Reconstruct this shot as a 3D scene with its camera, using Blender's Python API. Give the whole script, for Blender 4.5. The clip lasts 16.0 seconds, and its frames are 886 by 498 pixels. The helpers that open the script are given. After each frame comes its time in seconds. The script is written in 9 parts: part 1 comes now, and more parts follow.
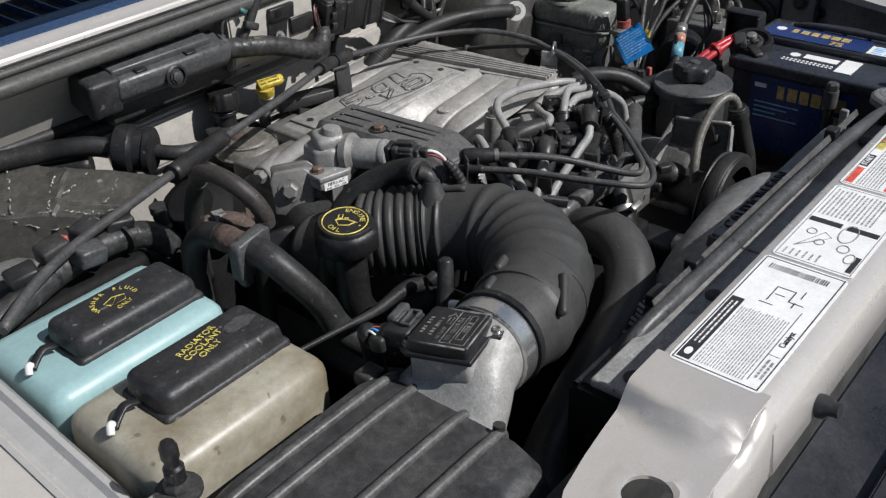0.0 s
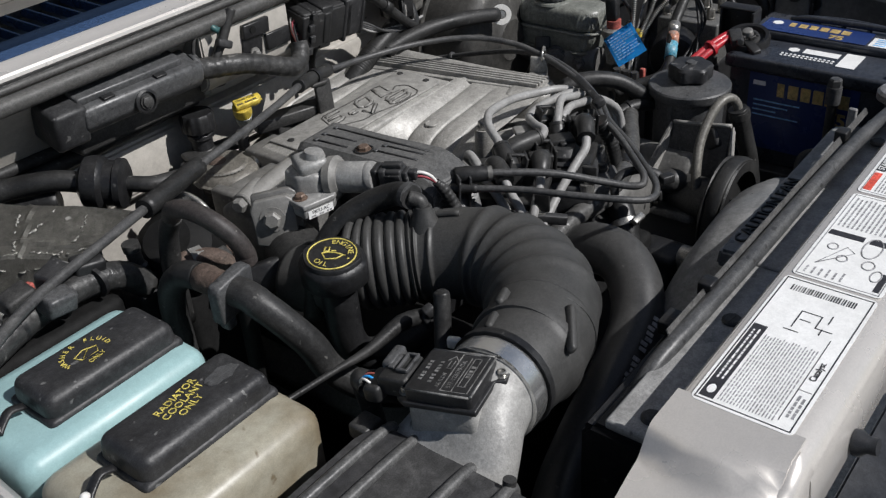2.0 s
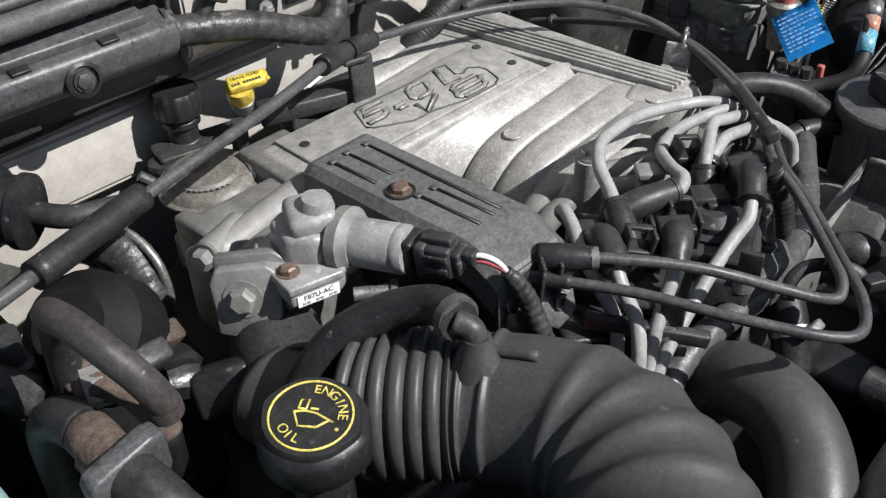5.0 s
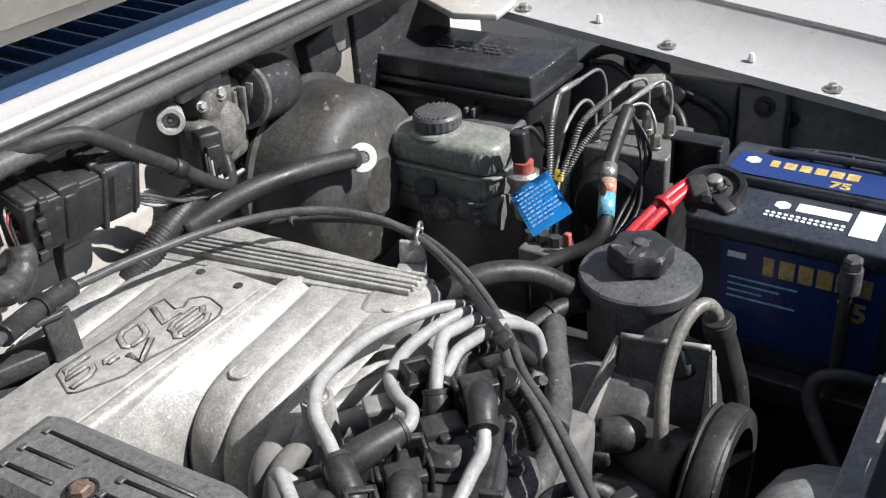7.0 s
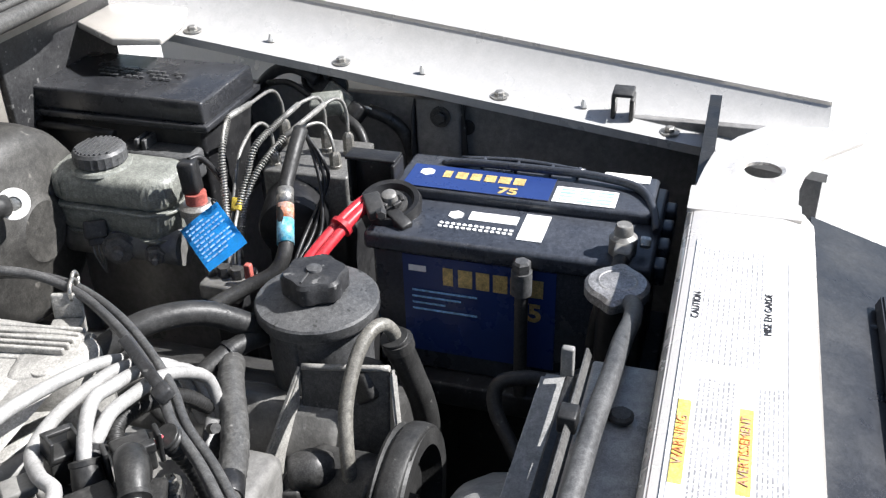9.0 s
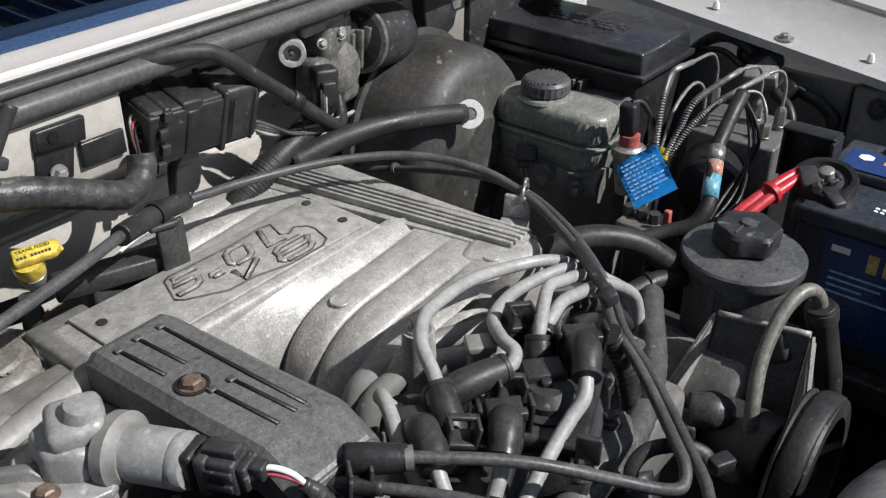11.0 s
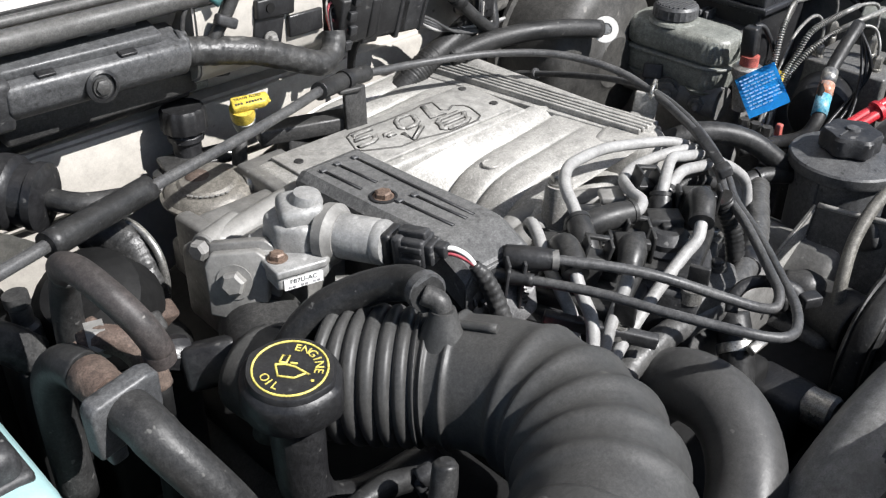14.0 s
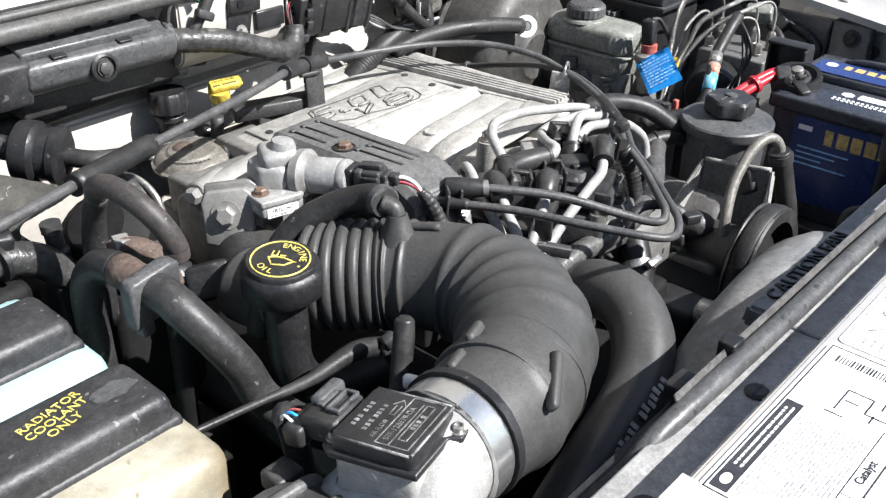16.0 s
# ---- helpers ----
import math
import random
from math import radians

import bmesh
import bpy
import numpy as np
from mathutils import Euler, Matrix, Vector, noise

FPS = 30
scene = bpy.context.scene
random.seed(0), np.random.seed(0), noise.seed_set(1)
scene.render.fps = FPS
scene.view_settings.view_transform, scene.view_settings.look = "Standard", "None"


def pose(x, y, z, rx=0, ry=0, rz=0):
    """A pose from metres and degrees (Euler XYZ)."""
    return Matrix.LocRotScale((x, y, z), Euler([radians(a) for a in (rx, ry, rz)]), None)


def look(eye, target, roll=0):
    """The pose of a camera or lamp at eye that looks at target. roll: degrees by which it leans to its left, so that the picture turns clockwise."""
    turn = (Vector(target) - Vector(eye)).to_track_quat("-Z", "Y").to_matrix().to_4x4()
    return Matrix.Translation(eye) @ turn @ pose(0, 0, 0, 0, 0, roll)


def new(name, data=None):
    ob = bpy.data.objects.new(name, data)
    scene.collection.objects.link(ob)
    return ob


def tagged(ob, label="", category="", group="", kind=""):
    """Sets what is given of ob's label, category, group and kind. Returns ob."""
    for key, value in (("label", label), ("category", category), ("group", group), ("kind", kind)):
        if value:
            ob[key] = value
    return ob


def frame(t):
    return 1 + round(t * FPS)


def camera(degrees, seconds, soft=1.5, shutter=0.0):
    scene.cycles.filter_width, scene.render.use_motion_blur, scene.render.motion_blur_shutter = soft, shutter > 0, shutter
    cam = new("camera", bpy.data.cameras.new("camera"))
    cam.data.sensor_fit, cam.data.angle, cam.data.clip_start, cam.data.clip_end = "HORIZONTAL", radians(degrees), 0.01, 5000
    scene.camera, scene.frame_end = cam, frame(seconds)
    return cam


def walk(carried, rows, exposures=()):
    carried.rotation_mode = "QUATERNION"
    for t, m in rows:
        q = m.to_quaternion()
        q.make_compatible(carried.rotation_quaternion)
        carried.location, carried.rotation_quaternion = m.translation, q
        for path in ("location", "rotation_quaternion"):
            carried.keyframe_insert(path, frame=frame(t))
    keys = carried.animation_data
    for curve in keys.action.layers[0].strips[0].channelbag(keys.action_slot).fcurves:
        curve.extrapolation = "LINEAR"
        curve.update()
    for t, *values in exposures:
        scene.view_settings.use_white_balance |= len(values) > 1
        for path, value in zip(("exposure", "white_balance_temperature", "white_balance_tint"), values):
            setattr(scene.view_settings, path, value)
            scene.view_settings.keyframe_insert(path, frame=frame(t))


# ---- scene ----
cam = camera(49.4, 16.0, soft=1.3)
METRES, EYE, TILT, LEAN, TURN = 1.47, 1.6, -32.5, 2.45, -50.28
ROWS = [
    (0.0, 0.0, 0.0, 0.0, 0.0, 0.0, -0.0),
    (0.5, 0.0005, 0.0, 0.0001, 0.35, 0.88, -0.46),
    (1.0, -0.0037, 0.0021, 0.0007, 1.06, 0.38, -0.52),
    (1.5, -0.004, 0.0217, 0.0073, 0.31, -0.37, 0.94),
    (2.0, -0.004, 0.0515, 0.0255, -0.68, -0.22, 2.35),
    (2.5, 0.0002, 0.1253, 0.0591, -0.58, -1.97, 2.63),
    (3.0, 0.0115, 0.2154, 0.0998, -0.28, -2.71, 0.77),
    (3.2, 0.0142, 0.2412, 0.1146, 0.4994, -3.6601, 0.5235),
    (5.3, 0.0071, 0.3809, 0.1444, 4.0632, -5.6947, -3.5896),
    (5.5, 0.0155, 0.3898, 0.1505, 3.94, -4.42, -3.48),
    (6.0, 0.036, 0.4136, 0.1707, 1.44, -2.22, -0.63),
    (6.5, 0.0591, 0.4279, 0.1918, -1.44, -0.12, 2.48),
    (7.0, 0.0839, 0.4287, 0.2053, -5.06, 1.71, 5.09),
    (7.5, 0.1035, 0.4317, 0.2098, -8.64, 2.43, 7.57),
    (8.0, 0.1251, 0.4332, 0.2135, -11.73, 1.5, 9.41),
    (8.2, 0.1328, 0.4363, 0.2122, -13.7767, 0.7668, 10.3686),
    (9.1, 0.146, 0.44, 0.211, -20.0, 0.2, 11.4),
    (10.3, 0.0712, 0.4384, 0.1935, -6.5047, 2.0212, 2.8574),
    (10.5, 0.0684, 0.4341, 0.1919, -5.57, 1.96, 1.93),
    (11.0, 0.0464, 0.4302, 0.1755, -2.08, 1.44, -1.52),
    (11.5, 0.0328, 0.4262, 0.1588, 0.54, 0.1, -4.18),
    (12.0, 0.0228, 0.4159, 0.1455, 2.56, -1.32, -5.6),
    (12.5, 0.0148, 0.3974, 0.133, 3.74, -2.06, -6.22),
    (13.0, 0.0135, 0.3767, 0.1188, 4.27, -2.34, -6.56),
    (13.5, 0.0133, 0.3411, 0.1049, 4.17, -1.81, -6.71),
    (14.0, 0.0156, 0.3124, 0.093, 3.41, -0.66, -6.11),
    (14.5, 0.0268, 0.2795, 0.0762, 1.89, -0.18, -4.61),
    (15.0, 0.0329, 0.2384, 0.0538, 1.97, 0.3, -3.46),
    (15.5, 0.0279, 0.2141, 0.0357, 1.15, 0.36, -3.94),
    (16.0, 0.0255, 0.176, 0.015, 0.25, 1.97, -3.77),
]
EXPOSURES = [(t, stops, 6350.0, 10.0) for t, stops in (
    (0.0, -0.05), (1.5, -0.12), (2.5, -0.22), (3.2, -0.3), (5.3, 0.62), (7.0, 0.85), (8.2, 1.38), (9.1, 1.3), (10.3, 0.46), (11.0, 0.36), (12.5, 0.52), (14.0, 0.92), (15.0, 1.22), (16.0, 1.32))]
walk(cam, [(t, pose(0, 0, EYE, TILT, LEAN, TURN) @ pose(METRES * x, METRES * y, METRES * z, 90 + pitch, roll, yaw))
           for t, x, y, z, yaw, pitch, roll in ROWS], EXPOSURES)

# ---- daylight ----
SUN_TO = Vector((0.24, -0.66, 0.70)).normalized()
world = bpy.data.worlds.new("sky")
scene.world = world
world.use_nodes = True
_n = world.node_tree.nodes
_sky = _n.new("ShaderNodeTexSky")
_sky.sky_type, _sky.sun_disc = "NISHITA", False
_sky.sun_elevation = math.asin(SUN_TO.z)
_sky.sun_rotation = math.atan2(SUN_TO.x, SUN_TO.y)
world.node_tree.links.new(_sky.outputs[0], _n["Background"].inputs[0])
_n["Background"].inputs[1].default_value = 0.05
sun = new("sun", bpy.data.lights.new("sun", "SUN"))
sun.data.energy, sun.data.angle, sun.data.color = 5.0, radians(0.6), (1.0, 0.975, 0.95)
sun.matrix_world = look(SUN_TO * 10, (0, 0, 0))


# ---- materials ----
def material(name, color, rough=0.5, metal=0.0, second=None, amount=0.5, scale=8.0, fine=140.0, bump=0.15, coat=0.0, spots=None,
             spot_size=60.0, spot_level=0.64, rough_vary=0.15, fine_mix=0.25, mid=0.22, spec=0.5):
    """Base colour with large stains of a second colour, fine grain, optional specks, and a fine bump."""
    m = bpy.data.materials.new(name)
    m.use_nodes = True
    nt = m.node_tree
    b = nt.nodes["Principled BSDF"]
    second = second or tuple(c * 0.7 for c in color)
    if sum(color) < 0.36:
        mid, amount = mid * 0.55, amount * 0.75

    def node(kind, **k):
        q = nt.nodes.new(kind)
        for key, v in k.items():
            q.inputs[key].default_value = v
        return q

    def link(a, c):
        nt.links.new(a, c)

    co = nt.nodes.new("ShaderNodeTexCoord").outputs["Object"]
    big = node("ShaderNodeTexNoise", Scale=scale, Detail=6.0, Roughness=0.6)
    small = node("ShaderNodeTexNoise", Scale=fine, Detail=3.0)
    link(co, big.inputs["Vector"])
    link(co, small.inputs["Vector"])
    ramp = node("ShaderNodeMapRange", **{"From Min": 0.38, "From Max": 0.66, "To Max": amount})
    link(big.outputs["Fac"], ramp.inputs["Value"])
    mix = nt.nodes.new("ShaderNodeMix")
    mix.data_type = "RGBA"
    mix.inputs[6].default_value, mix.inputs[7].default_value = (*color, 1), (*second, 1)
    link(ramp.outputs[0], mix.inputs[0])
    grain = node("ShaderNodeMapRange", **{"From Min": 0.3, "From Max": 0.7, "To Min": 1 - fine_mix, "To Max": 1 + fine_mix})
    link(small.outputs["Fac"], grain.inputs["Value"])
    blot = node("ShaderNodeTexNoise", Scale=52.0, Detail=5.0, Roughness=0.7)
    link(co, blot.inputs["Vector"])
    patch = node("ShaderNodeMapRange", **{"From Min": 0.36, "From Max": 0.64, "To Min": 1 - mid, "To Max": 1 + mid})
    link(blot.outputs["Fac"], patch.inputs["Value"])
    grit = node("ShaderNodeTexNoise", Scale=640.0, Detail=2.0, Roughness=0.7)
    link(co, grit.inputs["Vector"])
    gr = node("ShaderNodeMapRange", **{"From Min": 0.32, "From Max": 0.68, "To Min": 1 - 1.3 * fine_mix, "To Max": 1 + 1.3 * fine_mix})
    link(grit.outputs["Fac"], gr.inputs["Value"])
    grains = nt.nodes.new("ShaderNodeMath")
    grains.operation = "MULTIPLY"
    link(grain.outputs[0], grains.inputs[0])
    link(gr.outputs[0], grains.inputs[1])
    both = nt.nodes.new("ShaderNodeMath")
    both.operation = "MULTIPLY"
    mul = nt.nodes.new("ShaderNodeVectorMath")
    mul.operation = "SCALE"
    link(mix.outputs[2], mul.inputs[0])
    link(grains.outputs[0], both.inputs[0])
    link(patch.outputs[0], both.inputs[1])
    link(both.outputs[0], mul.inputs["Scale"])
    out = mul.outputs[0]
    if spots:
        sp = node("ShaderNodeTexNoise", Scale=spot_size, Detail=2.0)
        link(co, sp.inputs["Vector"])
        sr = node("ShaderNodeMapRange", **{"From Min": spot_level, "From Max": spot_level + 0.05})
        link(sp.outputs["Fac"], sr.inputs["Value"])
        mx = nt.nodes.new("ShaderNodeMix")
        mx.data_type = "RGBA"
        mx.inputs[7].default_value = (*spots, 1)
        link(sr.outputs[0], mx.inputs[0])
        link(out, mx.inputs[6])
        out = mx.outputs[2]
    link(out, b.inputs["Base Color"])
    rr = node("ShaderNodeMapRange", **{"From Min": 0.3, "From Max": 0.7, "To Min": max(0.03, rough - rough_vary), "To Max": min(1.0, rough + rough_vary)})
    link(big.outputs["Fac"], rr.inputs["Value"])
    link(rr.outputs[0], b.inputs["Roughness"])
    b.inputs["Metallic"].default_value = metal
    b.inputs["Specular IOR Level"].default_value = spec
    b.inputs["Coat Weight"].default_value = coat
    if bump:
        bp = node("ShaderNodeBump", Strength=bump, Distance=0.002)
        link(small.outputs["Fac"], bp.inputs["Height"])
        link(bp.outputs[0], b.inputs["Normal"])
    return m


PAINT = material("champagne_paint", (0.62, 0.588, 0.55), 0.27, 0.4, (0.57, 0.54, 0.505), 0.4, 5, 400, 0.01, coat=0.4, fine_mix=0.03, mid=0.02, rough_vary=0.05)
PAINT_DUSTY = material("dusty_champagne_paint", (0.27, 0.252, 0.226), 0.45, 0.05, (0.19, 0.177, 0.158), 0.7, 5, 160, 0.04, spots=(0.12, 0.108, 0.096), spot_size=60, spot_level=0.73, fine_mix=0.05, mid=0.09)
PAINT_FLANGE = material("greyer_fender_flange_paint", (0.432, 0.424, 0.412), 0.36, 0.2, (0.352, 0.346, 0.336), 0.6, 12, 260, 0.02, fine_mix=0.04, mid=0.05)
FIREWALL = material("cream_firewall_paint", (0.43, 0.405, 0.365), 0.45, 0.05, (0.33, 0.31, 0.28), 0.7, 5, 160, 0.04, spots=(0.16, 0.15, 0.135), spot_size=60, spot_level=0.735, fine_mix=0.05, mid=0.09)
APRON = material("dirty_grey_apron", (0.20, 0.195, 0.19), 0.42, 0.1, (0.12, 0.117, 0.113), 0.8, 8, 120, 0.12, fine_mix=0.12, mid=0.15)
BLACK = material("black_plastic", (0.012, 0.012, 0.013), 0.42, 0.0, (0.024, 0.024, 0.024), 0.8, 16, 220, 0.2, spots=(0.06, 0.059, 0.057), spot_size=110, spot_level=0.69, mid=0.35, spec=0.4)
BLACK_DUST = material("dusty_black_plastic", (0.02, 0.02, 0.0215), 0.5, 0.0, (0.045, 0.0455, 0.046), 0.8, 14, 180, 0.25, spots=(0.12, 0.119, 0.116), spot_size=95, spot_level=0.665, mid=0.4, spec=0.4)
GREY_PLASTIC = material("dusty_grey_plastic", (0.058, 0.059, 0.061), 0.46, 0.0, (0.088, 0.088, 0.088), 0.8, 12, 200, 0.2, spots=(0.025, 0.025, 0.025), spot_size=80, spot_level=0.66, mid=0.3, spec=0.45)
RUBBER = material("black_rubber_hose", (0.016, 0.016, 0.016), 0.5, 0.0, (0.036, 0.0355, 0.0345), 0.85, 11, 260, 0.2, spots=(0.085, 0.083, 0.08), spot_size=130, spot_level=0.69, mid=0.35, spec=0.35)
RUBBER_DUST = material("dusty_rubber_hose", (0.022, 0.022, 0.022), 0.5, 0.0, (0.042, 0.041, 0.0395), 0.8, 13, 200, 0.2, spots=(0.10, 0.098, 0.092), spot_size=105, spot_level=0.69, mid=0.35, spec=0.35)
DUCT = material("moulded_dark_duct", (0.041, 0.041, 0.040), 0.5, 0.0, (0.056, 0.054, 0.051), 0.7, 8, 300, 0.08, spots=(0.10, 0.097, 0.09), spot_size=75, spot_level=0.74, fine_mix=0.14, mid=0.2, spec=0.4)
HOSE_GREY = material("grey_dusty_moulded_hose", (0.042, 0.0415, 0.041), 0.4, 0.0, (0.06, 0.0595, 0.058), 0.6, 7, 200, 0.08, spots=(0.12, 0.118, 0.112), spot_size=80, spot_level=0.72, fine_mix=0.12, mid=0.2, spec=0.45)
# dusty plastic, its grey raised to stand for the grazing sheen
SHROUD = material("lightened_dusty_shroud", (0.17, 0.169, 0.166), 0.36, 0.0, (0.22, 0.218, 0.213), 0.7, 9, 200, 0.1, spots=(0.12, 0.12, 0.12), spot_size=90, spot_level=0.72, fine_mix=0.16, mid=0.25)
LID = material("dusty_airbox_lid", (0.027, 0.027, 0.029), 0.42, 0.0, (0.069, 0.068, 0.066), 1.2, 8, 160, 0.15, spots=(0.012, 0.012, 0.013), spot_size=22, spot_level=0.67, fine_mix=0.2, mid=0.6)
LID_RIB = material("worn_airbox_rib", (0.061, 0.061, 0.061), 0.45, 0.0, (0.102, 0.101, 0.097), 0.9, 14, 200, 0.15, mid=0.5)
HOSE_RUST = material("dusty_reddish_hose", (0.034, 0.031, 0.030), 0.55, 0.0, (0.06, 0.047, 0.043), 0.8, 16, 200, 0.1, spots=(0.16, 0.15, 0.14), spot_size=90, spot_level=0.73, mid=0.25, spec=0.35)
SEAL = material("rubber_seal", (0.062, 0.061, 0.059), 0.5, 0.0, (0.085, 0.083, 0.079), 0.5, 20, 200, 0.1, mid=0.12, spec=0.35)
ALU = material("cast_aluminium", (0.324, 0.315, 0.295), 0.5, 0.12, (0.225, 0.219, 0.203), 0.7, 9, 330, 0.22, spots=(0.45, 0.44, 0.415), spot_size=190, spot_level=0.67, fine_mix=0.16, mid=0.2)
GREY_CAST = material("dull_grey_casting", (0.22, 0.215, 0.203), 0.55, 0.15, (0.16, 0.156, 0.147), 0.7, 12, 240, 0.12, spots=(0.29, 0.28, 0.262), spot_size=70, spot_level=0.71, fine_mix=0.06, mid=0.14)
ALU_DARK = material("oily_cast_aluminium", (0.20, 0.195, 0.185), 0.5, 0.3, (0.12, 0.117, 0.11), 0.85, 11, 220, 0.2, spots=(0.28, 0.275, 0.26), spot_size=80, spot_level=0.69, fine_mix=0.08, mid=0.2)
ALU_CLEAN = material("bright_steel_band", (0.72, 0.72, 0.71), 0.24, 0.9, (0.6, 0.6, 0.59), 0.5, 18, 240, 0.04, fine_mix=0.06, mid=0.05, rough_vary=0.08)
STEEL = material("zinc_steel", (0.42, 0.41, 0.385), 0.38, 0.8, (0.26, 0.25, 0.23), 0.6, 40, 300, 0.08, mid=0.12)
STEEL_DARK = material("dark_steel", (0.04, 0.0395, 0.039), 0.5, 0.3, (0.075, 0.073, 0.069), 0.7, 22, 240, 0.2)
RUST = material("rusty_iron", (0.07, 0.048, 0.038), 0.8, 0.1, (0.13, 0.10, 0.08), 0.8, 22, 160, 0.5)
RUST_BOLT = material("rusty_bolt", (0.15, 0.105, 0.08), 0.55, 0.3, (0.08, 0.055, 0.042), 0.7, 60, 300, 0.3)
PLATE = material("grey_name_plate", (0.290, 0.283, 0.266), 0.5, 0.1, (0.229, 0.223, 0.209), 0.6, 9, 240, 0.25, fine_mix=0.12)
PLATE_DARK = material("worn_dark_lettering", (0.04, 0.038, 0.035), 0.6, 0.1, (0.11, 0.105, 0.096), 0.8, 40, 200, 0.2)
WIRE_GREY = material("grey_ignition_lead", (0.30, 0.296, 0.288), 0.5, 0.0, (0.21, 0.206, 0.198), 0.75, 25, 240, 0.1, fine_mix=0.1, mid=0.15)
WIRE_DARK = material("dark_cable", (0.05, 0.05, 0.051), 0.45, 0.0, (0.085, 0.084, 0.081), 0.7, 25, 240, 0.12, mid=0.3, spec=0.4)
TANK_WASH = material("blue_white_tank", (0.30, 0.45, 0.455), 0.36, 0.0, (0.24, 0.385, 0.395), 0.6, 7, 200, 0.04, fine_mix=0.04, mid=0.04)
TANK_COOL = material("yellowed_tank", (0.36, 0.345, 0.28), 0.38, 0.0, (0.17, 0.14, 0.09), 0.95, 9, 160, 0.05, spots=(0.16, 0.13, 0.085), spot_size=55, spot_level=0.665, fine_mix=0.06, mid=0.08)
YELLOW = material("yellow_plastic", (0.58, 0.44, 0.06), 0.42, 0.0, (0.42, 0.31, 0.05), 0.7, 40, 200, 0.05)
YELLOW_PRINT = material("yellow_print", (0.62, 0.52, 0.12), 0.5, 0.0, (0.45, 0.37, 0.09), 0.8, 90, 300, 0.0)
WHITE = material("white_plastic", (0.72, 0.71, 0.68), 0.45, 0.0, (0.6, 0.58, 0.54), 0.5, 40, 200, 0.05, fine_mix=0.05, mid=0.05)
LABEL_WHITE = material("white_label", (0.85, 0.85, 0.84), 0.35, 0.0, (0.68, 0.68, 0.66), 0.5, 12, 200, 0.02, fine_mix=0.04, mid=0.05)
INK = material("black_print", (0.03, 0.03, 0.035), 0.5, 0.0, None, 0.3, 30, 200, 0.0)
INK_GREY = material("grey_print", (0.28, 0.28, 0.29), 0.5, 0.0, None, 0.3, 30, 200, 0.0)
RED_PRINT = material("red_print", (0.62, 0.09, 0.06), 0.5, 0.0, None, 0.3, 30, 200, 0.0)
TAG_BLUE = material("blue_paper_tag", (0.03, 0.40, 0.92), 0.4, 0.0, (0.02, 0.2, 0.52), 0.5, 20, 200, 0.03, fine_mix=0.06, mid=0.05)
TAG_PRINT = material("pale_tag_print", (0.30, 0.55, 0.85), 0.5, 0.0, None, 0.3, 30, 200, 0.0)
BATTERY_BLACK = material("battery_case", (0.032, 0.036, 0.046), 0.3, 0.0, (0.052, 0.056, 0.066), 0.7, 12, 200, 0.06, rough_vary=0.1)
FRONT_BLACK = material("dark_front_plastic", (0.016, 0.017, 0.02), 0.34, 0.0, (0.03, 0.031, 0.034), 0.7, 9, 200, 0.06, spots=(0.06, 0.06, 0.06), spot_size=70, spot_level=0.74)
BATTERY_BLUE = material("battery_blue_label", (0.018, 0.038, 0.145), 0.3, 0.0, (0.014, 0.03, 0.11), 0.6, 9, 200, 0.02, fine_mix=0.05, mid=0.05)
GOLD_PRINT = material("gold_print", (0.55, 0.40, 0.16), 0.4, 0.2, (0.42, 0.3, 0.12), 0.5, 30, 200, 0.0)
RED_CABLE = material("red_cable", (0.50, 0.025, 0.035), 0.4, 0.0, (0.36, 0.02, 0.03), 0.6, 30, 200, 0.05)
RED_DULL = material("faded_red_plastic", (0.36, 0.09, 0.07), 0.6, 0.0, (0.25, 0.06, 0.05), 0.6, 30, 200, 0.1)
PINK_WIRE = material("red_wire", (0.42, 0.085, 0.10), 0.45, 0.0, (0.5, 0.07, 0.1), 0.5, 30, 200, 0.0)
ORANGE = material("orange_print", (0.55, 0.16, 0.05), 0.4, 0.0, (0.30, 0.27, 0.25), 0.9, 90, 200, 0.0)
TEAL = material("teal_sticker", (0.05, 0.28, 0.40), 0.4, 0.0, (0.30, 0.45, 0.50), 0.9, 110, 200, 0.0)
# black cowl; the blue is the sky's reflection put into the base colour
COWL_BLACK = material("smooth_cowl_black_with_sky_tint", (0.032, 0.06, 0.125), 0.3, 0.0, (0.04, 0.068, 0.13), 0.4, 8, 200, 0.02, coat=1.0, mid=0.05)
HEATSHIELD = material("crumpled_grey_shield", (0.17, 0.165, 0.147), 0.45, 0.15, (0.11, 0.106, 0.094), 0.8, 9, 150, 0.15, spots=(0.55, 0.54, 0.51), spot_size=46, spot_level=0.72, fine_mix=0.12, mid=0.2)
DUSTY_CAST = material("dusty_dark_casting", (0.10, 0.098, 0.095), 0.55, 0.1, (0.06, 0.059, 0.057), 0.8, 22, 220, 0.25, spots=(0.18, 0.175, 0.165), spot_size=110, spot_level=0.7, mid=0.3)
SLEEVE = material("dull_zinc_spiral", (0.24, 0.235, 0.22), 0.45, 0.4, (0.12, 0.117, 0.11), 0.7, 40, 240, 0.15)
TAPE = material("wrapped_loom_tape", (0.025, 0.025, 0.025), 0.42, 0.0, (0.055, 0.054, 0.052), 0.8, 30, 120, 0.6, spots=(0.16, 0.155, 0.145), spot_size=60, spot_level=0.70, mid=0.35, spec=0.35)
BOOT = material("black_coil_boot", (0.02, 0.02, 0.02), 0.42, 0.0, (0.045, 0.044, 0.042), 0.8, 30, 220, 0.12, mid=0.35, spec=0.35)
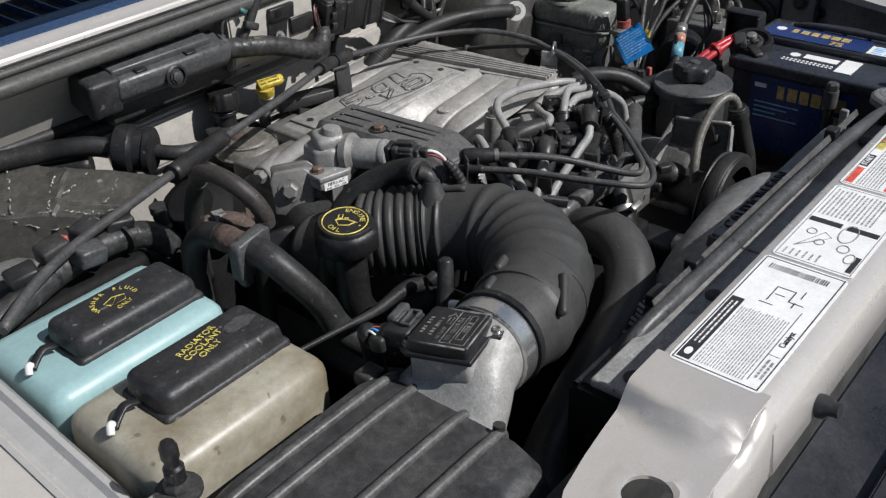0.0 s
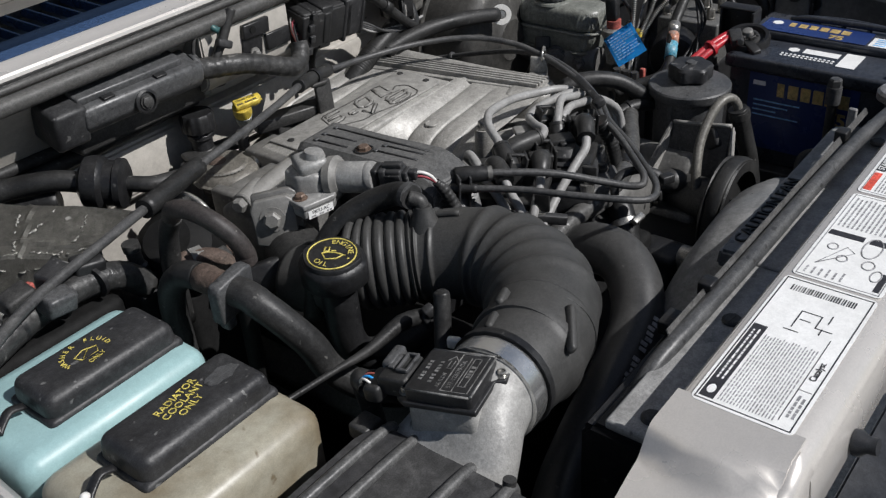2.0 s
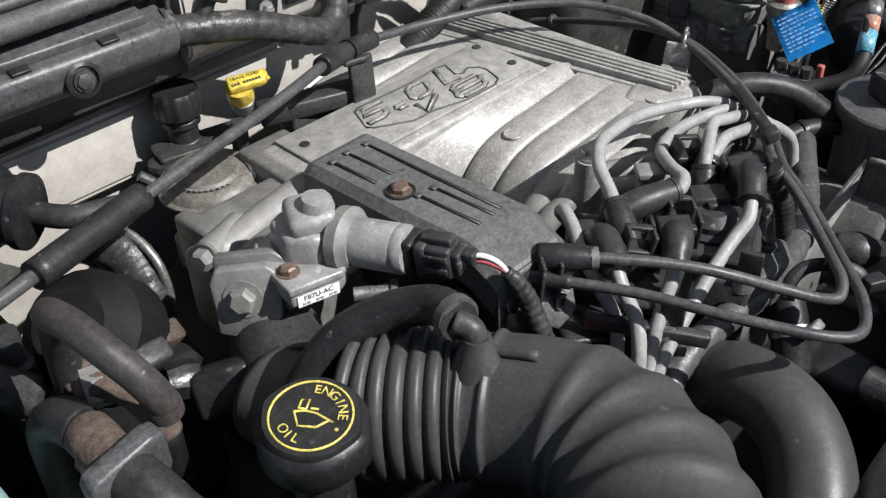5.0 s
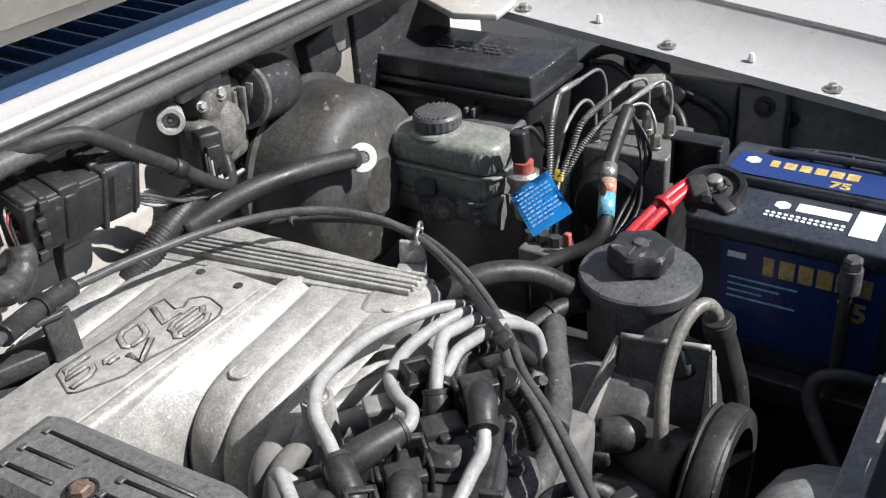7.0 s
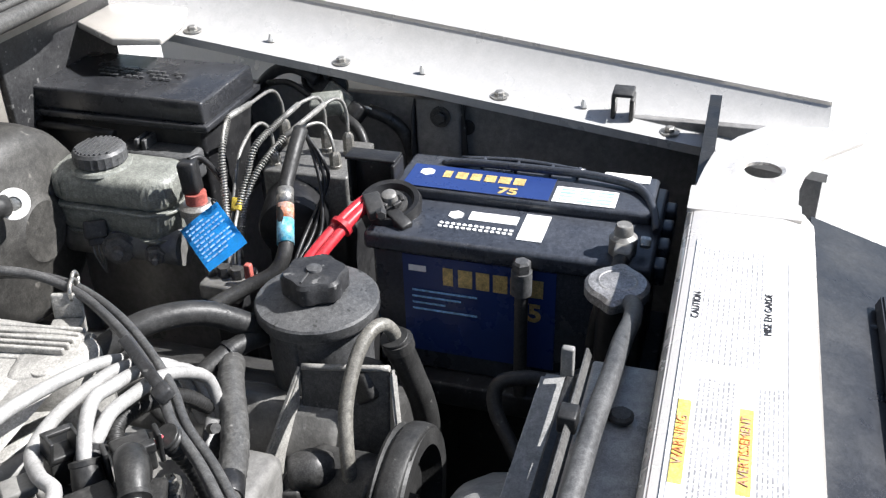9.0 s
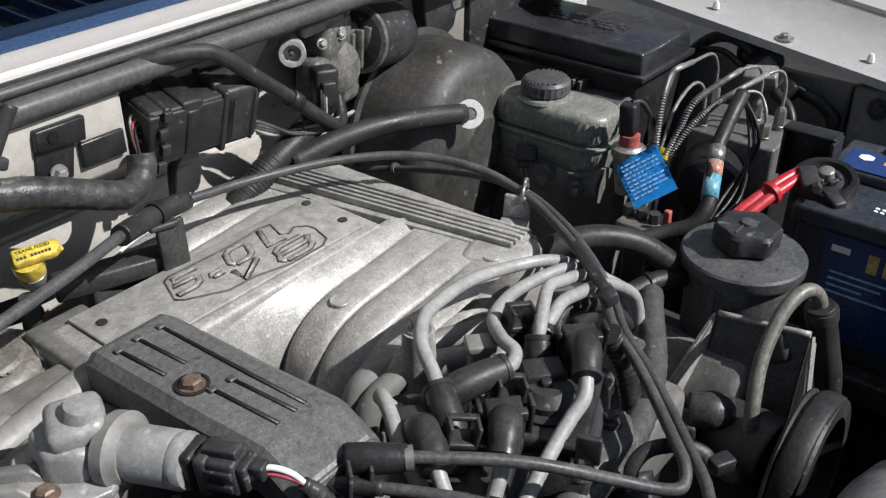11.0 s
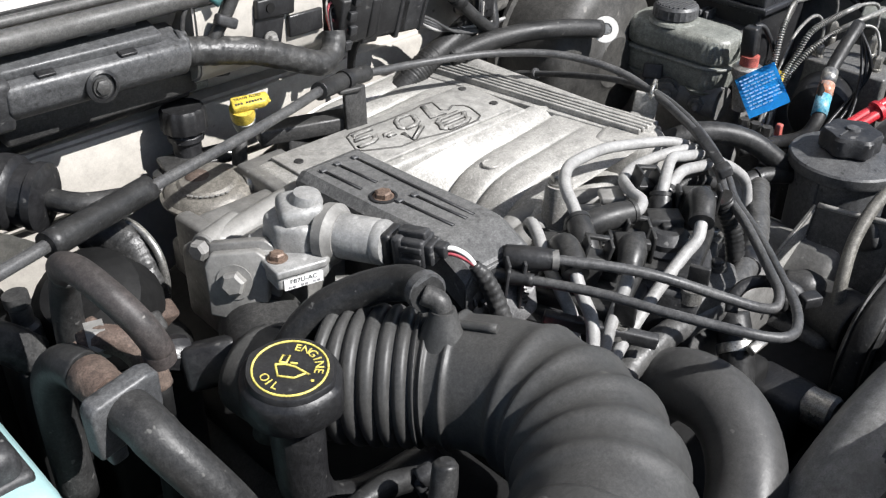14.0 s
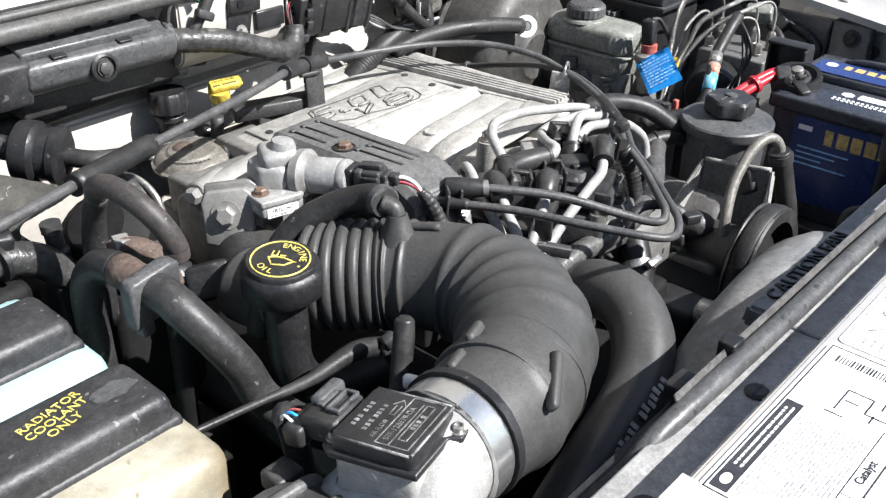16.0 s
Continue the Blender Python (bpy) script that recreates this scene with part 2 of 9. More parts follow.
# near-black that puts the bay's deep shade into the colour of filler parts
CAVITY_SHADE = material("cavity_shade_black", (0.006, 0.006, 0.006), 0.7, 0.0, (0.012, 0.0118, 0.0115), 0.6, 12, 120, 0.2, spec=0.2)
GLASS_WIN = material("dark_windscreen", (0.02, 0.025, 0.03), 0.05, 0.0, None, 0.2, 5, 200, 0.0, coat=1.0)
ASPHALT = material("pale_concrete", (0.50, 0.49, 0.47), 0.85, 0.0, (0.40, 0.39, 0.37), 0.6, 1.5, 60, 0.4)
COPPER = material("crinkled_foil", (0.5, 0.5, 0.48), 0.3, 0.8, (0.3, 0.3, 0.29), 0.6, 30, 40, 0.8)


# ---- mesh helpers ----
def smooth_path(points, steps=6):
    """A smooth line through the points (Catmull-Rom)."""
    p = [Vector(q) for q in points]
    if len(p) < 3:
        return p
    p = [p[0] * 2 - p[1]] + p + [p[-1] * 2 - p[-2]]
    out = []
    for i in range(1, len(p) - 2):
        a, b, c, d = p[i - 1:i + 3]
        for k in range(steps):
            t = k / steps
            out.append(0.5 * (2 * b + (c - a) * t + (2 * a - 5 * b + 4 * c - d) * t * t + (3 * b - a - 3 * c + d) * t ** 3))
    out.append(p[-2])
    return out


def sweep(points, radius, sides=12, steps=6, straight=False, bm=None, wave=None, flat=1.0):
    """A tube along the points; radius is a number, or a list with one entry a point; wave(s) scales it along its length s."""
    line = [Vector(q) for q in points] if straight else smooth_path(points, steps)
    n = len(line)
    rad = [radius] * n if not isinstance(radius, (list, tuple)) else [float(np.interp(i / (n - 1), np.linspace(0, 1, len(radius)), radius)) for i in range(n)]
    bm = bm or bmesh.new()
    rings, side, s = [], None, 0.0
    for i, q in enumerate(line):
        d = (line[min(i + 1, n - 1)] - line[max(i - 1, 0)]).normalized()
        if side is None:
            side = d.cross(Vector((0, 0, 1)) if abs(d.z) < 0.9 else Vector((1, 0, 0))).normalized()
        side = (side - d * side.dot(d)).normalized()
        up = d.cross(side)
        if i:
            s += (q - line[i - 1]).length
        r = rad[i] * (wave(s) if wave else 1.0)
        rings.append([bm.verts.new(q + (side * math.cos(a) + up * math.sin(a) * flat) * r) for a in (2 * math.pi * k / sides for k in range(sides))])
    for a, b in zip(rings, rings[1:]):
        for k in range(sides):
            bm.faces.new((a[k], a[(k + 1) % sides], b[(k + 1) % sides], b[k])).smooth = True
    bm.faces.new(rings[0][::-1])
    bm.faces.new(rings[-1])
    return bm


def axes(origin, z=(0, 0, 1), x=(1, 0, 0)):
    """A pose with its z axis along z and its x axis near x."""
    z = Vector(z).normalized()
    x = Vector(x)
    x = (x - z * x.dot(z)).normalized()
    y = z.cross(x)
    return Matrix(((x.x, y.x, z.x, origin[0]), (x.y, y.y, z.y, origin[1]), (x.z, y.z, z.z, origin[2]), (0, 0, 0, 1)))


def moved(bm, m):
    bmesh.ops.transform(bm, matrix=m, verts=bm.verts)
    return bm


def lathe(profile, at=(0, 0, 0), z=(0, 0, 1), sides=28, x=(1, 0, 0), wave=None):
    """Turns (radius, height) pairs about the axis z at the place; wave(angle) scales the radius."""
    bm = bmesh.new()
    rings = []
    for r, h in profile:
        rings.append([bm.verts.new((r * (wave(2 * math.pi * k / sides) if wave else 1) * math.cos(2 * math.pi * k / sides),
                                    r * (wave(2 * math.pi * k / sides) if wave else 1) * math.sin(2 * math.pi * k / sides), h)) for k in range(sides)])
    for a, b in zip(rings, rings[1:]):
        for k in range(sides):
            bm.faces.new((a[k], a[(k + 1) % sides], b[(k + 1) % sides], b[k]))
    bm.faces.new(rings[0][::-1])
    bm.faces.new(rings[-1])
    soften(bm)
    return moved(bm, axes(at, z, x))


def soften(bm, angle=35):
    """Smooth shading, with sharp edges where faces meet at more than the angle."""
    bm.normal_update()
    for f in bm.faces:
        f.smooth = True
    for e in bm.edges:
        e.smooth = e.calc_face_angle(0) < radians(angle)
    return bm


def prism(outline, height, bevel=0.0, segments=2, m=None, top=1.0):
    """An outline in x, y raised by height along z, with bevelled edges; top scales the upper face."""
    bm = bmesh.new()
    cx = sum(p[0] for p in outline) / len(outline)
    cy = sum(p[1] for p in outline) / len(outline)
    lo = [bm.verts.new((x, y, 0)) for x, y in outline]
    hi = [bm.verts.new((cx + (x - cx) * top, cy + (y - cy) * top, height)) for x, y in outline]
    bm.faces.new(lo[::-1])
    bm.faces.new(hi)
    n = len(lo)
    for k in range(n):
        bm.faces.new((lo[k], lo[(k + 1) % n], hi[(k + 1) % n], hi[k]))
    bmesh.ops.recalc_face_normals(bm, faces=bm.faces)
    if bevel:
        bmesh.ops.bevel(bm, geom=bm.edges[:], offset=bevel, segments=segments, affect="EDGES", profile=0.5)
    soften(bm, 50)
    return moved(bm, m) if m else bm


def block(lo, hi, bevel=0.003, segments=2, top=1.0):
    """A box between two corners with rounded edges."""
    x, y = (hi[0] - lo[0]) / 2, (hi[1] - lo[1]) / 2
    return prism([(-x, -y), (x, -y), (x, y), (-x, y)], hi[2] - lo[2], bevel, segments, Matrix.Translation(((lo[0] + hi[0]) / 2, (lo[1] + hi[1]) / 2, lo[2])), top)


def slab(size, m, bevel=0.002, segments=2, top=1.0):
    """A rounded box of the size, standing on the pose m's xy plane."""
    x, y = size[0] / 2, size[1] / 2
    return prism([(-x, -y), (x, -y), (x, y), (-x, y)], size[2], bevel, segments, m, top)


def merge(*bms):
    """Several bmeshes as one."""
    out = bms[0]
    for b in bms[1:]:
        me = bpy.data.meshes.new("tmp")
        b.to_mesh(me)
        out.from_mesh(me)
        bpy.data.meshes.remove(me)
        b.free()
    return out


def skin(profile, path, bevel=0.0):
    """A closed outline of (y, z) pairs drawn out along x between two values."""
    x0, x1 = path
    bm = bmesh.new()
    a = [bm.verts.new((x0, y, z)) for y, z in profile]
    b = [bm.verts.new((x1, y, z)) for y, z in profile]
    n = len(a)
    for k in range(n):
        bm.faces.new((a[k], a[(k + 1) % n], b[(k + 1) % n], b[k]))
    bm.faces.new(a[::-1])
    bm.faces.new(b)
    bmesh.ops.recalc_face_normals(bm, faces=bm.faces)
    if bevel:
        bmesh.ops.bevel(bm, geom=bm.edges[:], offset=bevel, segments=2, affect="EDGES")
    return soften(bm, 40)


def strip_y(section, stations):
    """A closed section of (x, z) pairs carried along y; each station is (y, dx, dz)."""
    bm = bmesh.new()
    rings = [[bm.verts.new((x + dx, y, z + dz)) for x, z in section] for y, dx, dz in stations]
    n = len(section)
    for a, b in zip(rings, rings[1:]):
        for k in range(n):
            bm.faces.new((a[k], a[(k + 1) % n], b[(k + 1) % n], b[k]))
    bm.faces.new(rings[0][::-1])
    bm.faces.new(rings[-1])
    bmesh.ops.recalc_face_normals(bm, faces=bm.faces)
    return soften(bm, 40)


def mesh_of(name, bm, mat):
    me = bpy.data.meshes.new(name)
    bmesh.ops.recalc_face_normals(bm, faces=bm.faces)
    bm.to_mesh(me)
    bm.free()
    me.materials.append(mat)
    return me


def thing(name, at, label, category, group="", kind=""):
    """An empty at the thing's base, for its parts."""
    ob = new(name)
    ob.location = at
    ob.empty_display_size = 0.02
    return tagged(ob, label, category, group, kind)


def part(name, bm, mat, parent, label=""):
    """One mesh under a thing or under a part; its vertices are in world metres."""
    ob = new(name, mesh_of(name, bm, mat))
    ob.parent = parent
    if parent.type == "EMPTY":
        ob.matrix_parent_inverse = Matrix.Translation(-parent.location)
    return tagged(ob, label) if label else ob


def solid(name, bm, mat, label, category, group="", kind=""):
    """A thing of one mesh."""
    me = mesh_of(name, bm, mat)
    c = sum((v.co for v in me.vertices), Vector()) / len(me.vertices)
    me.transform(Matrix.Translation(-c))
    ob = new(name, me)
    ob.location = c
    return tagged(ob, label, category, group, kind)


def writing(name, text, size, m, mat, parent, depth=0.0004, squeeze=1.0, label="", bold=0.0):
    """Raised lettering with the built-in font, centred on the pose m."""
    cu = bpy.data.curves.new(name, "FONT")
    cu.body, cu.size, cu.extrude, cu.align_x, cu.align_y, cu.offset = text, size, depth, "CENTER", "CENTER", bold
    tmp = bpy.data.objects.new(name, cu)
    scene.collection.objects.link(tmp)
    me = bpy.data.meshes.new_from_object(tmp)
    bpy.data.objects.remove(tmp)
    bpy.data.curves.remove(cu)
    me.name = name
    me.transform(m @ Matrix.Diagonal((squeeze, 1, 1, 1)))
    me.materials.clear()
    me.materials.append(mat)
    ob = new(name, me)
    ob.parent = parent
    if parent.type == "EMPTY":
        ob.matrix_parent_inverse = Matrix.Translation(-parent.location)
    return tagged(ob, label) if label else ob


def hex_bolt(at, z=(0, 0, 1), size=0.008, height=0.006, washer=0.0):
    """A hexagonal head, with a washer under it."""
    bm = lathe([(size * 0.8, 0), (size, 0.0012), (size, height * 0.8), (size * 0.75, height)], at, z, 6)
    if washer:
        bm = merge(bm, lathe([(washer, -0.001), (washer, 0.0012)], at, z, 20))
    return bm


def clamp_ring(at, axis, radius, width=0.008, thick=0.0015):
    """A band round a hose."""
    return lathe([(radius, -width / 2), (radius + thick, -width / 2), (radius + thick, width / 2), (radius, width / 2)], at, axis, 24)

# ---- ground and car body ----
g = bmesh.new()
bmesh.ops.create_grid(g, x_segments=8, y_segments=8, size=400)
solid("ground", g, ASPHALT, "pale sunlit concrete under the parked car", "ground", kind="structure")


def fender_height(y):
    return 0.892 + 0.128 * y


# firewall with pressed ribs
fw = block((0.27, 1.275, 0.45), (1.99, 1.30, 1.15), 0.004)
firewall = solid("firewall", fw, FIREWALL, "dusty champagne painted steel firewall behind the engine", "firewall", kind="structure")
rib = skin([(1.277, 0.985), (1.255, 0.978), (1.248, 0.965), (1.25, 0.9), (1.277, 0.88)], (0.32, 1.30), 0.004)
part("rib", rib, FIREWALL, firewall).matrix_parent_inverse = Matrix.Translation(-firewall.location)

lean_section = [(1.2745, 0.985), (1.262, 1.005), (1.236, 1.075), (1.204, 1.118), (1.212, 1.124), (1.2745, 1.06)]
for x0, x1 in ((0.29, 0.872), (1.0475, 1.27)):
    part("upper_panel", skin(lean_section, (x0, x1), 0.002), FIREWALL, firewall).matrix_parent_inverse = Matrix.Translation(-firewall.location)
swell = skin([(1.2745, 1.000), (1.200, 1.030), (1.184, 1.040), (1.179, 1.050), (1.178, 1.116), (1.180, 1.124), (1.2745, 1.13)], (0.8725, 1.047), 0.003)
part("swelled_panel", swell, FIREWALL, firewall).matrix_parent_inverse = Matrix.Translation(-firewall.location)

# cowl: seal, bright flange, panel and grille
cowl = thing("cowl", (1.1, 1.25, 1.13), "black cowl panel with bright hood flange and rubber seal", "cowl", kind="structure")
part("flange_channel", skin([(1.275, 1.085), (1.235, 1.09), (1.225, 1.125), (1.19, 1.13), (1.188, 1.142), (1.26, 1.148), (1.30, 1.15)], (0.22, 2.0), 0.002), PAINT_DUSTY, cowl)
part("seal", sweep([(0.2, 1.178, 1.136), (1.0, 1.178, 1.136), (1.72, 1.183, 1.136), (1.86, 1.2, 1.13)], 0.012, 12), SEAL, cowl, "dusty black rubber hood seal")
part("seal_lip", sweep([(0.2, 1.194, 1.149), (1.0, 1.194, 1.149), (1.84, 1.196, 1.149)], 0.0055, 10), SEAL, cowl)
part("gutter", skin([(1.200, 1.140), (1.200, 1.154), (1.203, 1.156), (1.206, 1.154), (1.206, 1.140)], (0.2, 1.84), 0.001), RUBBER, cowl, "dark rubber lip")
part("hood_flange", skin([(1.208, 1.156), (1.211, 1.1605), (1.232, 1.1635), (1.236, 1.166), (1.245, 1.1665), (1.248, 1.162), (1.248, 1.145), (1.208, 1.145)], (0.2, 1.84), 0.0015), PAINT, cowl, "bright cream painted flange")
part("panel", skin([(1.250, 1.146), (1.252, 1.163), (1.256, 1.1655), (1.318, 1.1655), (1.320, 1.163), (1.320, 1.146)], (0.15, 2.0), 0.0015), COWL_BLACK, cowl)
part("grille_bed", skin([(1.318, 1.130), (1.318, 1.142), (1.45, 1.148), (1.45, 1.13)], (0.15, 2.0)), BLACK, cowl)
slat = mesh_of("grille_slat", skin([(1.319, 1.150), (1.319, 1.164), (1.432, 1.1665), (1.432, 1.152)], (-0.002, 0.002), 0.0006), COWL_BLACK)
for k in range(56):
    ob = new("grille_slat", slat)
    ob.location.x = 0.16 + k * 0.033
    ob.parent = cowl
    ob.matrix_parent_inverse = Matrix.Translation(-cowl.location)
part("panel_rear", skin([(1.43, 1.150), (1.43, 1.168), (1.60, 1.19), (1.60, 1.165)], (0.15, 2.0), 0.002), GREY_PLASTIC, cowl)
solid("windscreen", skin([(1.60, 1.18), (1.60, 1.186), (2.3, 1.62), (2.3, 1.61)], (0.25, 1.95)), GLASS_WIN, "dark sloping windscreen above the cowl", "windscreen", kind="structure")

# fenders: inner flange with bolts, step, outer skin
stations = [(y, 0.0, 0.128 * y) for y in (-0.1, 0.15, 0.4, 0.65, 0.9, 1.15, 1.4)]
far = thing("fender_far", (2.05, 0.7, 0.9), "champagne painted driver's side fender with bolted inner flange", "fender", kind="structure")
part("flange", strip_y([(1.943, 0.874), (1.943, 0.887), (1.995, 0.891), (2.045, 0.922), (2.06, 0.942), (2.06, 0.93), (2.05, 0.912), (2.0, 0.880)], stations[1:]), PAINT_FLANGE, far)
part("outer_skin", strip_y([(2.058, 0.945), (2.17, 0.958), (2.27, 0.94), (2.32, 0.87), (2.34, 0.35), (2.32, 0.35), (2.30, 0.86), (2.25, 0.92), (2.16, 0.94), (2.058, 0.93)], stations[1:]), PAINT, far)
for y in (0.365, 0.612, 0.858, 1.105):
    b = part("bolt", hex_bolt((1.965, y, fender_height(y) - 0.002), (0, 0, 1), 0.0075, 0.008, 0.014), STEEL, far)
for y in (0.49, 0.735, 0.98, 1.17):
    part("clip", lathe([(0.006, 0), (0.0055, 0.006), (0.003, 0.012)], (1.985, y, fender_height(y)), (0, 0, 1), 8), WHITE, far)
part("hood_clip", merge(slab((0.030, 0.006, 0.040), axes((1.985, 0.447, 0.946), (-0.12, 0, 1), (1, 0, 0.1)), 0.002), slab((0.030, 0.030, 0.006), axes((1.979, 0.434, 0.983), (-0.12, 0, 1), (1, 0, 0.1)), 0.002), slab((0.030, 0.006, 0.034), axes((1.985, 0.421, 0.946), (-0.12, 0, 1), (1, 0, 0.1)), 0.002)), STEEL_DARK, far, "bent steel clip")
part("corner_patch", prism([(1.838, 1.162), (1.856, 1.091), (1.93, 1.10), (2.0, 1.13), (2.01, 1.40), (1.93, 1.40), (1.905, 1.275)], 0.012, 0.003, 2, Matrix.Translation((0, 0, 1.045))), PAINT, far)
solid("inner_fender_far", block((1.985, 0.15, 0.4), (2.0, 1.30, 0.945), 0.002), APRON, "dirty dark grey inner fender wall beside the battery", "inner fender", kind="structure")
near = thing("fender_near", (0.2, 0.7, 0.9), "champagne painted passenger side fender with folded flange", "fender", kind="structure")
part("flange", strip_y([(0.276, 0.86), (0.276, 0.874), (0.268, 0.888), (0.262, 0.889), (0.257, 0.883), (0.24, 0.881), (0.236, 0.884), (0.225, 0.89), (0.225, 0.875), (0.262, 0.86)], stations), PAINT_FLANGE, near)
part("outer_skin", strip_y([(0.2335, 0.886), (0.15, 0.897), (0.02, 0.87), (-0.04, 0.80), (-0.05, 0.35), (-0.03, 0.35), (-0.02, 0.80), (0.03, 0.855), (0.15, 0.88), (0.2335, 0.87)], stations), PAINT, near)
solid("inner_fender_near", block((0.262, 0.15, 0.4), (0.274, 1.30, 0.93), 0.002), APRON, "dirty inner fender wall under the washer tanks", "inner fender", kind="structure")

# the raised hood, itself out of view, closes the view above
hood = thing("hood", (1.1, 1.24, 1.2), "raised champagne painted hood above the engine", "hood", kind="structure")
part("panel", skin([(1.245, 1.225), (0.80, 2.30), (0.785, 2.30), (1.225, 1.225)], (0.30, 1.93), 0.004), PAINT, hood)
# unseen pale sheet, added to bounce sunlight onto the firewall
part("bounce_sheet", skin([(1.215, 1.245), (0.785, 2.28), (0.778, 2.278), (1.205, 1.245)], (0.36, 1.87), 0.002), PAINT_DUSTY, hood)

# ---- front: radiator support, shroud, labels ----
rad = thing("radiator_support", (1.1, 0.25, 0.95), "champagne painted radiator support panel across the front", "radiator support", kind="structure")
part("panel", skin([(0.318, 0.985), (0.318, 1.018), (0.312, 1.026), (0.30, 1.028), (0.225, 1.028), (0.205, 1.024), (0.192, 1.01), (0.186, 0.965), (0.192, 0.955), (0.20, 1.0), (0.23, 1.012), (0.305, 1.012)], (0.635, 1.60), 0.0015), PAINT, rad)


def end_plate(mirror):
    """The flared end of the panel, with its round hole."""
    pts = [(0.660, 0.318), (0.616, 0.318), (0.59, 0.3165), (0.562, 0.3135), (0.52, 0.308), (0.476, 0.30), (0.42, 0.275), (0.37, 0.24), (0.35, 0.12), (0.40, 0.13), (0.46, 0.175), (0.51, 0.198), (0.546, 0.205), (0.60, 0.207), (0.660, 0.207)]
    bm = bmesh.new()
    hole = [(0.512 + 0.021 * math.cos(a), 0.244 + 0.021 * math.sin(a)) for a in (2 * math.pi * k / 28 for k in range(28))]

    def height(x, y):
        edge = 0.600 + 0.9 * max(0.0, 0.238 - y) + 0.25 * max(0.0, y - 0.28)
        f = max(0.0, min(1.0, (edge - x) / 0.026))
        rim = math.exp(-((math.hypot(x - 0.512, y - 0.244) - 0.026) / 0.004) ** 2)
        return 1.0283 - 0.0205 * f * f * (3 - 2 * f) - 0.06 * max(0.0, 0.46 - x) + 0.0028 * rim

    loops = []
    for loop in (pts, hole):
        vs = [bm.verts.new((x, y, 0)) for x, y in loop]
        loops.append([bm.edges.new((vs[k], vs[(k + 1) % len(vs)])) for k in range(len(vs))])
    bmesh.ops.triangle_fill(bm, use_beauty=True, edges=[e for l in loops for e in l])
    bmesh.ops.subdivide_edges(bm, edges=bm.edges[:], cuts=5, use_grid_fill=True)
    bmesh.ops.triangulate(bm, faces=bm.faces[:])
    for v in bm.verts:
        v.co.z = height(v.co.x, v.co.y)
    bmesh.ops.recalc_face_normals(bm, faces=bm.faces)
    if bm.faces[0].normal.z < 0:
        bmesh.ops.reverse_faces(bm, faces=bm.faces[:])
    ring = bmesh.ops.extrude_face_region(bm, geom=bm.faces[:])
    for v in [q for q in ring["geom"] if isinstance(q, bmesh.types.BMVert)]:
        v.co.z -= 0.004
    if mirror:
        for v in bm.verts:
            v.co.x = 2.235 - v.co.x
    return soften(bm, 40)


part("end_plate", end_plate(False), PAINT, rad, "rounded end plate with a round hole")
part("end_plate", end_plate(True), PAINT, rad)
bm = bmesh.new()
rows = []
for k in range(13):
    x = 0.645 - 0.0155 * k
    z = 1.0278 - 0.020 * min(1.0, max(0.0, (0.628 - x) / 0.026)) - 0.06 * max(0.0, 0.46 - x)
    y = 0.207 - 0.0008 * max(0.0, 0.55 - x) * 1000 * 0.55 * (x < 0.55)
    rows.append([bm.verts.new((x, y + dy, z + dz)) for dy, dz in ((0.004, -0.002), (-0.002, -0.001), (-0.009, -0.006), (-0.014, -0.016), (-0.018, -0.06), (-0.016, -0.075), (0.0, -0.06))])
for p, q in zip(rows, rows[1:]):
    for k in range(7):
        bm.faces.new((p[k], p[(k + 1) % 7], q[(k + 1) % 7], q[k]))
bmesh.ops.recalc_face_normals(bm, faces=bm.faces)
part("front_lip", soften(bm, 40), PAINT, rad)
part("lower_panel", skin([(0.316, 0.5), (0.316, 0.99), (0.30, 0.99), (0.30, 0.5)], (0.29, 1.984)), BLACK, rad, "black lower support")

front = thing("grille_cavity", (1.1, 0.05, 0.6), "dusty black plastic grille surround before the radiator support", "grille surround", kind="structure")
part("shelf", skin([(0.185, 0.93), (0.185, 0.945), (0.05, 0.90), (-0.15, 0.88), (-0.15, 0.86), (0.05, 0.88)], (0.50, 1.75), 0.003), FRONT_BLACK, front)
part("rib", skin([(0.12, 0.925), (0.115, 0.94), (0.105, 0.938), (0.108, 0.92)], (0.60, 1.60), 0.002), FRONT_BLACK, front)
for k in range(5):
    x = 0.68 + 0.22 * k
    part("web", block((x, -0.14, 0.87), (x + 0.006, 0.17, 0.925), 0.002), FRONT_BLACK, front)
part("bolt", lathe([(0.012, 0), (0.012, 0.006), (0.008, 0.012), (0.008, 0.02)], (0.735, 0.186, 0.975), (0, -1, 0.2), 14), FRONT_BLACK, front)
part("nose", skin([(-0.15, 0.88), (-0.15, 0.90), (-0.22, 0.86), (-0.26, 0.7), (-0.26, 0.4), (-0.24, 0.4), (-0.24, 0.7), (-0.2, 0.84)], (0.0, 2.23)), PAINT, front)

# labels lie on the panel
LZ = 1.0284


def bar(x0, x1, y0, y1, z=LZ + 0.0006):
    return block((x0, y0, z - 0.0003), (x1, y1, z), 0.0)


def text_rows(x0, x1, y0, y1, rows, rng, fill=0.55):
    """Rows of unreadable print as short bars, running along x."""
    bm = bmesh.new()
    for k in range(rows):
        y = y1 - (k + 0.5) * (y1 - y0) / rows
        h = (y1 - y0) / rows * fill / 2
        x = x0
        while x < x1 - 0.003:
            w = min(rng.uniform(0.0022, 0.0085), x1 - x)
            quad = [bm.verts.new(c) for c in ((x, y - h, LZ + 0.0006), (x + w, y - h, LZ + 0.0006), (x + w, y + h, LZ + 0.0006), (x, y + h, LZ + 0.0006))]
            bm.faces.new(quad)
            x += w + 0.0013
    return bm


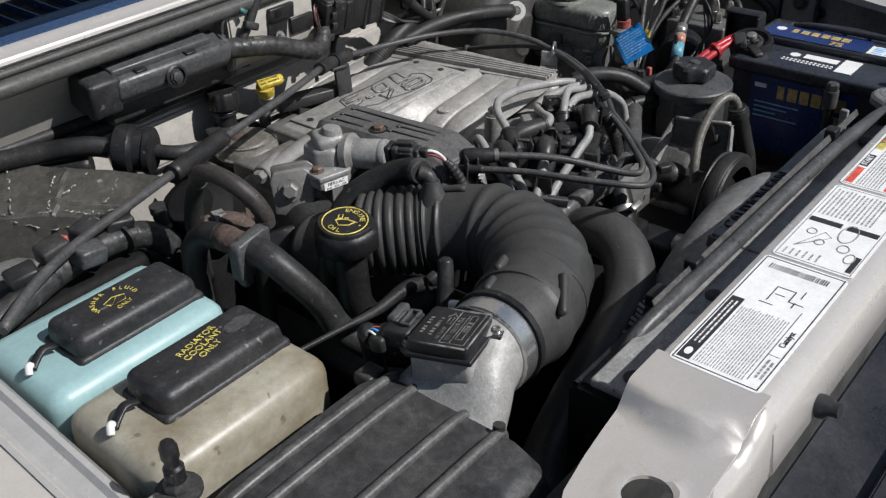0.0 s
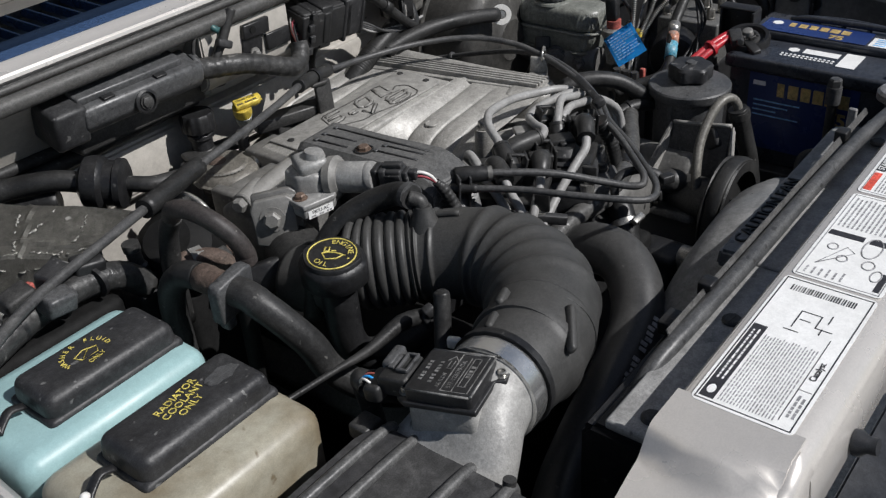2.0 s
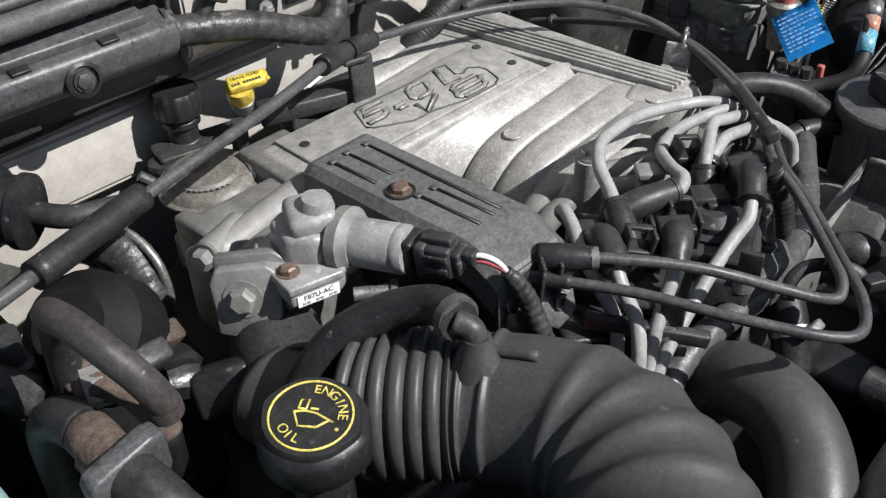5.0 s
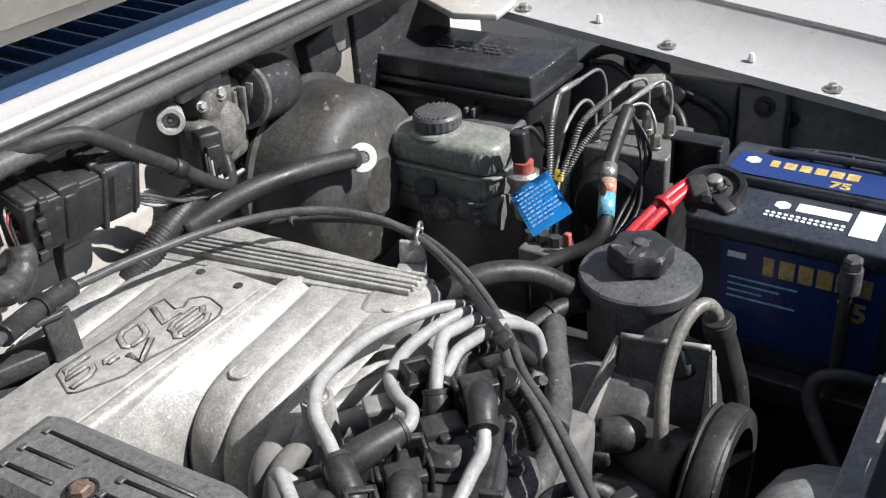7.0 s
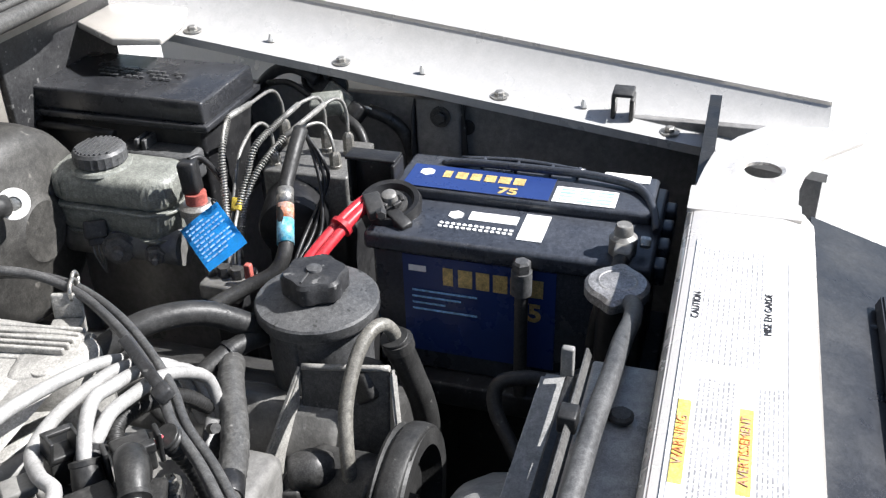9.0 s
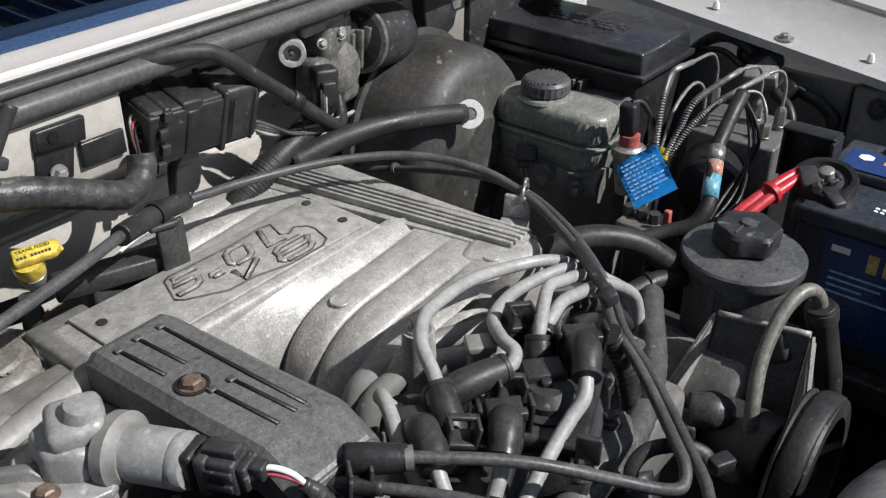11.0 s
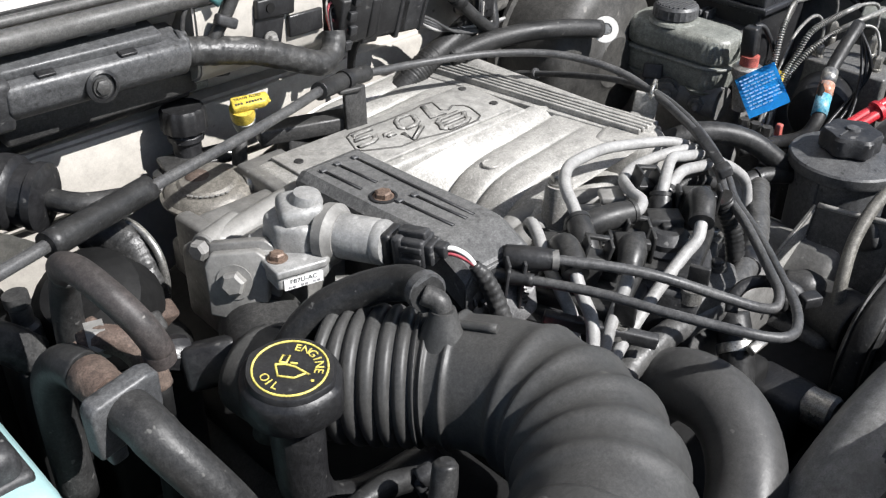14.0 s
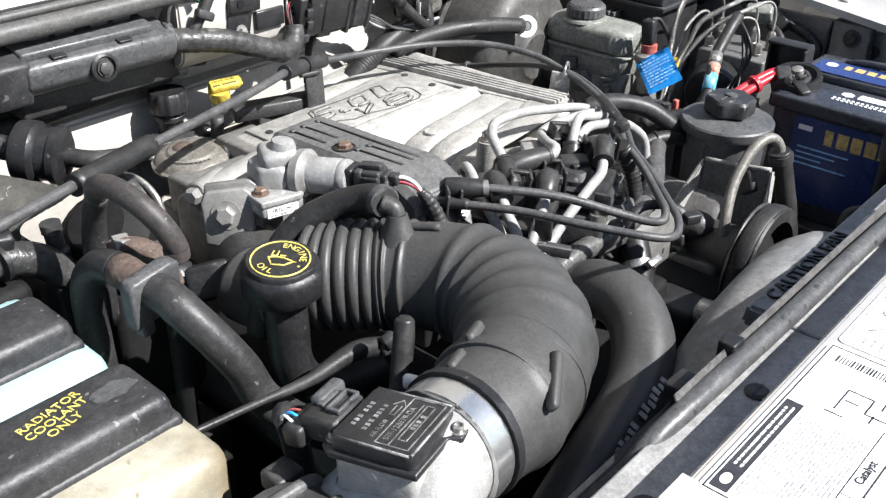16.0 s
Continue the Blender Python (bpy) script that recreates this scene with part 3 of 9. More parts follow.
def frame_line(x0, x1, y0, y1, w=0.0012):
    return merge(bar(x0, x1, y0, y0 + w), bar(x0, x1, y1 - w, y1), bar(x0, x0 + w, y0, y1), bar(x1 - w, x1, y0, y1))


def round_sheet(x0, x1, y0, y1, r=0.006):
    pts = []
    for cx, cy, a0 in ((x1 - r, y1 - r, 0), (x0 + r, y1 - r, 90), (x0 + r, y0 + r, 180), (x1 - r, y0 + r, 270)):
        pts += [(cx + r * math.cos(radians(a0 + d)), cy + r * math.sin(radians(a0 + d))) for d in (0, 30, 60, 90)]
    return prism(pts, 0.0005, 0, 0, Matrix.Translation((0, 0, LZ - 0.0002)))


rng = random.Random(4)
label_a = thing("emission_label", (0.765, 0.26, LZ), "white printed emission label with barcode on the panel", "label")
part("sheet", round_sheet(0.655, 0.871, 0.2165, 0.3055), LABEL_WHITE, label_a)
part("border", frame_line(0.658, 0.868, 0.2195, 0.3030), INK, label_a)
part("header_bar", bar(0.662, 0.780, 0.2875, 0.3005), INK, label_a, "black header bar with white print")
part("header_print", moved(text_rows(0.690, 0.774, 0.2895, 0.2985, 2, rng, 0.4), Matrix.Translation((0, 0, 0.0004))), LABEL_WHITE, label_a)
part("oval", moved(lathe([(0.006, 0), (0.006, 0.0004)], (0, 0, 0), (0, 0, 1), 20), Matrix.Translation((0.674, 0.294, LZ + 0.0006)) @ Matrix.Diagonal((1.0, 0.6, 1, 1))), LABEL_WHITE, label_a)
part("print", text_rows(0.664, 0.770, 0.236, 0.2855, 18, rng, 0.40), INK_GREY, label_a)
part("footer_rule", merge(bar(0.668, 0.79, 0.233, 0.2338), bar(0.712, 0.7126, 0.222, 0.2335)), INK, label_a)
writing("footer_text", "Catalyst", 0.0085, Matrix.Translation((0.742, 0.2275, LZ + 0.0006)), INK, label_a)
part("code_print", text_rows(0.674, 0.705, 0.222, 0.231, 2, rng), INK_GREY, label_a)
bc = bmesh.new()
for k in range(26):
    y = 0.232 + k * 0.0024
    bc = merge(bc, bar(0.848, 0.858, y, y + rng.choice((0.0008, 0.0014))))
part("barcode", bc, INK, label_a)
part("diagram", merge(bar(0.792, 0.8205, 0.270, 0.2712), bar(0.8195, 0.8207, 0.252, 0.2712), bar(0.80, 0.8207, 0.251, 0.2522), bar(0.80, 0.8012, 0.236, 0.2522),
                      bar(0.786, 0.7872, 0.262, 0.276), bar(0.806, 0.8072, 0.258, 0.268), bar(0.792, 0.802, 0.245, 0.2462), bar(0.812, 0.826, 0.243, 0.2442)), INK, label_a)
label_b = thing("belt_label", (0.98, 0.26, LZ), "white belt routing label with line drawing", "label")
part("sheet", round_sheet(0.876, 1.062, 0.2165, 0.303), LABEL_WHITE, label_b)
part("border", frame_line(0.879, 1.059, 0.2195, 0.300, 0.001), INK_GREY, label_b)


def outline_loop(cx, cy, rx, ry, w=0.0009, n=22):
    return sweep([(cx + rx * math.cos(2 * math.pi * k / n), cy + ry * math.sin(2 * math.pi * k / n), LZ + 0.0004) for k in range(n + 1)], w, 4, 1, True)


part("drawing", merge(outline_loop(0.925, 0.27, 0.006, 0.005), outline_loop(0.943, 0.285, 0.006, 0.005), outline_loop(0.925, 0.244, 0.008, 0.006), outline_loop(0.957, 0.25, 0.02, 0.009),
                      outline_loop(0.91, 0.232, 0.01, 0.005), sweep([(0.905, 0.29, LZ + 0.0004), (0.948, 0.272, LZ + 0.0004), (0.94, 0.262, LZ + 0.0004), (0.905, 0.29, LZ + 0.0004)], 0.0006, 4, 1, True)), INK_GREY, label_b)
part("print", text_rows(0.884, 0.90, 0.255, 0.297, 6, rng, 0.3), INK_GREY, label_b)
part("print", text_rows(0.985, 1.052, 0.235, 0.297, 13, rng, 0.42), INK_GREY, label_b)
part("header_bar", bar(0.965, 0.975, 0.262, 0.298), INK, label_b)
part("header_bar", bar(0.965, 0.975, 0.222, 0.256), INK, label_b)
part("brand_bar", bar(0.884, 0.918, 0.2215, 0.2275), INK, label_b)
label_c = thing("warning_label", (1.25, 0.26, LZ), "white warning label with yellow and orange headings", "label")
part("sheet", round_sheet(1.068, 1.52, 0.2165, 0.303), LABEL_WHITE, label_c)
part("border", frame_line(1.071, 1.517, 0.2195, 0.300, 0.001), INK_GREY, label_c)
for y in (0.29, 0.245):
    part("heading", bar(1.075, 1.12, y, y + 0.0085), RED_PRINT, label_c)
writing("heading_text", "WARNING", 0.011, Matrix.Translation((1.225, 0.2945, LZ + 0.0009)), ORANGE, label_c)
writing("heading_text", "AVERTISSEMENT", 0.010, Matrix.Translation((1.225, 0.2495, LZ + 0.0009)), ORANGE, label_c)
writing("heading_text", "START", 0.010, Matrix.Translation((1.142, 0.2945, LZ + 0.0009)), LABEL_WHITE, label_c)
for y in (0.2895, 0.2445):
    part("heading_band", bar(1.18, 1.27, y, y + 0.01), YELLOW_PRINT, label_c)
for y in (0.2895, 0.2445):
    part("heading_block", bar(1.125, 1.16, y, y + 0.01), INK, label_c)
for x0, x1, y0, y1, n, fl in ((1.075, 1.30, 0.258, 0.287, 8, 0.42), (1.075, 1.30, 0.222, 0.242, 6, 0.42), (1.32, 1.50, 0.24, 0.297, 13, 0.32)):
    part("print", text_rows(x0, x1, y0, y1, n, rng, fl), INK_GREY, label_c)
writing("heading_text", "CAUTION", 0.009, Matrix.Translation((1.40, 0.2955, LZ + 0.0009)), INK, label_c)
writing("heading_text", "MISE EN GARDE", 0.009, Matrix.Translation((1.40, 0.236, LZ + 0.0009)), INK, label_c)

# black cover behind the panel, with bolts
# dusty cover, paler still to make up for the light missing on it
COVER_GREY = material("lightened_dusty_cover", (0.27, 0.268, 0.262), 0.38, 0.0, (0.34, 0.337, 0.33), 0.7, 9, 200, 0.1, spots=(0.12, 0.12, 0.12), spot_size=110, spot_level=0.72, fine_mix=0.14, mid=0.2)
cover = thing("radiator_cover", (1.1, 0.35, 0.97), "dusty grey radiator top cover with slotted bolts", "radiator cover", kind="structure")
for x0, x1 in ((0.64, 0.946), (0.949, 1.15), (1.153, 1.375)):
    part("plate", block((x0, 0.319, 0.965), (x1, 0.378, 0.976 if x0 < 1.1 else 0.972), 0.003), COVER_GREY, cover)
for x in (0.665, 0.838, 1.30):
    part("bolt", merge(lathe([(0.0105, 0), (0.0105, 0.003), (0.008, 0.005)], (x, 0.343, 0.975), (0, 0, 1), 18), block((x - 0.008, 0.342, 0.979), (x + 0.008, 0.344, 0.9805), 0)), STEEL_DARK, cover)
part("radiator_tank", skin([(0.32, 0.6), (0.32, 0.962), (0.395, 0.962), (0.405, 0.95), (0.405, 0.6)], (0.64, 1.37), 0.006), BLACK, cover, "dusty black radiator end tank")

DULL_STRIP = material("dull_grey_strip", (0.14, 0.138, 0.134), 0.4, 0.3, (0.09, 0.088, 0.086), 0.7, 30, 240, 0.15, mid=0.25)
railing = thing("transmission_hose", (1.1, 0.37, 0.99), "dark rubber hose clipped along the radiator top", "hose")
hose_pts = [(0.672, 0.385, 0.84), (0.678, 0.384, 0.90), (0.695, 0.383, 0.938), (0.718, 0.380, 0.962), (0.745, 0.376, 0.976), (0.80, 0.371, 0.984), (0.95, 0.3675, 0.986), (1.10, 0.3665, 0.987), (1.25, 0.363, 0.987), (1.34, 0.358, 0.985), (1.40, 0.356, 0.979), (1.455, 0.353, 0.967), (1.50, 0.358, 0.952), (1.522, 0.372, 0.935)]
part("tube", sweep(hose_pts, 0.0093, 14, 6), GREY_PLASTIC, railing)
part("edge_strip", skin([(0.3775, 0.985), (0.3815, 0.9935), (0.3835, 0.993), (0.3800, 0.984)], (0.768, 1.363), 0.0006), DULL_STRIP, railing, "thin worn grey metal edge strip")
for x in (0.862, 1.27):
    part("clip", merge(block((x - 0.010, 0.374, 0.982), (x + 0.010, 0.390, 0.999), 0.002), clamp_ring((x, 0.3685, 0.986), (1, 0, 0), 0.0105, 0.008, 0.002)), BLACK, railing)
for x in (0.80,):
    part("bracket", block((x, 0.386, 0.958), (x + 0.03, 0.408, 0.974), 0.002), BLACK, railing)

# fan shroud: an arched black cowl with raised letters
shroud = thing("fan_shroud", (1.1, 0.45, 0.6), "dusty black plastic fan shroud with raised warning letters", "fan shroud")
bm = bmesh.new()
rings = []
for k in range(33):
    a = math.pi * k / 32
    x = 1.125 + 0.25 * -math.cos(a)
    zz = 0.60 + 0.350 * math.sin(a) ** 0.42 * (0.86 + 0.14 * math.sin(a))
    rings.append([bm.verts.new((x, y, z)) for y, z in ((0.40, max(zz, 0.90 if 0.12 < a < 3.0 else zz)), (0.425, zz + 0.001), (0.452, zz - 0.006), (0.474, zz - 0.022), (0.488, zz - 0.050), (0.486, zz - 0.058), (0.45, zz - 0.03), (0.40, zz - 0.03))])
for a, b in zip(rings, rings[1:]):
    for k in range(8):
        bm.faces.new((a[k], a[(k + 1) % 8], b[(k + 1) % 8], b[k]))
bm.faces.new(rings[0][::-1])
bm.faces.new(rings[-1])
part("hood", soften(bm, 50), SHROUD, shroud)
part("top_ledge", skin([(0.396, 0.93), (0.396, 0.9555), (0.4225, 0.9545), (0.426, 0.93)], (0.985, 1.37), 0.004), SHROUD, shroud)
writing("letters", "CAUTION FAN", 0.024, axes((1.10, 0.4085, 0.9562), (0, 0.05, 1), (1, 0, 0)), BLACK, shroud, 0.0012, 1.1)
part("back", block((0.72, 0.404, 0.45), (1.37, 0.415, 0.88), 0.004), CAVITY_SHADE, shroud)
part("end_hook", block((1.366, 0.394, 0.92), (1.374, 0.406, 0.985), 0.002, 2), SHROUD, shroud)
part("side_tube", lathe([(0.014, 0), (0.014, 0.06), (0.019, 0.062), (0.019, 0.085), (0.012, 0.088)], (1.345, 0.43, 0.925), (1, 0, 0), 20), SHROUD, shroud)

CAP_METAL = material("worn_cap_steel", (0.34, 0.335, 0.335), 0.42, 0.55, (0.20, 0.195, 0.195), 0.7, 30, 260, 0.12, spots=(0.55, 0.54, 0.53), spot_size=90, spot_level=0.7, mid=0.2)
cap = thing("radiator", (1.535, 0.378, 0.90), "radiator filler neck with worn metal pressure cap", "radiator")
part("neck", lathe([(0.02, -0.25), (0.02, 0.0), (0.026, 0.002), (0.026, 0.01)], (1.535, 0.378, 0.932), (0, 0, 1), 24), BLACK, cap)
part("lid", lathe([(0.031, 0.006), (0.034, 0.008), (0.034, 0.018), (0.030, 0.022), (0.016, 0.0235), (0.001, 0.024)], (1.535, 0.378, 0.932), (0, 0, 1), 72, (1, 0, 0), lambda a: 1 + 0.22 * max(0, math.cos(2 * (a - -0.02))) ** 8), CAP_METAL, cap)
part("lid_ring", lathe([(0.0175, 0), (0.0195, 0.0012), (0.0215, 0.0002)], (1.535, 0.378, 0.9548), (0, 0, 1), 40), CAP_METAL, cap)

# ---- bay floor and engine mass ----
def plank_xy(a, b, c, d, z0, z1):
    """A flat bar between four plan corners."""
    return prism([a, b, c, d], z1 - z0, 0.0015, 2, Matrix.Translation((0, 0, z0)))



solid("bay_floor", block((0.27, 0.30, 0.42), (1.99, 1.28, 0.45), 0.0), CAVITY_SHADE, "crossmember under the engine, coloured as deep shade", "underbody", kind="structure")
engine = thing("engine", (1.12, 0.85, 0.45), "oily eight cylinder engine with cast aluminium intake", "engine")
part("block", block((0.92, 0.55, 0.45), (1.32, 1.24, 0.78), 0.02), CAVITY_SHADE, engine)
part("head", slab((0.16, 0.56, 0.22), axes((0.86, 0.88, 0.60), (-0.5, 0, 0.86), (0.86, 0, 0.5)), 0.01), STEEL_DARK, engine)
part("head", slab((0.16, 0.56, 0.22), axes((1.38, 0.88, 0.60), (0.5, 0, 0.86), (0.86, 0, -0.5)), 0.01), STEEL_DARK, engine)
# the near rocker cover is coloured as shade, the far one as cast aluminium
part("rocker_cover", slab((0.13, 0.54, 0.07), axes((0.80, 0.90, 0.76), (-0.5, 0, 0.86), (0.86, 0, 0.5)), 0.015, 3), CAVITY_SHADE, engine)
part("rocker_cover", slab((0.13, 0.54, 0.07), axes((1.40, 0.90, 0.76), (0.5, 0, 0.86), (0.86, 0, -0.5)), 0.015, 3), ALU_DARK, engine)
part("lower_intake", block((0.98, 0.66, 0.76), (1.30, 1.22, 0.86), 0.012), ALU_DARK, engine)

# upper intake: runners along x, bent down at the near end
intake = thing("intake_manifold", (1.12, 1.0, 0.85), "worn cast aluminium upper intake with ribbed runners", "intake manifold")


LINE = [(1.285, 0.952), (1.20, 0.951), (1.13, 0.947), (1.10, 0.942), (1.078, 0.934), (1.060, 0.921), (1.047, 0.905), (1.038, 0.88), (1.034, 0.84), (1.033, 0.79)]


def runner_bank(y_lo, y_hi, pitch, first, depth, shift=0.0, skew=0.0):
    """Rounded ridges with narrow grooves, as one skin that runs along x and bends down at its near end."""
    line = [Vector((x, 0, z)) for x, z in LINE]
    line = smooth_path(line, 4)
    bm = bmesh.new()
    rows, n = [], int((y_hi - y_lo) / 0.0016)
    for j in range(n + 1):
        y = y_lo + (y_hi - y_lo) * j / n
        u = ((y - first) / pitch + 0.5) % 1.0 - 0.5
        drop = depth * (abs(2 * u) ** 3.2) + depth * 0.25 * max(0.0, abs(2 * u) - 0.9) / 0.1
        row = []
        for i, q in enumerate(line):
            d = (line[min(i + 1, len(line) - 1)] - line[max(i - 1, 0)]).normalized()
            nrm = Vector((-d.z, 0, d.x))
            nrm = nrm if nrm.z > 0 or nrm.x < 0 else -nrm
            fade = min(1.0, max(0.0, (1.255 - q.x) / 0.09))
            row.append(bm.verts.new((q.x - nrm.x * drop * fade + shift + skew * (y - y_lo), y, q.z - nrm.z * drop * fade)))
        rows.append(row)
    for p, q in zip(rows, rows[1:]):
        for k in range(len(p) - 1):
            bm.faces.new((p[k], p[k + 1], q[k + 1], q[k])).smooth = True
    bmesh.ops.recalc_face_normals(bm, faces=bm.faces)
    return bm


part("runner_casting", runner_bank(0.847, 0.977, 0.0435, 0.9535, 0.0065), ALU, intake, "cast runners with rounded ridges")
part("rear_runner_casting", runner_bank(1.108, 1.215, 0.034, 1.127, 0.007, -0.055), ALU, intake)
# bright shoulder between the plate's edge and the first runner
bm = bmesh.new()
low = smooth_path([Vector((x, 0, z)) for x, z in LINE], 4)
rows = []
for j in range(7):
    f = j / 6
    row = []
    for i, q in enumerate(low):
        g = i / (len(low) - 1)
        top = Vector((1.235 - 0.32 * g, 1.006, 0.957))
        p = Vector((q.x, 0.976, q.z - 0.008)).lerp(top, f)
        p.z += 0.004 * math.sin(math.pi * f)
        row.append(bm.verts.new(p))
    rows.append(row)
for p, q in zip(rows, rows[1:]):
    for k in range(len(p) - 1):
        bm.faces.new((p[k], p[k + 1], q[k + 1], q[k])).smooth = True
bmesh.ops.recalc_face_normals(bm, faces=bm.faces)
part("shoulder", bm, ALU, intake, "pale speckled casting shoulder")
part("body", block((1.10, 0.86, 0.84), (1.29, 1.215, 0.915), 0.01, 3), ALU, intake)
part("plenum_box", block((0.885, 1.0, 0.84), (1.225, 1.108, 0.9585), 0.006, 3), ALU, intake)
part("far_rail", merge(sweep([(1.288, 1.215, 0.94), (1.292, 1.05, 0.94), (1.298, 0.90, 0.94), (1.30, 0.862, 0.938)], 0.021, 14), prism([(1.225, 0.905), (1.240, 0.862), (1.262, 0.842), (1.296, 0.838), (1.314, 0.850), (1.316, 0.880), (1.305, 0.93)], 0.10, 0.014, 4, Matrix.Translation((0, 0, 0.855)))), ALU, intake)
part("rib_bed", plank_xy((1.205, 1.205), (1.268, 0.872), (1.316, 0.872), (1.262, 1.205), 0.940, 0.954), ALU, intake)
for k in range(5):
    o = 0.0085 * k
    part("rib", plank_xy((1.2215 + o, 1.19), (1.2735 + o, 0.866), (1.278 + o, 0.866), (1.226 + o, 1.19), 0.952, 0.962), ALU, intake)
part("boss", lathe([(0.0105, -0.01), (0.0105, 0.0012), (0.0098, 0.002), (0.0085, 0.002), (0.008, 0.0012), (0.001, 0.0012)], (1.104, 0.951, 0.9425), (0, 0, 1), 20), ALU, intake)
part("boss", lathe([(0.0105, -0.01), (0.0105, 0.0012), (0.0098, 0.002), (0.0085, 0.002), (0.008, 0.0012), (0.001, 0.0012)], (1.252, 0.875, 0.9525), (0, 0, 1), 20), ALU, intake)
part("bolt", hex_bolt((1.084, 0.833, 0.974), (0, 0, 1), 0.0095, 0.011, 0.012), STEEL, intake)
part("bolt_boss", lathe([(0.018, -0.09), (0.015, 0)], (1.084, 0.833, 0.973), (0, 0, 1), 18), ALU, intake)
# low branch tubes that run towards the fuel rail
for pts in ([(1.20, 0.814, 0.922), (1.124, 0.848, 0.927), (1.066, 0.869, 0.919), (1.043, 0.875, 0.90), (1.033, 0.877, 0.85)], [(1.16, 0.795, 0.922), (1.10, 0.830, 0.926), (1.062, 0.848, 0.917), (1.038, 0.855, 0.895), (1.03, 0.857, 0.84)]):
    part("branch", sweep(pts, 0.0125, 16, 7), GREY_CAST, intake, "dusty branch tube")
plate = part("name_plate", prism([(0.905, 1.012), (1.203, 1.012), (1.212, 1.02), (1.212, 1.098), (1.204, 1.105), (0.905, 1.105)], 0.004, 0.0012, 2, Matrix.Translation((0, 0, 0.9585))), PLATE, intake, "flat grey plate with worn raised emblem")
EMBOSS = material("raised_emblem_face", (0.27, 0.263, 0.247), 0.5, 0.1, (0.20, 0.195, 0.183), 0.6, 30, 240, 0.25)
GLYPHS = {
    "5": [[(1.0, 1.0), (0.08, 1.0), (0.0, 0.56), (0.72, 0.56), (0.95, 0.42), (0.92, 0.14), (0.7, 0.0), (0.0, 0.0)]],
    ".": [[(0.0, 0.0), (0.0, 0.22), (1.0, 0.22), (1.0, 0.0), (0.0, 0.0)]],
    "0": [[(0.2, 0.0), (0.0, 0.2), (0.0, 0.8), (0.2, 1.0), (0.8, 1.0), (1.0, 0.8), (1.0, 0.2), (0.8, 0.0), (0.2, 0.0)]],
    "L": [[(0.0, 1.0), (0.0, 0.0), (1.0, 0.0)]],
    "V": [[(0.0, 1.0), (0.22, 0.0), (1.0, 1.0)]],
    "8": [[(0.15, 0.0), (0.0, 0.2), (0.05, 0.5), (0.0, 0.8), (0.15, 1.0), (0.85, 1.0), (1.0, 0.8), (0.92, 0.5), (1.0, 0.2), (0.85, 0.0), (0.15, 0.0)], [(0.05, 0.5), (0.92, 0.5)]],
}


def glyph(ch, x0, y0, w, h, r, z):
    """A raised character drawn as flat-topped strokes, leaning to the side."""
    return merge(*[sweep([(x0 + w * u + 0.45 * h * v, y0 + h * v, z) for u, v in line], r, 8, 1, True, flat=0.55) for line in GLYPHS[ch]])


for ch, x0, y0, w, h in (("5", 0.993, 1.056, 0.030, 0.027), (".", 1.035, 1.055, 0.012, 0.027), ("0", 1.060, 1.056, 0.028, 0.027), ("L", 1.110, 1.057, 0.022, 0.031), ("V", 1.046, 1.0275, 0.030, 0.021), ("8", 1.096, 1.0215, 0.045, 0.026)):
    part("emblem_recess", glyph(ch, x0, y0, w, h, 0.0043, 0.9622), PLATE_DARK, plate)
    part("emblem_letter", glyph(ch, x0, y0, w, h, 0.0034, 0.9630), EMBOSS, plate, "raised worn emblem character")
rim = [(0.987, 1.053), (0.992, 1.046), (1.030, 1.0255), (1.061, 1.0245), (1.10, 1.0145), (1.147, 1.0150), (1.159, 1.022), (1.166, 1.045), (1.165, 1.056), (1.154, 1.066), (1.141, 1.060), (1.134, 1.066), (1.142, 1.090), (1.126, 1.093), (1.108, 1.090), (1.072, 1.0885), (1.008, 1.0905), (1.0, 1.086), (0.987, 1.053)]
part("emblem_outline", sweep([(x, y, 0.9625) for x, y in rim], 0.0013, 6, 1, True), PLATE_DARK, plate)
for x, y in ((0.922, 1.075), (1.198, 1.036), (1.200, 1.094)):
    part("screw", lathe([(0.0055, 0), (0.005, 0.0015)], (x, y, 0.9625), (0, 0, 1), 14), STEEL_DARK, plate)
part("front_block", block((0.872, 1.03, 0.90), (0.935, 1.128, 0.957), 0.005, 3), ALU_DARK, intake)
part("port_stud", merge(lathe([(0.013, 0), (0.013, 0.012), (0.010, 0.016)], (0.885, 1.105, 0.938), (-0.9, 0.2, 0.1), 18), lathe([(0.0045, 0), (0.0045, 0.04)], (0.875, 1.107, 0.94), (-0.9, 0.2, 0.1), 10)), STEEL, intake)

# ---- battery ----
bat = thing("battery", (1.70, 0.50, 0.735), "black car battery with blue and gold labels on a tray", "battery")
part("case", block((1.61, 0.355, 0.735), (1.795, 0.682, 0.912), 0.006, 3), BATTERY_BLACK, bat)
lid = part("lid", merge(block((1.602, 0.348, 0.908), (1.803, 0.690, 0.932), 0.006, 3), block((1.70, 0.36, 0.928), (1.800, 0.688, 0.946), 0.006, 3)), BATTERY_BLACK, bat)
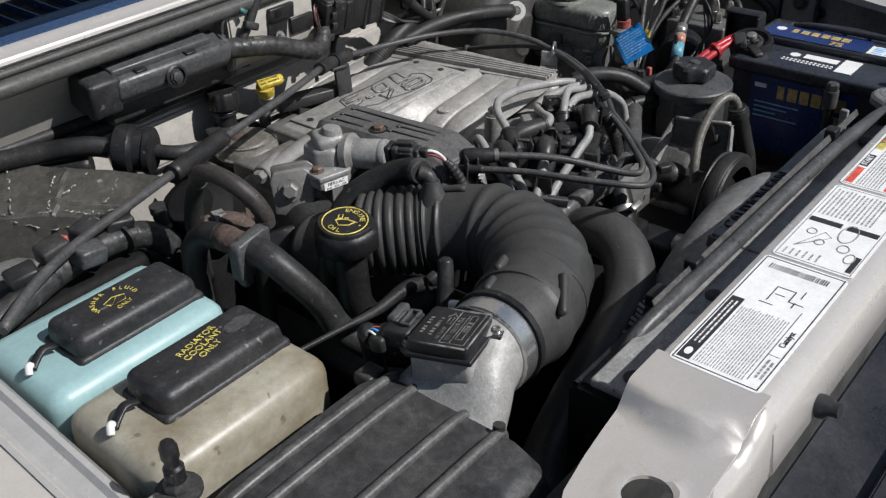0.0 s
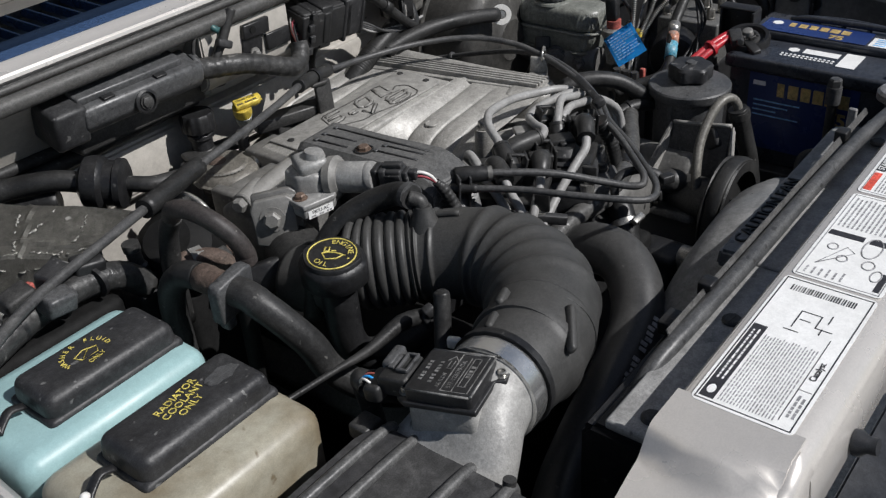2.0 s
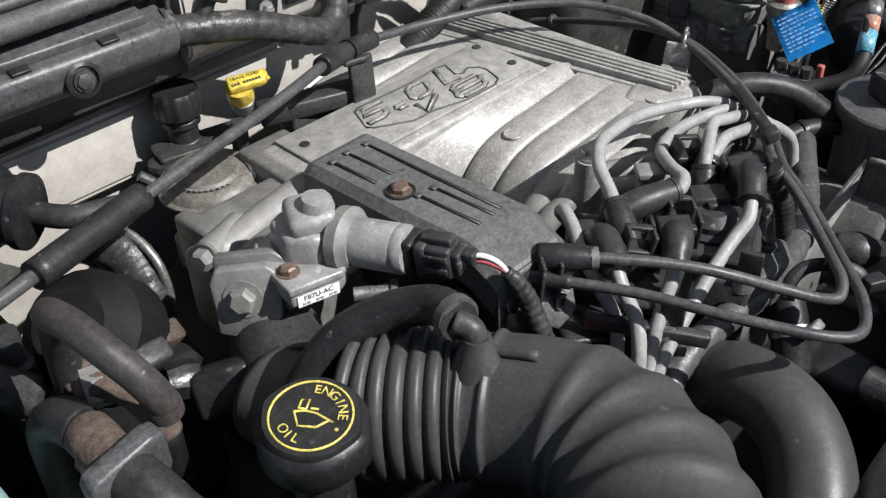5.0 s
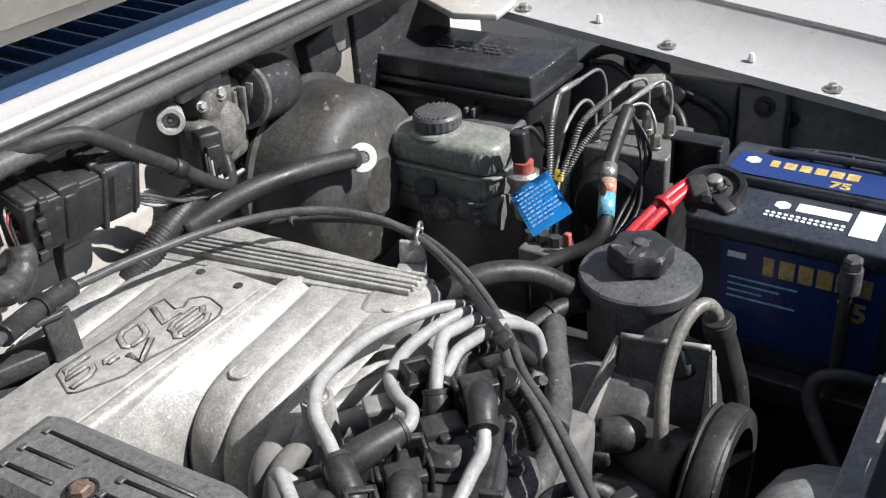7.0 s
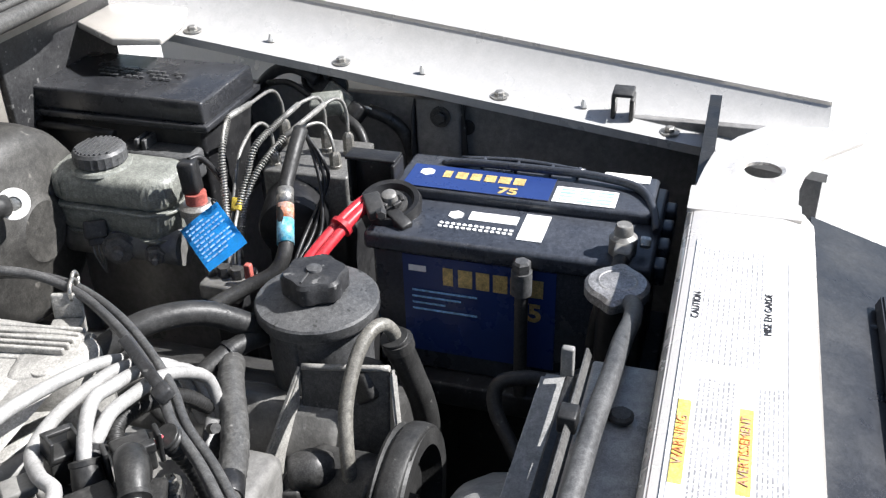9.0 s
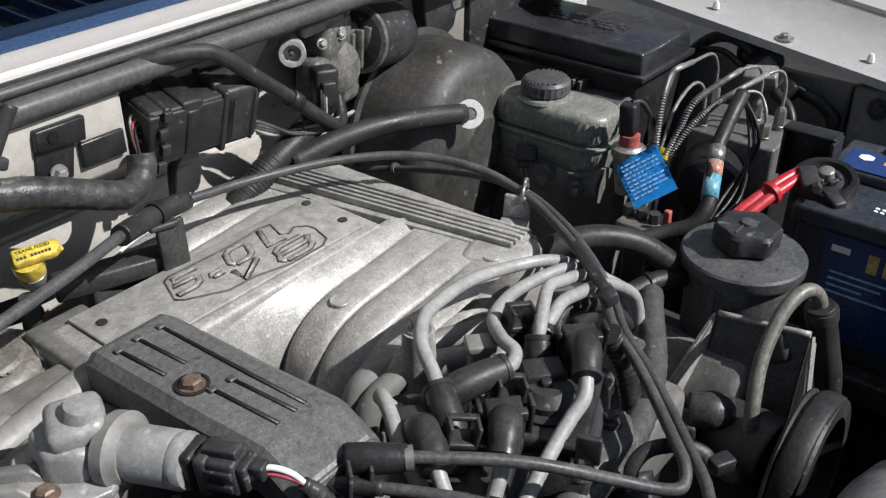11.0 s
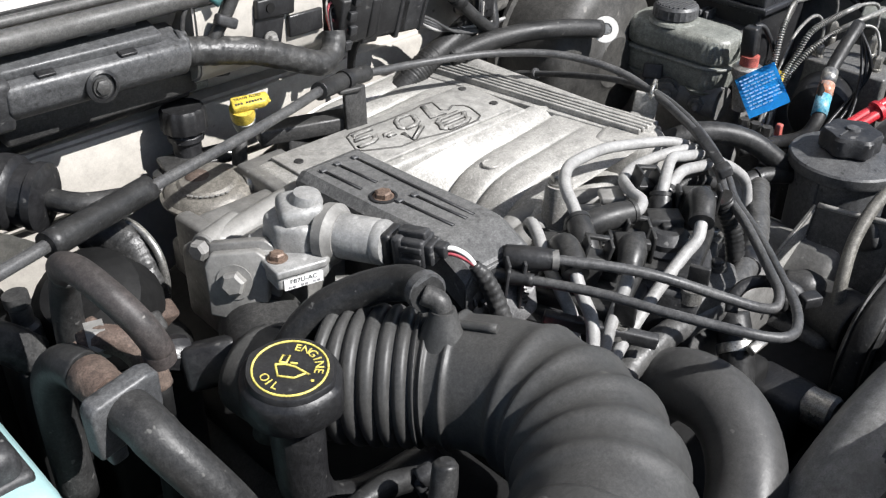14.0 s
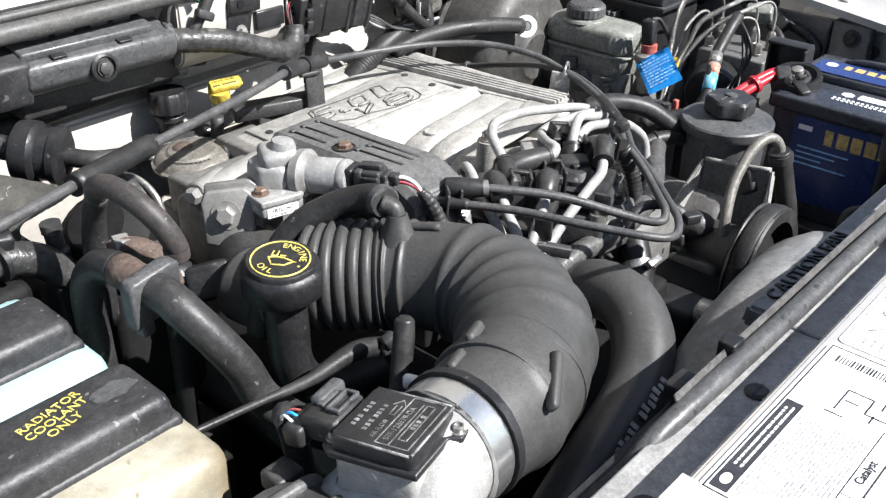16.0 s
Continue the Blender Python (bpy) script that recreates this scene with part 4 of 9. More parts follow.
part("handle", merge(sweep([(1.775, 0.640, 0.945), (1.772, 0.60, 0.953), (1.770, 0.50, 0.955), (1.768, 0.44, 0.955), (1.755, 0.385, 0.952), (1.72, 0.362, 0.946), (1.68, 0.352, 0.936)], 0.005, 8, flat=1.2),
                     sweep([(1.792, 0.62, 0.948), (1.794, 0.54, 0.952), (1.792, 0.455, 0.948)], 0.0035, 8), *[block((1.770, y, 0.946), (1.794, y + 0.004, 0.953), 0.001) for y in (0.585, 0.54, 0.495, 0.46)]), BATTERY_BLACK, bat)
part("end_lug", merge(*[block((1.62 + 0.045 * k, 0.335, 0.90), (1.645 + 0.045 * k, 0.35, 0.925), 0.003) for k in range(4)]), BATTERY_BLACK, bat)
part("front_label", block((1.6085, 0.455, 0.765), (1.6105, 0.643, 0.905), 0.0), BATTERY_BLUE, bat, "blue front label with gold letters")
tx = lambda y, z: axes((1.6078, y, z), (-1, 0, 0), (0, -1, 0))
for k in range(6):
    part("gold_block", slab(((0.0125, 0.0175, 0.0165, 0.0175, 0.0185, 0.0175)[k], 0.0245, 0.0003), tx(0.586 - 0.0215 * k, 0.8805), 0), GOLD_PRINT, bat)
writing("gold_letters", "75", 0.034, tx(0.488, 0.845), GOLD_PRINT, bat, 0.0003, 1.0, bold=0.0012)
part("badge", lathe([(0.013, 0), (0.013, 0.0006)], (1.6078, 0.624, 0.888), (-1, 0, 0), 6), GOLD_PRINT, bat)
part("badge_band", block((1.6065, 0.613, 0.884), (1.6075, 0.635, 0.892), 0), LABEL_WHITE, bat)
part("seal_badge", lathe([(0.011, 0), (0.011, 0.0005)], (1.6078, 0.625, 0.80), (-1, 0, 0), 20), GOLD_PRINT, bat)
part("small_print", merge(*[block((1.6068, 0.55 + 0.02 * (k % 3), 0.855 - 0.009 * k), (1.6076, 0.632, 0.8575 - 0.009 * k), 0) for k in range(4)]), TAG_PRINT, bat)
part("top_label", block((1.704, 0.486, 0.9465), (1.764, 0.674, 0.9475), 0), BATTERY_BLUE, bat, "blue top label")
up = lambda x, y, z: axes((x, y, z), (-0.05, 0, 1), (0, -1, 0))
for k in range(6):
    part("gold_block", slab(((0.0105, 0.0145, 0.0135, 0.0145, 0.0155, 0.0145)[k], 0.0165, 0.0003), up(1.742, 0.624 - 0.0188 * k, 0.9482), 0), GOLD_PRINT, bat)
writing("top_letters", "75", 0.021, up(1.714, 0.539, 0.9482), GOLD_PRINT, bat, 0.0003, 1.2, bold=0.0008)
part("top_badge", lathe([(0.010, 0), (0.010, 0.0006)], (1.744, 0.652, 0.9475), (0, 0, 1), 6), LABEL_WHITE, bat)
part("date_label", merge(block((1.660, 0.515, 0.9322), (1.680, 0.575, 0.9332), 0), block((1.628, 0.478, 0.9322), (1.690, 0.508, 0.9332), 0), lathe([(0.010, 0), (0.010, 0.001)], (1.668, 0.592, 0.9322), (0, 0, 1), 6),
                         *[lathe([(0.0025, 0), (0.0025, 0.001)], (1.646 - 0.008 * (k % 2), 0.604 - 0.0072 * (k // 2), 0.9322), (0, 0, 1), 8) for k in range(26)]), LABEL_WHITE, bat, "white date label with punched dots")
part("corner_sticker", block((1.777, 0.372, 0.9466), (1.798, 0.43, 0.9474), 0), LABEL_WHITE, bat)
part("side_sticker", block((1.705, 0.405, 0.9462), (1.745, 0.482, 0.9472), 0), LABEL_WHITE, bat, "white sticker with blue print")
part("sticker_print", merge(*[block((1.709 + 0.009 * (k % 4), 0.41 + 0.023 * (k // 4), 0.9472), (1.714 + 0.009 * (k % 4), 0.429 + 0.023 * (k // 4), 0.9475), 0) for k in range(12)]), TAG_PRINT, bat)
tray = thing("battery_tray", (1.70, 0.50, 0.44), "black battery tray on the inner fender", "battery tray")
part("tray", block((1.585, 0.335, 0.70), (1.815, 0.665, 0.735), 0.004), BLACK_DUST, tray)
part("stand", block((1.62, 0.36, 0.44), (1.78, 0.64, 0.70), 0.0), BLACK, tray)
hold = thing("battery_clamp_rod", (1.585, 0.495, 0.735), "dark battery hold-down rod with a long nut", "battery clamp")
part("rod", lathe([(0.008, 0), (0.008, 0.165)], (1.59, 0.492, 0.735), (0, 0, 1), 14), STEEL_DARK, hold)
part("nut", merge(lathe([(0.0125, 0), (0.0125, 0.03)], (1.59, 0.492, 0.885), (0, 0, 1), 16), hex_bolt((1.59, 0.492, 0.915), (0, 0, 1), 0.011, 0.014)), GREY_PLASTIC, hold)

# ---- driver's side: brakes, fuse box, steering pump ----
boost = thing("brake_booster", (1.575, 1.2, 0.80), "dirty black drum-shaped brake booster on the firewall", "brake booster")
BOOSTER = material("dirty_booster_paint", (0.03, 0.029, 0.027), 0.55, 0.0, (0.065, 0.062, 0.056), 0.85, 7, 160, 0.15, spots=(0.16, 0.15, 0.135), spot_size=40, spot_level=0.68, mid=0.4)
part("drum", lathe([(0.05, 0), (0.125, 0.003), (0.135, 0.010), (0.1365, 0.028), (0.1450, 0.030), (0.1450, 0.036), (0.1365, 0.038), (0.1350, 0.100), (0.1315, 0.124), (0.1220, 0.140), (0.106, 0.148), (0.05, 0.151), (0.04, 0.158)], (1.552, 1.268, 0.895), (0.03, -1, 0.02), 64), BOOSTER, boost)
part("vacuum_port", lathe([(0.016, 0), (0.014, 0.012), (0.010, 0.02)], (1.50, 1.145, 0.94), (0, -1, 0.2), 18), BLACK, boost)
master = thing("master_cylinder", (1.635, 1.05, 0.86), "grey-green brake fluid reservoir on an aluminium master cylinder", "master cylinder")
RES = material("aged_reservoir_plastic", (0.216, 0.223, 0.200), 0.34, 0.0, (0.135, 0.139, 0.124), 0.85, 14, 160, 0.05, mid=0.12)


def rounded(x0, x1, y0, y1, r, n=6):
    """A rectangle with round corners, as an outline."""
    return [(cx + r * math.cos(radians(a0 + 90 * i / n)), cy + r * math.sin(radians(a0 + 90 * i / n))) for cx, cy, a0 in ((x1 - r, y1 - r, 0), (x0 + r, y1 - r, 90), (x0 + r, y0 + r, 180), (x1 - r, y0 + r, 270)) for i in range(n + 1)]


def centred(x0, x1, y0, y1, r):
    cx0, cy0 = (x0 + x1) / 2, (y0 + y1) / 2
    return [(x - cx0, y - cy0) for x, y in rounded(x0, x1, y0, y1, r)], cx0, cy0


upper_plan, rx0, ry0 = centred(1.594, 1.684, 0.951, 1.138, 0.036)
part("reservoir", merge(prism(upper_plan, 0.046, 0.016, 5, Matrix.Translation((rx0, ry0, 0.917)), 0.985), lathe([(0.040, 0), (0.038, 0.004), (0.030, 0.007)], (1.634, 1.063, 0.961), (0, 0, 1), 36)), RES, master, "aged translucent reservoir")
part("lower_bowl", merge(prism([(u * 0.90, v * 0.93) for u, v in upper_plan], 0.046, 0.012, 4, Matrix.Translation((rx0, ry0, 0.873)), 1.09), lathe([(0.017, 0), (0.019, 0.02), (0.026, 0.03)], (1.615, 0.985, 0.85), (0, 0, 1), 24), lathe([(0.017, 0), (0.019, 0.02), (0.026, 0.03)], (1.618, 1.095, 0.85), (0, 0, 1), 24)), RES, master)
part("seam", prism([(u * 1.055, v * 1.03) for u, v in upper_plan], 0.0045, 0.0015, 2, Matrix.Translation((rx0, ry0, 0.9145))), RES, master, "moulded seam")
fcap = part("filler_cap", lathe([(0.031, 0), (0.034, 0.002), (0.034, 0.016), (0.031, 0.02), (0.001, 0.0205)], (1.634, 1.063, 0.968), (0, 0, 1), 48, (1, 0, 0), lambda a: 1 + 0.02 * math.cos(24 * a)), GREY_PLASTIC, master, "ribbed round filler cap")
for k in range(9):
    y = 1.063 - 0.024 + 0.006 * k
    hw = math.sqrt(max(0.0001, 0.029 ** 2 - (y - 1.063) ** 2))
    part("cap_rib", block((1.634 - hw, y - 0.0012, 0.988), (1.634 + hw, y + 0.0012, 0.9905), 0), GREY_PLASTIC, fcap)
part("neck", lathe([(0.029, 0), (0.029, 0.02)], (1.634, 1.063, 0.952), (0, 0, 1), 28), RES, master)
part("cylinder", sweep([(1.618, 1.145, 0.862), (1.62, 0.95, 0.862)], [0.026, 0.026], 20, 1, True), ALU_DARK, master)
for x, y, z, sz in ((1.588, 1.030, 0.866, 0.019), (1.592, 0.978, 0.862, 0.012)):
    part("union_nut", merge(lathe([(sz * 1.15, -0.03), (sz * 1.15, 0.0)], (x, y, z), (-0.85, -0.45, 0.1), 20), lathe([(sz, 0), (sz, 0.009), (sz * 0.8, 0.011)], (x, y, z), (-0.85, -0.45, 0.1), 6), lathe([(sz * 0.45, 0.01), (sz * 0.45, 0.024), (sz * 0.3, 0.026)], (x, y, z), (-0.85, -0.45, 0.1), 14)), DUSTY_CAST, master, "dirty union nut")
sx = axes((1.592, 1.062, 0.886), (-0.75, -0.45, 0.45), (0.5, -0.85, 0.0))
sensor = part("level_sensor", merge(slab((0.030, 0.024, 0.018), sx @ Matrix.Translation((0, 0.002, -0.004)), 0.004, 3), slab((0.022, 0.014, 0.012), sx @ Matrix.Translation((0.0, -0.012, -0.002)), 0.002)), BLACK_DUST, master, "dusty black level sensor plug")
for k in range(3):
    part("wire", sweep([sx @ Vector((-0.006 + 0.006 * k, -0.017, 0.006)), sx @ Vector((-0.005 + 0.006 * k, -0.028, 0.012)), sx @ Vector((-0.002 + 0.004 * k, -0.040, 0.006)), sx @ Vector((0.004, -0.056, -0.006))], 0.0016, 6), GREY_PLASTIC, sensor)

fuse = thing("fuse_box", (1.86, 1.14, 0.80), "dusty black under-hood fuse box with moulded lid", "fuse box")
part("base", block((1.775, 0.995, 0.80), (1.925, 1.27, 0.964), 0.006, 2), BLACK, fuse)
FUSE = material("glossy_dusty_fuse_lid", (0.022, 0.023, 0.026), 0.27, 0.0, (0.045, 0.046, 0.049), 0.7, 10, 200, 0.1, spots=(0.16, 0.158, 0.15), spot_size=14, spot_level=0.73, mid=0.3)
flid = part("lid", block((1.768, 0.986, 0.967), (1.925, 1.285, 1.001), 0.005, 3, 0.985), FUSE, fuse)
part("lid_lip", block((1.762, 0.980, 0.958), (1.93, 1.29, 0.968), 0.002), FUSE, flid)
part("moulded_print", merge(*[block((1.83 + 0.012 * j, 1.06 + 0.011 * k, 1.0035), (1.8345 + 0.012 * j, 1.068 + 0.011 * k, 1.0048), 0) for j in range(3) for k in range(13) if (j + k * 7) % 4]), GREY_PLASTIC, flid, "row of raised unreadable lettering")
part("hinge_pin", sweep([(1.762, 1.26, 0.945), (1.758, 1.20, 0.947), (1.758, 1.13, 0.944)], 0.006, 8), BLACK, fuse)
part("connector", block((1.735, 1.0, 0.885), (1.785, 1.125, 0.93), 0.006), GREY_PLASTIC, fuse)
part("latch", merge(block((1.745, 1.085, 0.93), (1.775, 1.091, 0.945), 0.001), block((1.745, 1.073, 0.93), (1.775, 1.079, 0.945), 0.001)), GREY_PLASTIC, fuse)
part("foot", block((1.80, 1.02, 0.44), (1.97, 1.28, 0.81), 0.01), APRON, fuse)

FITTING = material("dull_zinc_fitting", (0.26, 0.25, 0.225), 0.42, 0.6, (0.17, 0.162, 0.145), 0.7, 40, 260, 0.1)
ABS_ALU = material("dull_flat_aluminium", (0.15, 0.148, 0.142), 0.45, 0.3, (0.105, 0.103, 0.098), 0.7, 16, 220, 0.15, spots=(0.06, 0.059, 0.056), spot_size=60, spot_level=0.7, mid=0.15)
abs_unit = thing("brake_valve_block", (1.80, 0.83, 0.74), "grey aluminium brake valve block with black pump motor", "valve block")
part("block", slab((0.118, 0.125, 0.118), axes((1.812, 0.836, 0.80), (0, 0, 1), (1, 0.03, 0)), 0.004), ABS_ALU, abs_unit, "dull grey aluminium block")
part("motor", lathe([(0.046, -0.03), (0.046, 0.052), (0.043, 0.060), (0.030, 0.066), (0.001, 0.068)], (1.752, 0.850, 0.862), (-0.80, -0.25, 0.0), 36), BLACK, abs_unit)
part("stand", block((1.74, 0.77, 0.44), (1.86, 0.89, 0.84), 0.01), BLACK, abs_unit)
fits = [(1.83, 0.831), (1.826, 0.796), (1.783, 0.799), (1.772, 0.886), (1.855, 0.908)]
for (x, y), tall in zip(fits, (1.0, 1.0, 0.7, 0.6, 0.9)):
    z = 0.916
    part("fitting", merge(lathe([(0.0085, -0.01), (0.0085, 0.008 * tall), (0.0068, 0.010 * tall)], (x, y, z), (0, 0, 1), 16), lathe([(0.0082, 0.009 * tall), (0.0082, 0.029 * tall), (0.0066, 0.033 * tall), (0.0038, 0.036 * tall)], (x, y, z), (0, 0, 1), 6)), FITTING, abs_unit, "zinc line fitting")


def spiral_sleeve(pts, r, wire=0.0016, pitch=0.005):
    """A coiled spring round a line."""
    line = smooth_path(pts, 10)
    coil, s, side = [], 0.0, None
    for i in range(len(line) - 1):
        a, b = line[i], line[i + 1]
        d = b - a
        seg = d.length
        d = d.normalized()
        side = d.cross(Vector((0.3, 0.9, 0.2))).normalized()
        up = d.cross(side)
        n = max(2, int(seg / pitch * 6))
        for k in range(n):
            p = a.lerp(b, k / n)
            ang = 2 * math.pi * (s + seg * k / n) / pitch
            coil.append(p + (side * math.cos(ang) + up * math.sin(ang)) * r)
        s += seg
    return sweep(coil, wire, 5, 1, True)


# bent pipes: up from the block, over, and down to the junction; three run in coiled sleeves
lines = [[(1.855, 0.908, 0.945), (1.856, 0.910, 0.975), (1.834, 0.912, 1.0), (1.766, 0.91, 1.008), (1.695, 0.904, 1.018), (1.652, 0.894, 0.989), (1.631, 0.886, 0.944), (1.60, 0.872, 0.90), (1.575, 0.866, 0.84)],
         [(1.83, 0.831, 0.945), (1.834, 0.833, 0.978), (1.828, 0.839, 0.999), (1.791, 0.85, 1.003), (1.749, 0.855, 0.999), (1.688, 0.866, 0.985), (1.668, 0.874, 0.948), (1.645, 0.878, 0.918), (1.600, 0.868, 0.885), (1.572, 0.858, 0.84)],
         [(1.826, 0.796, 0.945), (1.832, 0.798, 0.978), (1.826, 0.804, 1.0), (1.800, 0.815, 1.003), (1.725, 0.842, 0.985), (1.676, 0.862, 0.955), (1.650, 0.872, 0.917), (1.605, 0.862, 0.88), (1.574, 0.850, 0.84)],
         [(1.783, 0.799, 0.935), (1.790, 0.806, 0.958), (1.798, 0.822, 0.974), (1.774, 0.838, 0.978), (1.725, 0.855, 0.972), (1.69, 0.870, 0.945), (1.66, 0.88, 0.91), (1.61, 0.876, 0.87), (1.58, 0.866, 0.84)],
         [(1.772, 0.886, 0.935), (1.778, 0.890, 0.962), (1.770, 0.898, 0.979), (1.743, 0.90, 0.980), (1.696, 0.895, 0.968), (1.668, 0.89, 0.945), (1.64, 0.885, 0.91), (1.60, 0.874, 0.86)]]
for k, pts in enumerate(lines):
    sleeved = k < 3
    tube = thing("brake_line", pts[0], "bent steel brake line in a coiled steel sleeve" if sleeved else "bare bent steel brake line", "brake line", "brake lines")
    part("pipe", sweep(pts, 0.0026, 8, 7), SLEEVE, tube)
    if sleeved:
        part("spiral_sleeve", spiral_sleeve(pts[4:8], 0.0040, 0.0011, 0.0036), SLEEVE, tube)
        part("cover_tube", sweep(pts[3:5], 0.0040, 10, 4), SLEEVE, tube)
solid("line_clip_yellow", slab((0.012, 0.014, 0.018), axes((1.643, 0.880, 0.912), (0.6, 0.1, 0.7), (1, 0, -0.6)), 0.002), YELLOW, "yellow plastic clip on the brake lines", "clip")

press = thing("pressure_switch", (1.60, 0.91, 0.88), "pressure switch with red collar and black plug", "pressure switch")
part("body", lathe([(0.012, -0.05), (0.019, 0.0), (0.0225, 0.006), (0.0225, 0.016), (0.017, 0.02)], (1.604, 0.911, 0.922), (0, 0, 1), 26), STEEL, press)
part("collar", lathe([(0.0135, 0.018), (0.0135, 0.034)], (1.604, 0.911, 0.922), (0, 0, 1), 20), RED_DULL, press, "faded red plastic collar")
part("plug", slab((0.024, 0.022, 0.042), axes((1.606, 0.914, 0.955), (0.05, 0.1, 1), (1, 0.2, 0)), 0.004), BLACK, press)
part("lead", sweep([(1.612, 0.918, 0.995), (1.63, 0.91, 0.99), (1.645, 0.895, 0.95), (1.65, 0.89, 0.90), (1.645, 0.885, 0.84)], 0.004, 8), BLACK, press)

tag = thing("paper_tag", (1.53, 0.845, 0.912), "bright blue printed paper tag tied to brake lines", "tag")
c1, c2, c3, c4 = Vector((1.523, 0.886, 0.949)), Vector((1.549, 0.847, 0.980)), Vector((1.541, 0.807, 0.936)), Vector((1.502, 0.842, 0.912))
ex, ey = (c2 - c1), (c4 - c1)
nrm = ex.cross(ey).normalized()
nrm = nrm if nrm.x < 0 else -nrm
bm = bmesh.new()
grid = [[bm.verts.new(c1 + ex * (i / 6) + ey * (j / 6) + nrm * 0.002 * math.sin(3 * i / 6 + j / 3)) for i in range(7)] for j in range(7)]
for j in range(6):
    for i in range(6):
        bm.faces.new((grid[j][i], grid[j][i + 1], grid[j + 1][i + 1], grid[j + 1][i]))
bmesh.ops.solidify(bm, geom=bm.faces[:], thickness=0.0006)
part("sheet", soften(bm, 60), TAG_BLUE, tag)
bm = bmesh.new()
rg = random.Random(8)
for r in range(9):
    u0 = 0.12 if r else 0.3
    x = 0.10
    v = 0.10 + r * 0.088
    while x < (0.9 if r % 4 else 0.6):
        w = rg.uniform(0.05, 0.14)
        quad = [c1 + ex * a + ey * b + nrm * 0.0032 for a, b in ((x, v), (min(x + w, 0.92), v), (min(x + w, 0.92), v + 0.032), (x, v + 0.032))]
        bm.faces.new([bm.verts.new(q) for q in quad])
        x += w + 0.03
part("print", bm, TAG_PRINT, tag, "pale unreadable print lines")
part("tie", sweep([c2, (1.56, 0.86, 0.975), (1.585, 0.875, 0.95), (1.60, 0.872, 0.90)], 0.0015, 6), BLACK, tag)

junction = thing("brake_junction", (1.555, 0.86, 0.82), "dirty brass brake junction with red clip under the lines", "junction")
part("body", block((1.535, 0.83, 0.845), (1.59, 0.885, 0.868), 0.004), ALU_DARK, junction)
for y in (0.842, 0.86, 0.878):
    part("nut", lathe([(0.008, 0), (0.008, 0.016)], (1.56, y, 0.866), (0, 0, 1), 6), STEEL_DARK, junction)
part("clip", block((1.548, 0.817, 0.873), (1.557, 0.826, 0.896), 0.002), RED_DULL, junction, "red plastic clip")
part("stem", block((1.545, 0.84, 0.44), (1.58, 0.875, 0.85), 0.004), BLACK, junction)

apron_plug = thing("apron_connector", (1.955, 0.865, 0.94), "grey-green wiring connector clipped to the inner fender", "connector")
am = axes((1.952, 0.862, 0.944), (-0.75, 0.25, 0.6), (0, -0.81, -0.58))
part("shell", merge(slab((0.040, 0.034, 0.026), am @ Matrix.Translation((-0.006, 0, -0.012)), 0.004, 3), slab((0.022, 0.028, 0.022), am @ Matrix.Translation((0.024, 0, -0.010)), 0.003), slab((0.012, 0.014, 0.006), am @ Matrix.Translation((0.0, 0, 0.013)), 0.001)), RES, apron_plug)
part("rear_shell", slab((0.024, 0.036, 0.026), am @ Matrix.Translation((0.042, 0, -0.013)), 0.004), BLACK, apron_plug)
part("front_shell", slab((0.026, 0.032, 0.026), am @ Matrix.Translation((-0.038, 0, -0.014)), 0.005), BLACK_DUST, apron_plug)
part("clip_disc", lathe([(0.022, -0.01), (0.022, 0.006), (0.016, 0.009), (0.014, 0.004), (0.001, 0.004)], (1.972, 0.906, 0.966), (-0.9, -0.1, 0.3), 24), BLACK, apron_plug)
part("loom", sweep([(1.955, 0.815, 0.930), (1.956, 0.795, 0.924), (1.958, 0.777, 0.914), (1.962, 0.762, 0.895), (1.965, 0.752, 0.86), (1.965, 0.75, 0.80)], 0.0105, 14), TAPE, apron_plug)
part("loom", sweep([(1.958, 0.898, 0.970), (1.962, 0.918, 0.980), (1.966, 0.945, 0.984), (1.97, 0.98, 0.97), (1.975, 1.02, 0.93)], 0.009, 12), BLACK_DUST, apron_plug)
for k in range(3):
    part("wire", sweep([(1.950, 0.826, 0.938 - 0.004 * k), (1.948, 0.812, 0.937 - 0.006 * k), (1.952, 0.800, 0.929 - 0.002 * k)], 0.0018, 6), (WHITE, BLACK, RES)[k], apron_plug)
upright = thing("battery_side_bracket", (1.965, 0.70, 0.90), "dark upright steel bracket bolted beside the battery", "bracket")
part("plate", merge(prism([(0.752, 0.84), (0.740, 0.950), (0.728, 0.962), (0.668, 0.955), (0.660, 0.84)], 0.005, 0.0015, 2, Matrix(((0, 0, -1, 1.972), (1, 0, 0, 0), (0, 1, 0, 0), (0, 0, 0, 1)))), prism([(1.972, 0.84), (1.945, 0.84), (1.958, 0.93), (1.972, 0.95)], 0.004, 0.001, 1, Matrix(((1, 0, 0, 0), (0, 0, -1, 0.748), (0, 1, 0, 0), (0, 0, 0, 1)))), block((1.965, 0.65, 0.44), (1.985, 0.75, 0.86), 0.002)), BLACK_DUST, upright)
part("bolt", hex_bolt((1.966, 0.706, 0.934), (-1, 0, 0.1), 0.010, 0.008, 0.015), STEEL_DARK, upright, "flanged bolt")
part("grommet", lathe([(0.012, 0), (0.012, 0.005), (0.008, 0.006)], (1.985, 0.667, 0.905), (-1, 0, 0.1), 20), BLACK, upright)

